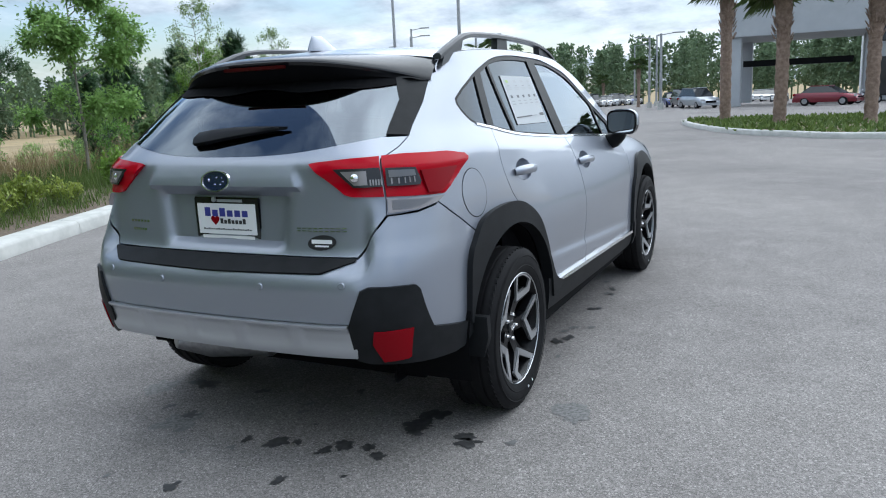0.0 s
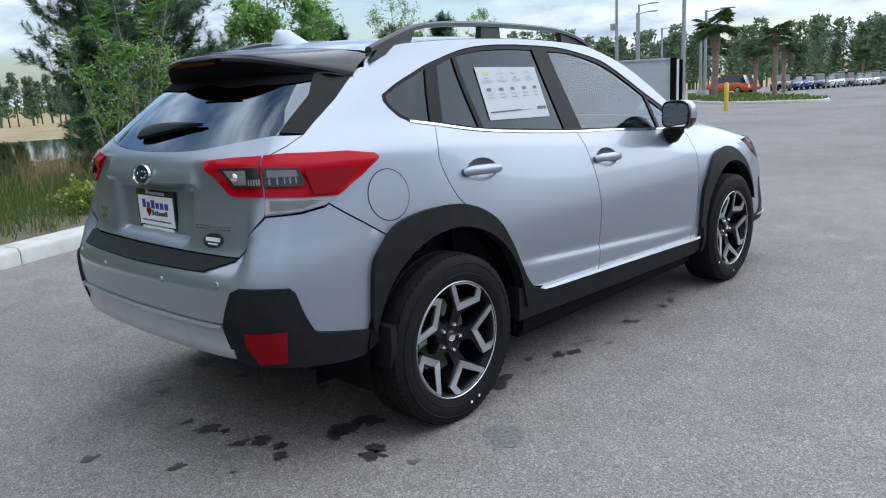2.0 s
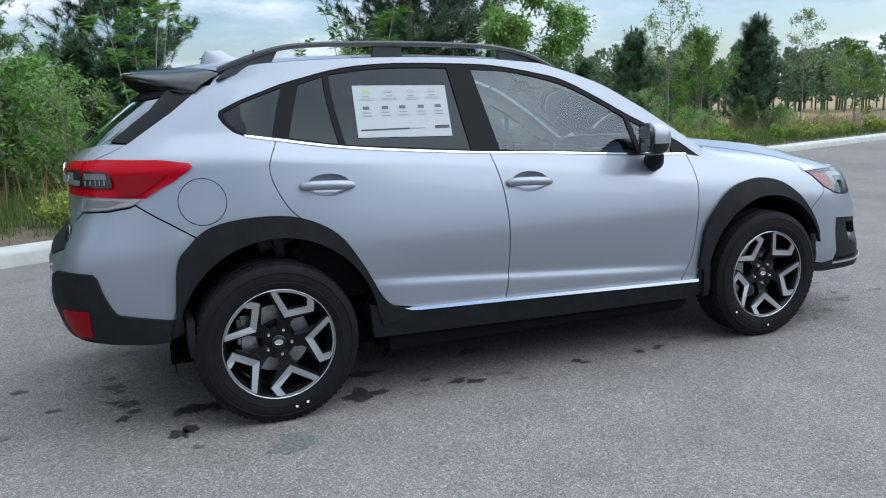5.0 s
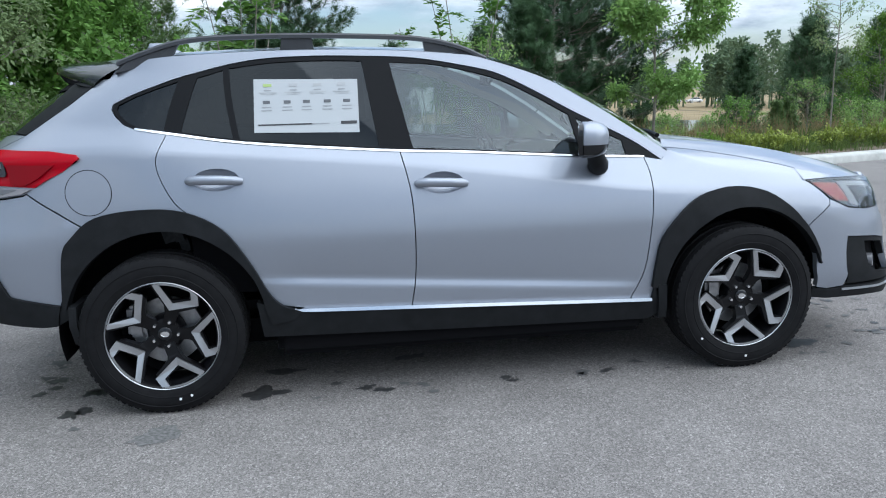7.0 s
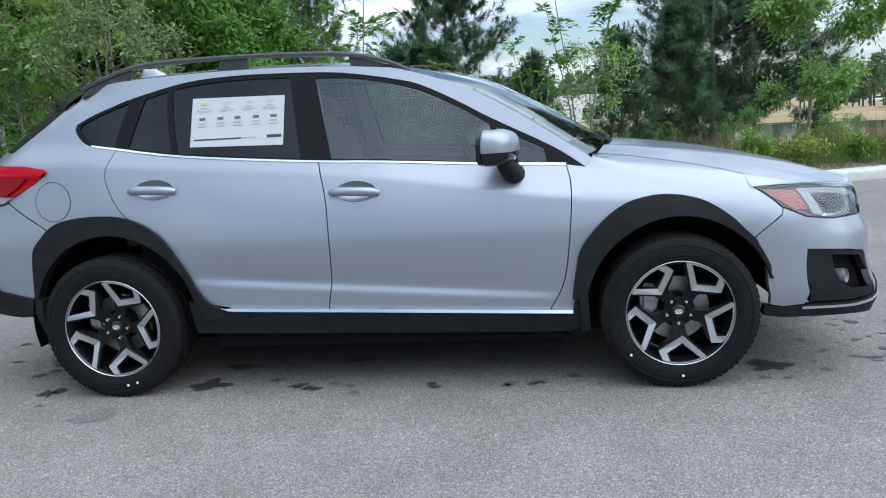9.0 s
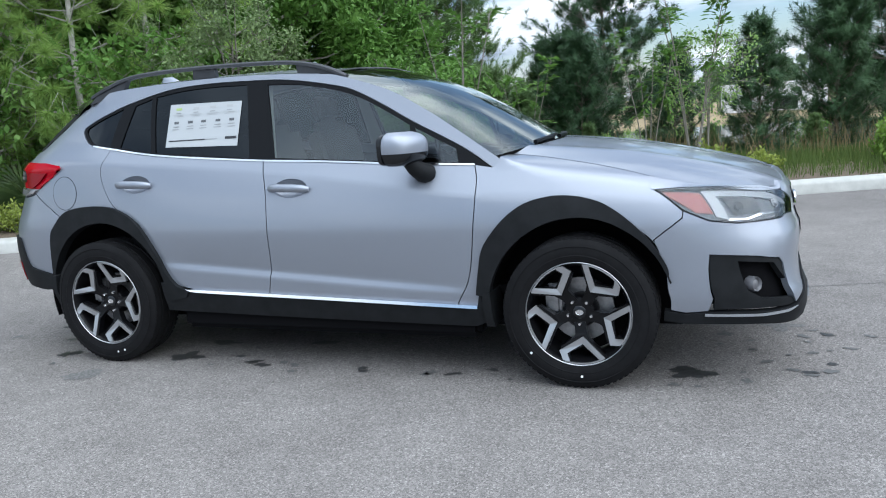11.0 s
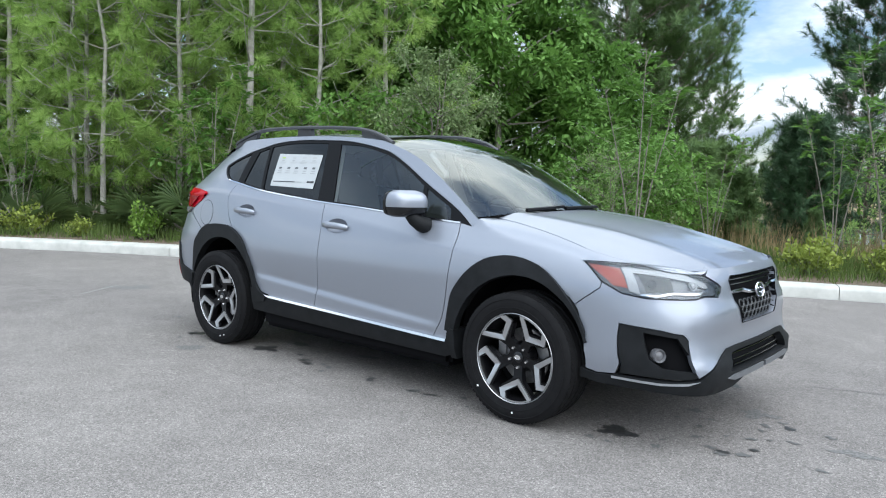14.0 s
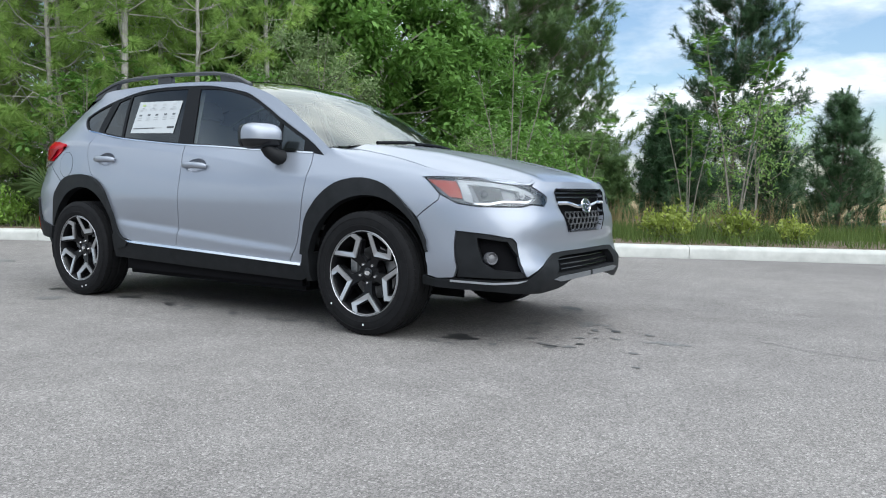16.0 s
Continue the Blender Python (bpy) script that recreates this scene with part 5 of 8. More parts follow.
for flip_side in (False, True):
    mk = (lambda b: mirrored(b)) if flip_side else (lambda b: b)
    def shell(z0, z1, grow=1.0):
        rows = []
        for t in np.linspace(0, 1, 9):
            z = z0 + (z1 - z0) * t
            u = (z - 1.122) / 0.080
            k = math.sqrt(max(0.02, 1 - abs(u) ** 3.0)) * grow
            ring = []
            for a in np.linspace(0, 2 * math.pi, 28)[:-1]:
                c, s = math.cos(a), math.sin(a)
                fx = abs(c) ** (0.7 if c > 0 else 0.3) * (1 if c > 0 else -1)
                fy = abs(s) ** 0.62 * (1 if s > 0 else -1)
                w = 0.102 * fy * (0.35 + 0.65 * k)
                ring.append(Vector((1.880 + (0.040 if fx < 0 else 0.088) * fx * (k if fx > 0 else 0.95) + 0.36 * w, -0.882 + w, z)))
            rows.append(ring)
        return rows
    bm = loft(shell(1.104, 1.200), close=True)
    bmesh.ops.contextual_create(bm, geom=[e for e in bm.edges if e.is_boundary])
    mir = part("door_mirror", mk(faced(bm, (0, 0, 1))), PAINT, car, "silver mirror cap over a black base", smooth=50)
    bm = loft(shell(1.046, 1.104), close=True)
    bmesh.ops.contextual_create(bm, geom=[e for e in bm.edges if e.is_boundary])
    bmesh.ops.recalc_face_normals(bm, faces=bm.faces[:])
    part("mirror_base", mk(bm), DARK_GLOSS, mir, "glossy black lower shell", smooth=50)
    bm = bmesh.new()
    tube(bm, [(1.900, -0.872, 1.075), (1.922, -0.852, 1.035), (1.945, -0.815, 1.005), (1.955, -0.775, 0.995)], [0.034, 0.040, 0.046, 0.05], 12)
    part("mirror_foot", mk(bm), CLAD, mir, "black mirror foot", smooth=50)
    bm = bmesh.new()
    def pane(x0, hw, hh):
        pts = []
        for a in np.linspace(0, 2 * math.pi, 40)[:-1]:
            c, t = math.cos(a), math.sin(a)
            w = hw * math.copysign(abs(c) ** 0.5, c)
            pts.append((x0 + 0.36 * w, -0.882 + w, 1.122 + hh * math.copysign(abs(t) ** 0.5, t)))
        return pts
    bm.faces.new([bm.verts.new(v) for v in pane(1.832, 0.099, 0.074)])
    part("mirror_rim", mk(solid(faced(bm, (-1, 0, 0)), 0.018, (1, 0, 0))), DARK_GLOSS, mir, "black rim round the mirror glass")
    bm = bmesh.new()
    bm.faces.new([bm.verts.new(v) for v in pane(1.828, 0.088, 0.063)])
    part("mirror_glass", mk(solid(faced(bm, (-1, 0, 0)), 0.006, (1, 0, 0))), MIRROR, mir, "mirror glass")

# roof rails, fin
rail_c = cr([(-0.135, 1.505), (-0.03, 1.545), (0.12, 1.590), (0.30, 1.608), (0.64, 1.613), (1.0, 1.605), (1.2, 1.590), (1.36, 1.553), (1.48, 1.500)], 6)
rows = []
for i, (x, z) in enumerate(rail_c):
    yb = -half_width(x, float(np.interp(x, [-0.1, 0.4, 1.2, 1.48], [1.49, 1.53, 1.52, 1.485]))) + 0.028
    end = min(1, (i + 0.6) / 6, (len(rail_c) - i - 0.4) / 6)
    h = 0.022 + 0.0 * end
    rows.append([Vector((x, yb - 0.020, z - h)), Vector((x, yb - 0.019, z - 0.008)), Vector((x, yb - 0.010, z)), Vector((x, yb + 0.008, z)), Vector((x, yb + 0.018, z - 0.008)), Vector((x, yb + 0.018, z - h))])
for flip_side in (False, True):
    mk = (lambda b: mirrored(b)) if flip_side else (lambda b: b)
    bm = loft(rows, close=True)
    bmesh.ops.contextual_create(bm, geom=[e for e in bm.edges if e.is_boundary])
    bmesh.ops.recalc_face_normals(bm, faces=bm.faces[:])
    rail = part("roof_rail", mk(bm), RAIL, car, "matte black roof rail", smooth=40)
    for x0, x1, xt0, xt1 in ((-0.145, 0.085, -0.085, 0.125), (0.55, 0.70, 0.56, 0.69), (1.20, 1.45, 1.19, 1.43)):
        zt = lambda x: float(np.interp(x, [q[0] for q in rail_c], [q[1] for q in rail_c])) - 0.015
        zb = lambda x: float(np.interp(x, [q[0] for q in ROOF_EDGE], [q[1] for q in ROOF_EDGE])) - 0.012
        r4 = []
        for s, yo in ((0, -0.016), (1, 0.016)):
            yy = lambda x: -half_width(x, zb(x) + 0.01) + 0.03
            r4.append([Vector((x0, yy(x0) + yo, zb(x0))), Vector((x1, yy(x1) + yo, zb(x1))), Vector((xt1, yy(xt1) + yo, zt(xt1))), Vector((xt0, yy(xt0) + yo, zt(xt0)))])
        bm = loft(r4, close=True)
        bmesh.ops.contextual_create(bm, geom=[e for e in bm.edges if e.is_boundary])
        bmesh.ops.recalc_face_normals(bm, faces=bm.faces[:])
        part("rail_foot", mk(bm), RAIL, rail, "black rail foot", smooth=40)
rows = []
for t in np.linspace(0, 1, 9):
    z = 1.552 + 0.064 * t
    x0, x1 = -0.15 + 0.03 * t, 0.09 - 0.135 * t ** 0.75
    w = 0.034 * (1 - t) ** 0.7 + 0.004
    rows.append([Vector(((x0 + x1) / 2 + (x1 - x0) / 2 * math.cos(a), w * math.sin(a), z)) for a in np.linspace(0, 2 * math.pi, 17)[:-1]])
bm = loft(rows, close=True)
bmesh.ops.contextual_create(bm, geom=[e for e in bm.edges if e.is_boundary])
bmesh.ops.recalc_face_normals(bm, faces=bm.faces[:])
part("shark_fin_antenna", bm, PAINT, car, "silver shark fin aerial", smooth=50)

# wheels
def wheel(cx, side):
    w = part("wheel", boxbm(0, 0, 0, 0.09, 0.10, 0.09, bevel=0.02), DARK, car, "eighteen-inch black and machined alloy wheel")
    w.matrix_basis = pose(cx, side * 0.7775, 0.348, 0, 0, 0 if side < 0 else 180)
    bm = bmesh.new()
    prof = [(0.232, -0.082), (0.240, -0.100), (0.262, -0.1115), (0.300, -0.1120), (0.328, -0.104), (0.341, -0.094), (0.3465, -0.080), (0.348, -0.060), (0.340, -0.057), (0.340, -0.050), (0.348, -0.047), (0.3485, -0.012), (0.340, -0.009), (0.340, 0.009), (0.3485, 0.012), (0.348, 0.047), (0.340, 0.050), (0.340, 0.057), (0.348, 0.060), (0.3465, 0.080), (0.330, 0.104), (0.30, 0.112), (0.24, 0.100), (0.232, 0.082)]
    lathe(bm, prof, 144)
    part("tyre", bm, RUBBER, w, "black road tyre with block tread", smooth=30)
    bm = bmesh.new()
    for k in range(72):
        a = 2 * math.pi * k / 72
        for y in (-0.081, 0.081):
            box(bm, 0.3385, y * 1.06, 0, 0.014, 0.020, 0.019, m=Matrix.Rotation(a, 4, "Y") @ Matrix.Rotation(0.25 * (1 if y < 0 else -1), 4, "X"))
    tagged(part("tread_block", bm, RUBBER, w), kind="stuff")
    bm = bmesh.new()
    for r in (0.270, 0.312):
        lathe(bm, [(r - 0.003, -0.1118), (r, -0.1135), (r + 0.003, -0.1118)], 96)
    part("tyre_rib", bm, RUBBER, w, smooth=40)
    bm = bmesh.new()
    lathe(bm, [(0.2345, -0.100), (0.2370, -0.103), (0.2395, -0.101), (0.241, -0.090)], 96)
    part("rim_lip", bm, MACHINED, w, "machined rim edge", smooth=40)
    bm = bmesh.new()
    lathe(bm, [(0.233, -0.100), (0.226, -0.092), (0.216, -0.06), (0.205, 0.0), (0.215, 0.09), (0.235, 0.095)], 72)
    part("rim_barrel", bm, WHEEL_BLACK, w, "gloss black rim barrel", smooth=40)
    bm = bmesh.new()
    lathe(bm, [(0.0, -0.052), (0.045, -0.052), (0.066, -0.048), (0.078, -0.030), (0.082, 0.0)], 40)
    part("wheel_hub", bm, WHEEL_BLACK, w, "gloss black wheel centre", smooth=40)
    bm = bmesh.new()
    lathe(bm, [(0.08, 0.012), (0.148, 0.010), (0.150, 0.022), (0.08, 0.024)], 48, closed=True)
    part("brake_disc", bm, STEEL, w, "steel brake disc", smooth=30)
    bm = bmesh.new()
    lathe(bm, [(0.0, 0.045), (0.205, 0.045)], 40)
    part("dust_shield", bm, DARK, w)
    bm = bmesh.new()
    box(bm, -0.125, 0.012, 0.05, 0.075, 0.07, 0.14, bevel=0.015)
    part("brake_caliper", bm, STEEL, w, "grey brake caliper")
    R = 0.234
    pol = lambda r, a: Vector((r * R * math.cos(radians(a)), 0, r * R * math.sin(radians(a))))
    for k in range(5):
        o = 72 * k + (0 if cx < 1 else -13)
        def ribbon(pts, widths, y, depth, yin=None):
            """A flat bar in the wheel's face, with a bevelled thickness."""
            bmr = bmesh.new()
            L, Rr = [], []
            for i, q in enumerate(pts):
                d1 = (q - pts[i - 1]).normalized() if i else (pts[1] - q).normalized()
                d2 = (pts[i + 1] - q).normalized() if i < len(pts) - 1 else d1
                d = (d1 + d2).normalized()
                n = Vector((-d.z, 0, d.x))
                k2 = 1 / max(0.5, d.dot(d1))
                yy = y[i] if isinstance(y, (list, tuple)) else y
                L.append(q + n * widths[i] * k2 + Vector((0, yy, 0)))
                Rr.append(q - n * widths[i] * k2 + Vector((0, yy, 0)))
            bmr2 = loft([L, Rr])
            bmr.free()
            return solid(faced(bmr2, (0, -1, 0)), depth, (0, 1, 0))
        part("spoke", ribbon([pol(0.20, 66 + o), pol(0.42, 70 + o), pol(0.56, 68 + o), pol(0.83, 43 + o)], [0.026, 0.026, 0.028, 0.021], [-0.052, -0.062, -0.068, -0.080], 0.035), WHEEL_BLACK, w, "gloss black spoke")
        part("spoke", ribbon([pol(0.40, 72 + o), pol(0.60, 79 + o), pol(0.99, 95 + o)], [0.022, 0.018, 0.017], [-0.060, -0.072, -0.090], 0.035), WHEEL_BLACK, w, "gloss black spoke")
        part("spoke", ribbon([pol(0.80, 45 + o), pol(0.99, 52 + o)], [0.019, 0.019], [-0.080, -0.091], 0.030), WHEEL_BLACK, w, "gloss black spoke")
        part("spoke_face", ribbon([pol(1.0, 94 + o), pol(0.548, 72.8 + o), pol(0.833, 44.3 + o), pol(0.99, 52.5 + o)], [0.0115, 0.0140, 0.0145, 0.0145], [-0.098, -0.074, -0.088, -0.098], 0.014), MACHINED, w, "machined bright spoke face")
        web = [pol(0.985, 95 + o - 4.5 * j) for j in range(11)]
        part("spoke_web", ribbon(web, [0.0045] * 11, -0.0985, 0.012), MACHINED, w, "machined bright spoke face")
        bm = bmesh.new()
        lathe(bm, [(0.0, -0.066), (0.006, -0.066), (0.0095, -0.060), (0.0105, -0.045)], 12, Matrix.Translation(pol(0.235, 66 + o)))
        part("lug_nut", bm, CHROME, w, "bright lug nut", smooth=40)
    bm = bmesh.new()
    lathe(bm, [(0.0, -0.062), (0.024, -0.062), (0.030, -0.058), (0.031, -0.048)], 28)
    cap = part("hub_cap", bm, DARK_GLOSS, w, "black hub cap", smooth=40)
    bm = bmesh.new()
    lathe(bm, [(0.0, -0.0635), (0.80, -0.0635), (0.84, -0.065), (1.0, -0.065), (1.0, -0.061)], 24, Matrix.Diagonal((0.019, 1, 0.0125, 1)))
    part("cap_emblem", bm, CHROME, cap, "small oval emblem", smooth=40)
    for a in ((-70, -80) if cx < 1 else (-88, -140)):
        bm = bmesh.new()
        lathe(bm, [(0.0, -0.1135), (0.006, -0.1135), (0.006, -0.110)], 10, Matrix.Translation((0.285 * math.cos(radians(a)), 0, 0.285 * math.sin(radians(a)))))
        part("paint_dot", bm, WHITE, w, "white paint dot on the sidewall")
    return w


for cx in (0.0, 2.665):
    for side in (-1, 1):
        wheel(cx, side)
for cx in (0.0, 2.665):
    rows = [[Vector((cx + 0.43 * math.cos(radians(a)), y, 0.37 + 0.43 * math.sin(radians(a)))) for a in np.linspace(-4 if cx < 1 else 2, 196, 30)] for y in ((-0.83, -0.50) if cx < 1 else (-0.775, -0.50))]
    both("wheel_well", loft(rows), DARK, car, "black wheel well liner")
    both("wheel_well", boxbm(cx, -0.50, 0.52, 0.86, 0.01, 0.62), DARK, car)
# underbody set lower and wider than true, to block light under the car
part("underbody", boxbm(1.27, 0, 0.295, 3.3, 1.26, 0.18, bevel=0.05), DARK, car, "black underbody, lowered to darken the ground below")
part("underbody", boxbm(1.33, 0, 0.285, 1.72, 1.64, 0.17, bevel=0.03), DARK, car, "black underbody, lowered to darken the ground below")
bm = bmesh.new()
tube(bm, [(-0.50, 0.05, 0.36), (-0.55, 0.35, 0.36), (-0.68, 0.42, 0.37)], [0.07, 0.09, 0.03], 14)
part("exhaust", bm, STEEL, car, "grey exhaust silencer", smooth=40)
both("suspension_arm", boxbm(0.10, -0.55, 0.27, 0.5, 0.06, 0.05, bevel=0.01), DARK, car)
part("axle", boxbm(2.665, 0, 0.30, 0.10, 1.4, 0.09, bevel=0.02), DARK, car)
part("axle", boxbm(0.0, 0, 0.30, 0.10, 1.4, 0.09, bevel=0.02), DARK, car)

# tail details: emblem, number plate, lettering, wiper
def on_tail(y, z, o=0.0):
    p = at_y(y, z)
    n = normal_at(skin, p, z)
    return skin(p, z) + n * o, n


c, n = on_tail(0.0, 1.068, 0.018)
badge(car, c, n, 0.070, 0.040)
plate_x = -0.778 + 0.034 - 0.008
plate = part("number_plate", boxbm(plate_x, 0, 0.921, 0.012, 0.314, 0.165, bevel=0.004), DARK_GLOSS, car, "white dealer plate in a black frame")
part("plate_face", boxbm(plate_x - 0.0065, 0, 0.922, 0.004, 0.278, 0.116), WHITE, plate, "plain white plate face")


def bar(y, z, w, h, m, parent=plate, dx=0.0):
    return part("printed_bar", boxbm(plate_x - 0.0092 - dx, y, z, 0.0012, w, h), m, parent)


def print_row(y_mid, z, width, height, count, m):
    """A row of upright bars, one for each letter of a word."""
    tall = (1.0, 0.72, 0.95, 0.70, 0.72, 0.70)
    for k in range(count):
        h = height * tall[k % 6]
        bar(y_mid + width / 2 - width * (k + 0.5) / count, z - (height - h) / 2, width / count * 0.74, h, m)


print_row(0.0, 0.948, 0.215, 0.034, 6, BLUE)
print_row(-0.030, 0.914, 0.125, 0.020, 7, INK)
print_row(0.0, 0.883, 0.235, 0.007, 20, GREY_DEEP)
heart = bmesh.new()
hv = [heart.verts.new((plate_x - 0.010, 0.055 + 0.0013 * (16 * math.sin(a) ** 3), 0.917 + 0.0013 * (13 * math.cos(a) - 5 * math.cos(2 * a) - 2 * math.cos(3 * a) - math.cos(4 * a)))) for a in np.linspace(0, 2 * math.pi, 25)[:-1]]
heart.faces.new(hv)
part("printed_heart", solid(heart, 0.001, (1, 0, 0)), RED_DARK, plate, "red printed heart")
part("printed_bar", boxbm(plate_x - 0.0072, 0, 0.8525, 0.002, 0.25, 0.011), WHITE, plate)
part("printed_bar", boxbm(plate_x - 0.0072, -0.02, 0.991, 0.002, 0.12, 0.010), GREY, plate)
bm = bmesh.new()
tube(bm, [(plate_x - 0.004, 0.055, 0.995), (plate_x - 0.010, 0.055, 0.995)], 0.010, 12)
part("plate_screw", bm, GREY, plate)
# chrome lettering as plain bars
for y0, z0, w in ((-0.435, 0.898, 0.20),):
    for k in range(9):
        c, n = on_tail(y0 + w / 2 - w * (k + 0.5) / 9, z0, 0.002)
        bm = bmesh.new()
        q = Vector((-1, 0, 0)).rotation_difference(n).to_matrix().to_4x4()
        box(bm, 0, 0, 0.0048, 0.004, 0.0165, 0.0035, m=Matrix.Translation(c) @ q)
        box(bm, 0, 0, -0.0048, 0.004, 0.0165, 0.0035, m=Matrix.Translation(c) @ q)
        part("badge_bar", bm, CHROME, car, "bright metal badge bar")
for y0, z0, w, nn in ((0.435, 0.905, 0.115, 6), (0.44, 0.872, 0.085, 6)):
    for k in range(nn):
        c, n = on_tail(y0 + w / 2 - w * (k + 0.5) / nn, z0, 0.002)
        bm = bmesh.new()
        q = Vector((-1, 0, 0)).rotation_difference(n).to_matrix().to_4x4()
        box(bm, 0, 0, 0, 0.004, w / nn * 0.7, 0.009, m=Matrix.Translation(c) @ q)
        part("badge_bar", bm, CHROME, car, "bright metal badge bar")
c, n = on_tail(-0.438, 0.852, 0.001)
q = Matrix.Translation(c) @ Vector((0, -1, 0)).rotation_difference(n).to_matrix().to_4x4()
bm = bmesh.new()
lathe(bm, [(0.0, -0.002), (0.92, -0.002), (0.92, -0.0026), (1.0, -0.0026), (1.0, 0.0)], 32, q @ Matrix.Diagonal((0.056, 1, 0.027, 1)))
oval = part("dealer_sticker", bm, INK, car, "black oval sticker with white bars", smooth=30)
q2 = Matrix.Translation(c) @ Vector((-1, 0, 0)).rotation_difference(n).to_matrix().to_4x4()
bm = bmesh.new()
box(bm, -0.003, 0, 0.004, 0.001, 0.080, 0.014, m=q2)
part("sticker_bar", bm, WHITE, oval)
bm = bmesh.new()
box(bm, -0.003, 0, -0.012, 0.001, 0.055, 0.006, m=q2)
part("sticker_bar", bm, WHITE, oval)
# rear wiper
bm = bmesh.new()
pts = [on_tail(y, z, 0.03)[0] for y, z in ((0.16, 1.198), (0.0, 1.222), (-0.18, 1.237))]
wrow = []
for y, lo_z, hi_z, o in ((0.185, 1.198, 1.220, 0.012), (0.17, 1.188, 1.228, 0.020), (0.10, 1.194, 1.236, 0.022), (0.0, 1.210, 1.243, 0.020), (-0.10, 1.224, 1.246, 0.017), (-0.20, 1.236, 1.247, 0.012), (-0.235, 1.240, 1.247, 0.009)):
    wrow.append([on_tail(y, lo_z, 0.006)[0], on_tail(y, lo_z, o)[0], on_tail(y, (lo_z + hi_z) / 2, o + 0.006)[0], on_tail(y, hi_z, o)[0], on_tail(y, hi_z, 0.006)[0]])
bm.free()
bm = loft(wrow)
bm.faces.new([bm.verts.new(q) for q in wrow[0]])
bmesh.ops.recalc_face_normals(bm, faces=bm.faces[:])
part("rear_wiper", bm, TRIM, car, "black rear wiper", smooth=40)
bm = bmesh.new()
tube(bm, [on_tail(y, z, 0.012)[0] for y, z in ((0.13, 1.222), (0.0, 1.237), (-0.2, 1.240))], 0.007, 6)
part("wiper_blade", bm, RUBBER, car, "black wiper blade", smooth=40)
# front wipers
for y0, y1 in ((0.52, -0.06), (-0.05, -0.42)):
    rowa = across(*ws[-3])
    rowb = across(*ws[-2])
    def on_screen(y, t):
        i = min(max((y + 0.75) / 1.5, 0), 1) * 18
        a = rowa[min(int(i), 17)].lerp(rowa[min(int(i) + 1, 18)], i % 1)
        b = rowb[min(int(i), 17)].lerp(rowb[min(int(i) + 1, 18)], i % 1)
        return b.lerp(a, t) + Vector((0.008, 0, 0.010))
    bm = bmesh.new()
    tube(bm, [on_screen(y1 + (y0 - y1) * t, 0.10 + 0.5 * t) for t in np.linspace(0, 1, 6)], 0.009, 6)
    tube(bm, [on_screen(y1 + (y0 - y1) * t, 0.02 + 0.25 * t) for t in np.linspace(0, 0.7, 5)], 0.012, 6)
    part("front_wiper", bm, TRIM, car, "black windscreen wiper", smooth=40)

# sheet of paper on the rear door window, greyed as if seen through tint
pap = [(0.432, 1.418), (0.882, 1.411), (0.879, 1.180), (0.427, 1.191)]
paper = part("window_sheet", sheet(SX(pap), off=-0.006, thick=0.0, res=0.08, gap=0), DIM_PAPER, car, "white printed sheet, greyed as if behind tinted glass")
def stamp(x, z, w, h, m):
    part("printed_mark", sheet(SX([(x - w / 2, z - h / 2), (x + w / 2, z - h / 2), (x + w / 2, z + h / 2), (x - w / 2, z + h / 2)]), off=-0.0045, thick=0.0, res=0.05, gap=0), m, paper)
for i, x in enumerate((0.49, 0.60, 0.705, 0.81)):
    stamp(x, 1.390, 0.036, 0.012, (LEAF_MARK, PALE_INK, PALE_INK, PALE_INK)[i])
    stamp(x, 1.369, 0.030, 0.004, GREY)
    stamp(x, 1.359, 0.075, 0.003, PALE_INK)
    stamp(x, 1.352, 0.060, 0.003, PALE_INK)
for x in (0.483, 0.572, 0.655, 0.745, 0.83):
    stamp(x, 1.318, 0.030, 0.013, GREY_DEEP)
    stamp(x, 1.297, 0.040, 0.004, GREY)
    stamp(x, 1.283, 0.045, 0.004, GREY)
stamp(0.56, 1.222, 0.23, 0.006, INK)
stamp(0.70, 1.222, 0.10, 0.004, GREY)
stamp(0.835, 1.224, 0.07, 0.013, INK)

# cabin
def seat(x, y, wide=0.50):
    bm = bmesh.new()
    box(bm, x, y, 0.60, 0.52, wide, 0.20, bevel=0.06)
    s = part("seat_cushion", bm, CLOTH, car, "grey cloth seat", smooth=50)
    bm = bmesh.new()
    box(bm, 0, 0, 0.31, 0.16, wide, 0.62, m=pose(x - 0.25, y, 0.66, 0, -14), bevel=0.06)
    part("seat_back", bm, CLOTH, car, "grey cloth seat back", smooth=50)
    bm = bmesh.new()
    box(bm, 0, 0, 0.70, 0.10, 0.26, 0.18, m=pose(x - 0.25, y, 0.66, 0, -14), bevel=0.04)
    part("headrest", bm, CLOTH, car, "grey headrest", smooth=50)


for y in (-0.37, 0.37):
    seat(1.25, y)
seat(0.33, -0.35, 0.62)
seat(0.33, 0.35, 0.62)
part("dashboard", solid(faced(loft([[Vector((2.35, y, 1.00)), Vector((2.05, y, 1.03)), Vector((1.86, y, 1.00)), Vector((1.80, y, 0.90)), Vector((1.84, y, 0.62))] for y in np.linspace(-0.68, 0.68, 9)]), (0, 0, 1)), 0.05, (0.3, 0, -1)), DARK, car, "black dashboard", smooth=50)
bm = bmesh.new()
m_w = pose(1.70, 0.37, 0.98, 0, 65, 0)
ring = [m_w @ Vector((0.185 * math.cos(a), 0.185 * math.sin(a), 0)) for a in np.linspace(0, 2 * math.pi, 33)]
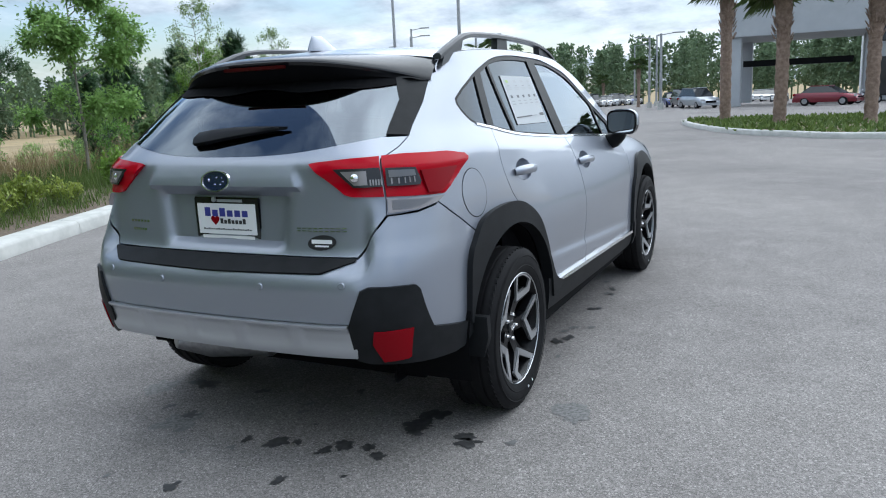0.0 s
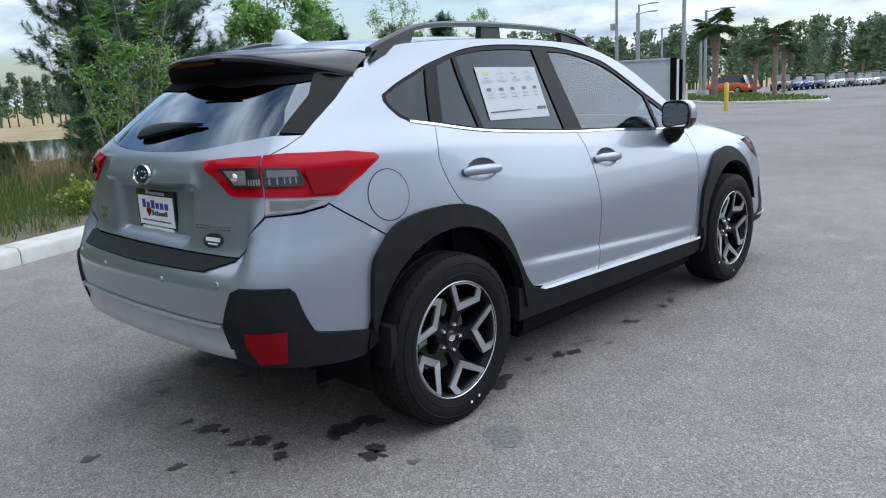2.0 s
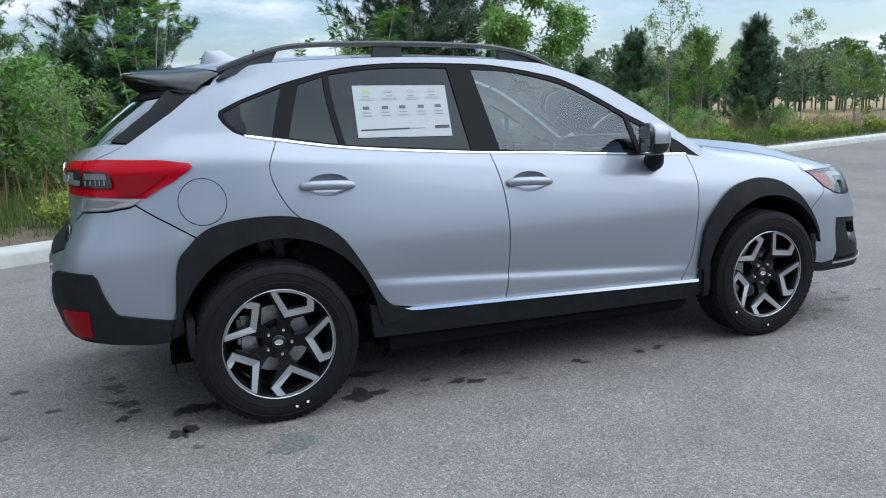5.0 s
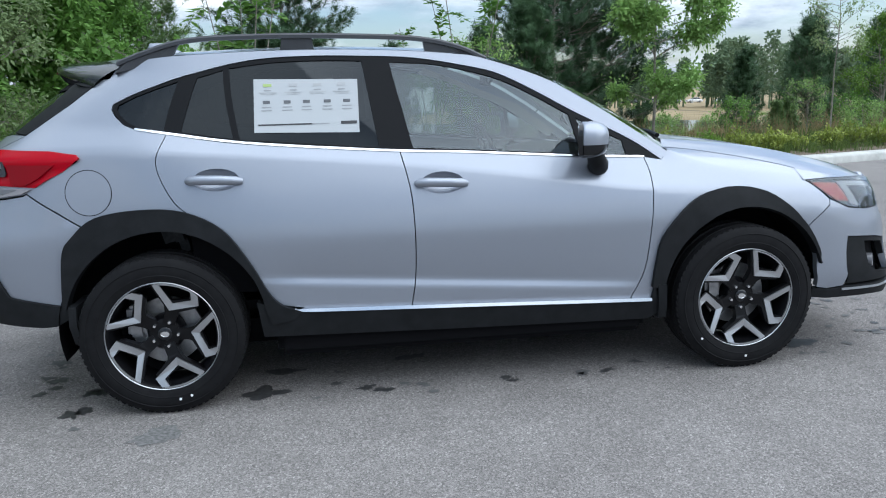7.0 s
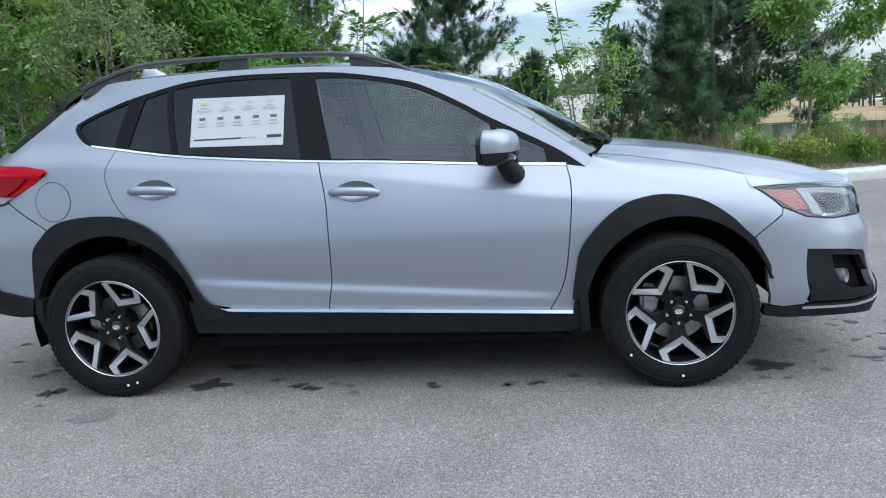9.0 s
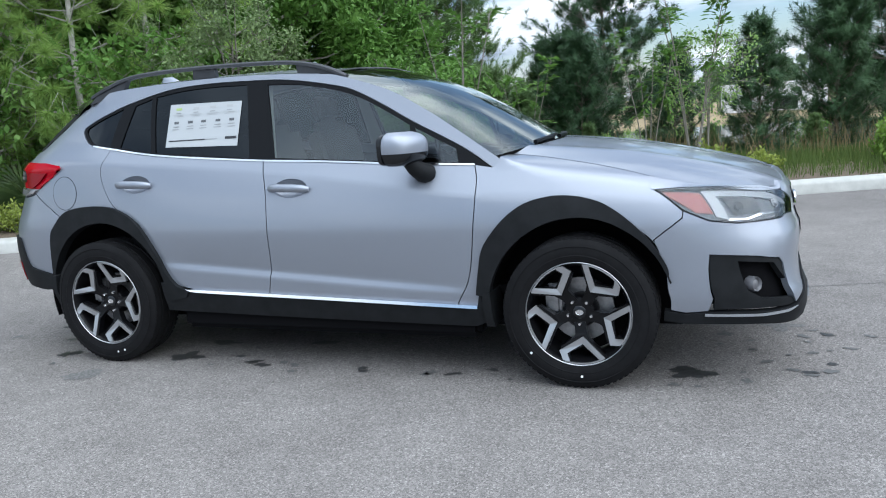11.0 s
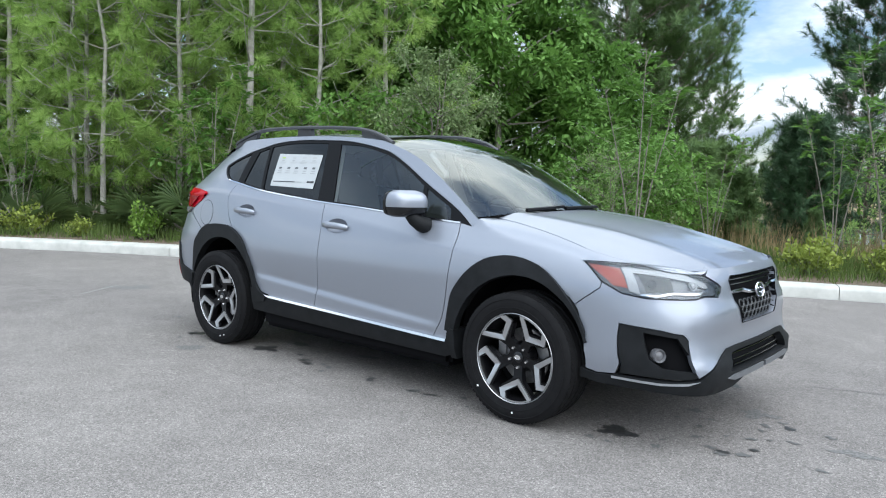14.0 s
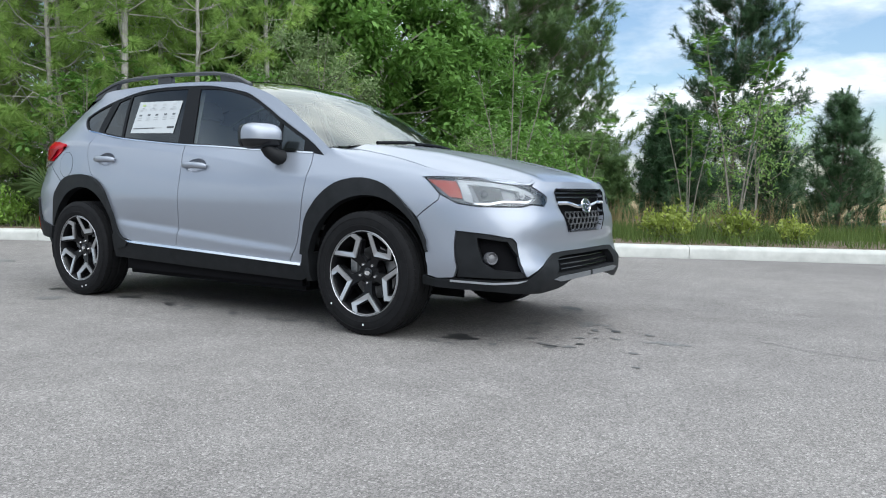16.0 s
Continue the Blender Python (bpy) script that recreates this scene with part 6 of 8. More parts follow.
tube(bm, ring, 0.015, 8, caps=False)
for a in (0, 2.0, 4.2):
    tube(bm, [m_w @ Vector((0, 0, -0.02)), m_w @ Vector((0.18 * math.cos(a), 0.18 * math.sin(a), 0))], [0.035, 0.014], 8)
part("steering_wheel", bm, DARK, car, "black steering wheel", smooth=50)
part("cabin_floor", boxbm(1.1, 0, 0.42, 2.6, 1.40, 0.04), DARK, car, "dark cabin carpet")
part("headliner", faced(loft([[q - Vector((0, 0, 0.03)) for q in across(x, z)] for x, z in cr(ROOF_EDGE[1:], 2)]), (0, 0, -1)), LINER, car, "pale grey headliner", smooth=40)
both("door_card", sheet([(0.15, 0.5), (2.15, 0.45), (2.17, 1.0), (1.35, 1.05), (0.39, 1.12), (0.1, 1.16)], off=-0.10, thick=0.0, res=0.12, gap=0), DARK, car, "dark door trim")
part("rear_shelf", boxbm(-0.25, 0, 0.98, 0.55, 1.10, 0.02), DARK, car, "black parcel shelf")
bm = bmesh.new()
box(bm, 1.60, 0, 1.405, 0.03, 0.22, 0.06, bevel=0.012)
tube(bm, [(1.60, 0, 1.42), (1.53, 0, 1.50)], 0.01, 6)
part("inside_mirror", bm, DARK, car, "black inside mirror")
both("pillar_lining", sheet([(1.34, 1.50), (1.60, 1.40), (1.93, 1.27), (2.2, 1.09), (2.15, 1.06), (1.85, 1.25), (1.5, 1.41), (1.3, 1.47)], off=-0.035, thick=0.0, res=0.08, gap=0), LINER, car, "pale pillar lining")
both("pillar_lining", sheet([(0.96, 1.49), (1.03, 1.49), (1.10, 1.10), (0.99, 1.11)], off=-0.05, thick=0.0, res=0.08, gap=0), LINER, car, "pale pillar lining")

# ------------------------------------------------------------ plants
rnd = random.Random(7)


def blade(bm, base, tip, width, side):
    """One thin leaf or needle."""
    s = side * width
    bm.faces.new((bm.verts.new(base - s), bm.verts.new(base + s), bm.verts.new(tip)))


def leaf(bm, c, d, up, length, width):
    """One folded leaf of two triangles."""
    side = d.cross(up)
    if side.length < 1e-4:
        side = d.orthogonal()
    side.normalize()
    m = c + d * length * 0.45
    droop = up.normalized() * (-0.12 * length)
    a, b, t = bm.verts.new(c), bm.verts.new(m + side * width * 0.5), bm.verts.new(c + d * length + droop)
    e = bm.verts.new(m - side * width * 0.5)
    bm.faces.new((a, b, t))
    bm.faces.new((a, t, e))


def rand_dir(r):
    z = r.uniform(-1, 1)
    a = r.uniform(0, 2 * math.pi)
    k = math.sqrt(1 - z * z)
    return Vector((k * math.cos(a), k * math.sin(a), z))


def tuft(bm, c, d, size, n, width, r):
    for _ in range(n):
        w = (d * r.uniform(0.1, 1.1) + rand_dir(r)).normalized()
        s = w.orthogonal().normalized()
        s.rotate(Matrix.Rotation(r.uniform(0, 6.28), 3, w))
        blade(bm, c, c + w * size * r.uniform(0.6, 1.1) + Vector((0, 0, -0.12 * size)), width, s)


def brush(bm, a, b, length, n, width, r):
    """A shoot set all round with needles, like a bottle brush."""
    d = (b - a).normalized()
    side = d.orthogonal().normalized()
    for _ in range(n):
        w = side.copy()
        w.rotate(Matrix.Rotation(r.uniform(0, 6.283), 3, d))
        t = r.random() ** 0.8
        o = a.lerp(b, t)
        tip = o + (w * r.uniform(0.6, 1.0) + d * r.uniform(0.45, 1.0)).normalized() * length * r.uniform(0.7, 1.1)
        blade(bm, o, tip, width, d.cross(w))


def stem_at(bend, t):
    f = t * (len(bend) - 1)
    i = min(int(f), len(bend) - 2)
    return bend[i].lerp(bend[i + 1], f - i)


def plume(bm, a, b, length, n, width, r):
    """A shoot with long soft needles that stand out all round it."""
    d = (b - a).normalized()
    side = d.orthogonal().normalized()
    for _ in range(n):
        w = side.copy()
        w.rotate(Matrix.Rotation(r.uniform(0, 6.283), 3, d))
        t = r.random() ** 0.7
        o = a.lerp(b, t)
        tip = o + (w * r.uniform(0.7, 1.0) + d * r.uniform(0.1, 0.9)).normalized() * length * r.uniform(0.65, 1.1) + Vector((0, 0, -0.10 * length))
        blade(bm, o, tip, width, d.cross(w))


def pine(seed, h, first, spread, needles, whorls=15, limbs=5, thick=None, rise=0.25, shoots=3, per=60, length=0.22, width=0.006, shoot=0.45, sway=0.02, wild=0.3, narrow=0.8, kind="brush", wood_mat=None, uneven=0.45):
    """A pine: trunk, whorls of uneven limbs that turn up at their ends, side twigs and needled shoots on them."""
    r = random.Random(seed)
    wood, green = bmesh.new(), bmesh.new()
    thick = thick or h * 0.006 + 0.015
    bend = [Vector((r.uniform(-sway, sway) * h * t, r.uniform(-sway, sway) * h * t, h * t - 0.2 * (1 - t))) for t in map(float, np.linspace(0, 1, 9))]
    tube(wood, bend, [thick * (1.12 - t) for t in np.linspace(0, 1, 9)], 8)
    for k in range(whorls):
        t = first + (0.97 - first) * (k + r.uniform(-0.35, 0.35) * (k > 0)) / (whorls - 1)
        o = stem_at(bend, min(t, 0.98))
        n = max(2, limbs - r.randrange(3) if limbs > 4 else limbs - (r.random() < 0.4))
        for i in range(n):
            a = 2 * math.pi * (i + r.uniform(-wild, wild)) / n + k * 1.1
            q = (1 - t) / (1 - first)
            L = spread * (0.20 + 0.80 * q ** narrow) * r.uniform(1.0 - uneven, 1.12) * (0.8 if q > 0.9 else 1)
            d = Vector((math.cos(a), math.sin(a), rise + 0.55 * (1 - q) + r.uniform(-0.22, 0.22))).normalized()
            mid = o + d * L * 0.55 + Vector((0, 0, -0.07 * L))
            end = o + d * L + Vector((0, 0, 0.10 * L))
            tk = thick * 0.25 * (1.1 - t) + 0.007
            tube(wood, [o, mid, end], [tk, tk * 0.6, 0.004], 4, caps=False)
            for j in range(shoots):
                u = 1.0 if j == 0 else r.uniform(0.3, 0.98)
                c = o.lerp(mid, u / 0.55) if u < 0.55 else mid.lerp(end, (u - 0.55) / 0.45)
                if kind == "pom":
                    e = c + (rand_dir(r) * 0.9 + d * 0.8).normalized() * shoot * r.uniform(0.3, 1.0)
                    tube(wood, [c, e], [0.006, 0.003], 4, caps=False)
                    tuft(green, e, (e - c).normalized(), length * r.uniform(0.75, 1.1), per, width, r)
                else:
                    out = d.cross(Vector((0, 0, 1))).normalized() * r.choice((-1, 1)) if j else d
                    tw = c + (out * r.uniform(0.5, 1.0) + d * 0.7 + Vector((0, 0, r.uniform(-0.1, 0.3)))).normalized() * (0.30 * L * r.uniform(0.4, 1.0) if j else 0.02)
                    if j:
                        tube(wood, [c, tw], [0.006, 0.003], 3, caps=False)
                    e = tw + (d * 0.5 + rand_dir(r) * 0.5 + Vector((0, 0, 0.6))).normalized() * shoot * r.uniform(0.5, 1.15)
                    plume(green, tw, e, length * r.uniform(0.8, 1.1), per, width, r)
    plume(green, stem_at(bend, 0.92), bend[-1] + Vector((0, 0, 0.3)), length, per * 2, width, r)
    return mesh_of("trunk", wood, wood_mat or BARK, 40), mesh_of("crown", green, needles)


def young_pine(seed, h, needles=None):
    """A young pine, branched to the ground, with upright shoots like candles over its soft needles."""
    r = random.Random(seed)
    trunk, crown = pine(seed, h * 0.9, 0.03, h * 0.31, needles or NEEDLE_DARK, 16, 8, 0.04, 0.45, 7, 46, 0.19, 0.0065, 0.30, 0.01, narrow=0.8)
    bm = bmesh.new()
    bm.from_mesh(crown)
    for k in range(34):
        t = 1.0 - 0.75 * r.random() ** 1.3 if k else 1.0
        a, q = r.uniform(0, 6.283), h * 0.30 * (1.02 - t) * r.uniform(0.4, 1.0)
        o = Vector((math.cos(a) * q, math.sin(a) * q, h * (0.20 + 0.66 * t)))
        up = Vector((math.cos(a) * 0.10, math.sin(a) * 0.10, 1.0)) * (h * r.uniform(0.10, 0.20) * (0.6 + 0.5 * t))
        brush(bm, o, o + up, 0.085, int(90 + 60 * t), 0.008, r)
    bm.to_mesh(crown)
    bm.free()
    return trunk, crown


def broadleaf(seed, h, spread, leaves, size=0.12, count=5200, low=0.12, wood_mat=None, slim=0.5, stems=1, girth=0.016):
    """A leafy tree: stems, forking limbs, and single leaves in clumps on the twigs."""
    r = random.Random(seed)
    wood, green = bmesh.new(), bmesh.new()
    tips = []
    for s in range(stems):
        lean = Vector((r.uniform(-0.25, 0.25), r.uniform(-0.25, 0.25), 0)) * (h * 0.35 if stems > 1 else h * 0.06)
        axis = [Vector((0, 0, -0.2)) + lean * (t * t) + Vector((0, 0, (h * 0.97 + 0.2) * t)) + rand_dir(r) * (0.012 * h * t) for t in map(float, np.linspace(0, 1, 8))]
        tk = (girth * h + 0.008) / stems ** 0.6
        tube(wood, axis, [tk * (1.08 - t) for t in np.linspace(0, 1, 8)], 8)
        for k in range(int(26 / stems) + 4):
            t = low + (0.96 - low) * r.random()
            f = t * 7
            o = axis[min(int(f), 6)].lerp(axis[min(int(f) + 1, 7)], f - int(f))
            a = r.uniform(0, 2 * math.pi)
            prof_t = math.sin(math.pi * min(1, (t - low) / (1 - low) * 0.8 + 0.2)) ** slim
            L = spread * prof_t * r.uniform(0.55, 1.05)
            e = o + Vector((math.cos(a), math.sin(a), r.uniform(0.1, 0.75))) * L
            m = o.lerp(e, 0.5) + rand_dir(r) * 0.08 * L
            tube(wood, [o, m, e], [tk * 0.32, tk * 0.2, 0.004], 4, caps=False)
            for q in range(4):
                c = m.lerp(e, r.uniform(0.1, 1)) + rand_dir(r) * 0.22 * L
                tube(wood, [m.lerp(e, 0.4), c], [0.006, 0.002], 3, caps=False)
                tips += [c, (c + e) / 2 + rand_dir(r) * 0.1 * L]
    for _ in range(count):
        c = r.choice(tips)
        g = rand_dir(r)
        p = c + g * (abs(r.gauss(0, 0.5)) * spread * 0.19)
        d = (g + rand_dir(r) * 0.8 + Vector((0, 0, -0.15))).normalized()
        leaf(green, p, d, (Vector((0, 0, 1)) + rand_dir(r) * 0.6).normalized(), size * r.uniform(0.6, 1.2), size * r.uniform(0.35, 0.6))
    return mesh_of("trunk", wood, wood_mat or BARK_GREY, 40), mesh_of("crown", green, leaves)


def sapling(seed, h, leaves):
    """Thin bare stems with feathered leaves at their tops."""
    r = random.Random(seed)
    wood, green = bmesh.new(), bmesh.new()
    for s in range(4):
        a = r.uniform(0, 6.28)
        hh = h * r.uniform(0.75, 1.0)
        top = Vector((math.cos(a) * 0.22 * hh, math.sin(a) * 0.22 * hh, hh))
        axis = [Vector((0, 0, -0.1)), top * 0.4 + Vector((0, 0, 0.06 * hh)), top]
        tube(wood, axis, [0.013, 0.009, 0.004], 6)
        for k in range(8):
            o = axis[1].lerp(axis[2], r.uniform(0.55, 1.0) if k > 2 else r.uniform(0.0, 0.6))
            d = (rand_dir(r) + Vector((0, 0, 0.35))).normalized()
            L = r.uniform(0.2, 0.38)
            tube(wood, [o, o + d * L], [0.003, 0.002], 4, caps=False)
            side = d.cross(Vector((0, 0, 1))).normalized()
            for j in range(9):
                c = o + d * L * (0.2 + 0.8 * j / 8) + Vector((0, 0, -0.10 * (j / 8) ** 2))
                for sg in (-1, 1):
                    leaf(green, c, (side * sg + d * 0.5 + rand_dir(r) * 0.35).normalized(), (Vector((0, 0, 1)) + rand_dir(r) * 0.4).normalized(), 0.14 * r.uniform(0.7, 1.1), 0.058)
    return mesh_of("stem", wood, BARK_GREY, 40), mesh_of("leaves", green, leaves)


def shrub(seed, h, w, leaves, count=1500, size=0.07):
    """A low dense shrub with upright shoots."""
    r = random.Random(seed)
    wood, green = bmesh.new(), bmesh.new()
    for k in range(26):
        a = r.uniform(0, 6.28)
        q = math.sqrt(r.random())
        e = Vector((math.cos(a) * w * 0.5 * q, math.sin(a) * w * 0.5 * q, h * (1.05 - 0.5 * q * q) * r.uniform(0.7, 1.1)))
        tube(wood, [Vector((0, 0, -0.05)), Vector((e.x * 0.6, e.y * 0.6, e.z * 0.4)), e], [0.012, 0.008, 0.003], 5, caps=False)
        for j in range(count // 26):
            t = r.uniform(0.25, 1.0)
            c = Vector((e.x * (0.3 + 0.7 * t), e.y * (0.3 + 0.7 * t), e.z * t)) + rand_dir(r) * 0.07
            leaf(green, c, (rand_dir(r) + Vector((0, 0, 0.5))).normalized(), rand_dir(r), size * r.uniform(0.6, 1.2), size * 0.5)
    return mesh_of("stem", wood, BARK_GREY), mesh_of("leaves", green, leaves)


def palmetto(seed, size=0.9, leaves=None, fans=11, stem=0.6):
    """Fan leaves on bare stalks."""
    r = random.Random(seed)
    green = bmesh.new()
    wood = bmesh.new()
    for k in range(fans):
        a = 6.28 * k / fans + r.uniform(-0.3, 0.3)
        d = Vector((math.cos(a), math.sin(a), r.uniform(0.3, 1.4))).normalized()
        c = d * stem * r.uniform(0.7, 1.1)
        tube(wood, [Vector((0, 0, -0.05)), c], [0.012, 0.008], 5, caps=False)
        side = d.cross(Vector((0, 0, 1))).normalized()
        for j in range(17):
            b = radians(-105 + 210 * j / 16)
            w = (d * math.cos(b) + side * math.sin(b)).normalized()
            tip = c + w * size * 0.55 * r.uniform(0.85, 1.0) + Vector((0, 0, -0.10 * size * abs(math.sin(b))))
            s2 = w.cross(d.cross(side)).normalized()
            m = c + w * size * 0.3
            v = [green.verts.new(q) for q in (c, m + s2 * 0.02, tip, m - s2 * 0.02)]
            green.faces.new((v[0], v[1], v[2]))
            green.faces.new((v[0], v[2], v[3]))
    return mesh_of("stalks", wood, BARK_GREY), mesh_of("fan_leaves", green, leaves or PALM_LEAF)


def plant(kind, meshes, label, category, group=""):
    """A first plant of a kind, far under nothing: its copies stand in the place."""
    ob = thing(kind, label, category, group)
    for me in meshes:
        part(me.name.split(".")[0], me, None, ob)
    return ob


stock = {}


def put(key, x, y, turn=None, size=1.0, z=None):
    """Stands a plant; the first of a kind is the plant itself, the rest are copies."""
    m = pose(x, y, verge_z(x, y) if z is None else z, 0, 0, rnd.uniform(0, 360) if turn is None else turn) @ Matrix.Diagonal((size, size, size * rnd.uniform(0.94, 1.06), 1))
    ob, used = stock[key]
    if used:
        c = copy_thing(ob, Matrix())
        c.matrix_basis = m
        return c
    ob.matrix_basis = m
    stock[key] = (ob, True)
    return ob


def stocked(key, *a):
    stock[key] = (plant(*a), False)


stocked("tall_a", "pine_tree", pine(11, 12.5, 0.30, 2.2, NEEDLE, 14, 5, shoots=5, per=34, length=0.34, width=0.010, shoot=0.45), "tall slash pine with tufted green needles", "tree", "pines of the wood")
stocked("tall_b", "pine_tree", pine(12, 8.5, 0.14, 1.9, NEEDLE_LIGHT, 15, 4, 0.075, 0.18, 4, 120, 0.31, 0.007, 0.6, 0.012, 0.5, 0.5, "pom", BARK_PALE), "slender grey-trunked pine with light green needle pompoms", "tree", "pines of the wood")
stocked("tall_e", "pine_tree", pine(15, 7.0, 0.22, 1.4, NEEDLE_LIGHT, 12, 4, 0.05, 0.25, 4, 120, 0.28, 0.007, 0.55, 0.02, 0.5, 0.5, "pom", BARK_PALE), "thin young pine with light green needle pompoms", "tree", "pines of the wood")
stocked("tall_c", "pine_tree", pine(13, 10.5, 0.03, 2.9, NEEDLE, 26, 8, None, 0.30, 16, 56, 0.25, 0.0095, 0.42, 0.01, narrow=0.6, uneven=0.35), "dense green pine branched to the ground", "tree", "pines of the wood")
stocked("tall_d", "pine_tree", pine(14, 10.0, 0.10, 2.7, NEEDLE_DARK, 22, 7, None, 0.22, 17, 56, 0.28, 0.010, 0.44, 0.02, 0.45, 0.36, uneven=0.5), "dark pine with heavy upturned limbs", "tree", "pines of the wood")
stocked("young_a", "young_pine", young_pine(21, 3.1), "young dark green pine with upright candles", "tree", "young pines")
stocked("young_b", "young_pine", young_pine(22, 2.5, NEEDLE), "young green pine with upright candles", "tree", "young pines")
stocked("leafy_a", "broadleaf_tree", broadleaf(31, 6.4, 2.5, LEAF, 0.18, 24000, 0.03), "fresh green broadleaf tree in full leaf", "tree", "broadleaf trees")
stocked("leafy_b", "broadleaf_tree", broadleaf(32, 7.6, 2.4, LEAF_LIGHT, 0.22, 8500, 0.06), "tall green broadleaf tree", "tree", "broadleaf trees")
stocked("grey_a", "broadleaf_tree", broadleaf(33, 3.6, 1.25, LEAF_GREY, 0.075, 9000, 0.05, slim=0.6, stems=3), "grey-green fine-leaved bushy tree", "tree", "broadleaf trees")
stocked("lime_a", "broadleaf_tree", broadleaf(34, 3.4, 1.15, LEAF_LIME, 0.085, 7500, 0.12, slim=0.6, stems=2), "bushy bright green young tree", "tree", "planted young trees")
stocked("lime_b", "broadleaf_tree", broadleaf(39, 4.3, 1.3, LEAF_LIGHT, 0.10, 17000, 0.20, slim=0.35, girth=0.006), "light green feathery tree on a thin trunk", "tree", "planted young trees")
stocked("slender", "broadleaf_tree", broadleaf(38, 5.4, 1.15, LEAF_GREY, 0.09, 2600, 0.45, slim=0.8, girth=0.004), "slender tree with an airy light crown", "tree", "saplings")
stocked("light_a", "broadleaf_tree", broadleaf(35, 2.6, 1.0, LEAF_LIGHT, 0.08, 1700, 0.35, slim=0.6, stems=5, girth=0.007), "light airy many-stemmed sapling", "tree", "saplings")
stocked("sap_a", "sapling", sapling(41, 2.7, LEAF), "thin sapling with feathered leaves", "sapling", "saplings")
stocked("under_a", "understorey_shrub", broadleaf(36, 2.2, 1.2, LEAF, 0.13, 2100, 0.0, slim=0.4, stems=3, girth=0.009), "leafy green undergrowth shrub", "shrub", "undergrowth")
stocked("under_b", "understorey_shrub", broadleaf(37, 1.6, 1.1, LEAF_LIGHT, 0.11, 1900, 0.0, slim=0.4, stems=4, girth=0.009), "low grey-green undergrowth shrub", "shrub", "undergrowth")
stocked("bush_a", "kerb_bush", shrub(51, 0.60, 1.05, LEAF_BUSH, 1100, 0.10), "low yellow-green bush behind the kerb", "bush", "kerb bushes")
stocked("bush_b", "kerb_bush", shrub(52, 0.68, 0.80, LEAF_LIME, 1400, 0.10), "low bright green bush behind the kerb", "bush", "kerb bushes")
stocked("palmetto", "palmetto", palmetto(61), "saw palmetto with green fan leaves", "palmetto", "palmettos")

# single trees that stand out
for key, x, y, s in (
    ("leafy_a", -5.4, 10.0, 1.0), ("grey_a", -3.4, 5.6, 1.0), ("tall_c", -5.4, 16.0, 1.0), ("tall_c", -5.0, 19.0, 0.95), ("leafy_a", -7.9, 9.2, 1.05), ("leafy_b", -9.5, 12.0, 1.0), ("leafy_a", -4.6, 12.6, 0.8), ("leafy_a", -6.6, 11.8, 1.05), ("leafy_a", -9.6, 7.6, 0.9), ("under_a", -3.6, 13.5, 1.1), ("young_b", -2.8, 15.4, 1.2), ("young_b", -3.3, 18.0, 1.3),
    ("tall_d", -0.5, 23.6, 1.0), ("young_a", -1.6, 19.0, 1.2), ("young_a", -0.5, 16.2, 1.15), ("young_a", 0.0, 15.4, 1.1), ("young_b", -1.0, 13.4, 0.8),
    ("tall_d", 8.5, 18.4, 0.95), ("lime_b", 7.2, 10.5, 1.0), ("young_a", 5.6, 14.2, 1.15), ("young_a", 3.95, 11.2, 0.85), ("young_a", 2.3, 14.2, 0.85),
    ("light_a", 3.1, 8.1, 0.8), ("sap_a", 2.9, 7.6, 1.12), ("sap_a", -0.3, 6.6, 1.2), ("sap_a", 0.4, 7.8, 0.8), ("sap_a", 2.3, 7.3, 0.8), ("light_a", -1.3, 7.8, 0.7), ("slender", 12.4, 12.4, 0.74), ("lime_a", 16.5, 16.0, 1.0),
    ("young_a", 17.5, 21.0, 1.35), ("young_a", 19.5, 20.0, 1.25), ("young_a", 22.0, 19.5, 1.4), ("slender", 24.5, 19.5, 0.85), ("slender", 27.5, 20.5, 0.6), ("lime_a", 31.0, 22.5, 1.1),
    ("young_a", 12.8, 17.0, 0.8), ("light_a", 12.6, 13.6, 0.6), ("tall_d", 6.9, 16.4, 0.8),
    ("tall_b", -7.0, 4.5, 1.0), ("tall_b", -5.9, 5.2, 0.8), ("tall_b", -10.0, 2.9, 0.8), ("tall_b", -13.0, 2.0, 0.9), ("tall_b", -9.2, 4.6, 0.95), ("tall_e", -9.0, 2.7, 1.0), ("tall_e", -9.7, 2.5, 0.9), ("tall_b", -8.4, 3.9, 0.85), ("tall_b", -12.0, 2.3, 0.95), ("tall_b", -10.5, 3.9, 1.0), ("tall_e", -13.2, 0.8, 1.0), ("tall_b", -11.5, 5.0, 1.1),
    ("tall_b", -8.2, 6.2, 1.0), ("tall_b", -6.2, 7.2, 0.95), ("tall_b", -14.5, 2.4, 1.1), ("tall_e", -15.6, 0.2, 1.0), ("tall_b", -17.0, 0.6, 1.0), ("tall_b", -19.0, -1.4, 1.0), ("tall_e", -18.0, 1.5, 1.1), ("tall_b", -21.0, -2.0, 1.1), ("tall_b", -23.0, -3.0, 1.0),
    ("leafy_b", -12.0, 8.5, 1.0), ("leafy_b", -14.5, 10.0, 1.05), ("leafy_b", -17.0, 12.0, 1.1), ("leafy_b", -11.0, 10.8, 1.0), ("leafy_b", -9.4, 8.4, 0.9), ("tall_a", -13.0, 9.6, 0.95), ("leafy_b", -20.0, 9.0, 1.1), ("sap_a", -6.4, 3.3, 1.1), ("sap_a", -9.6, 1.5, 0.8), ("sap_a", -10.3, 1.0, 0.75), ("sap_a", -11.0, 0.7, 0.8),
):
    put(key, x, y, size=s)
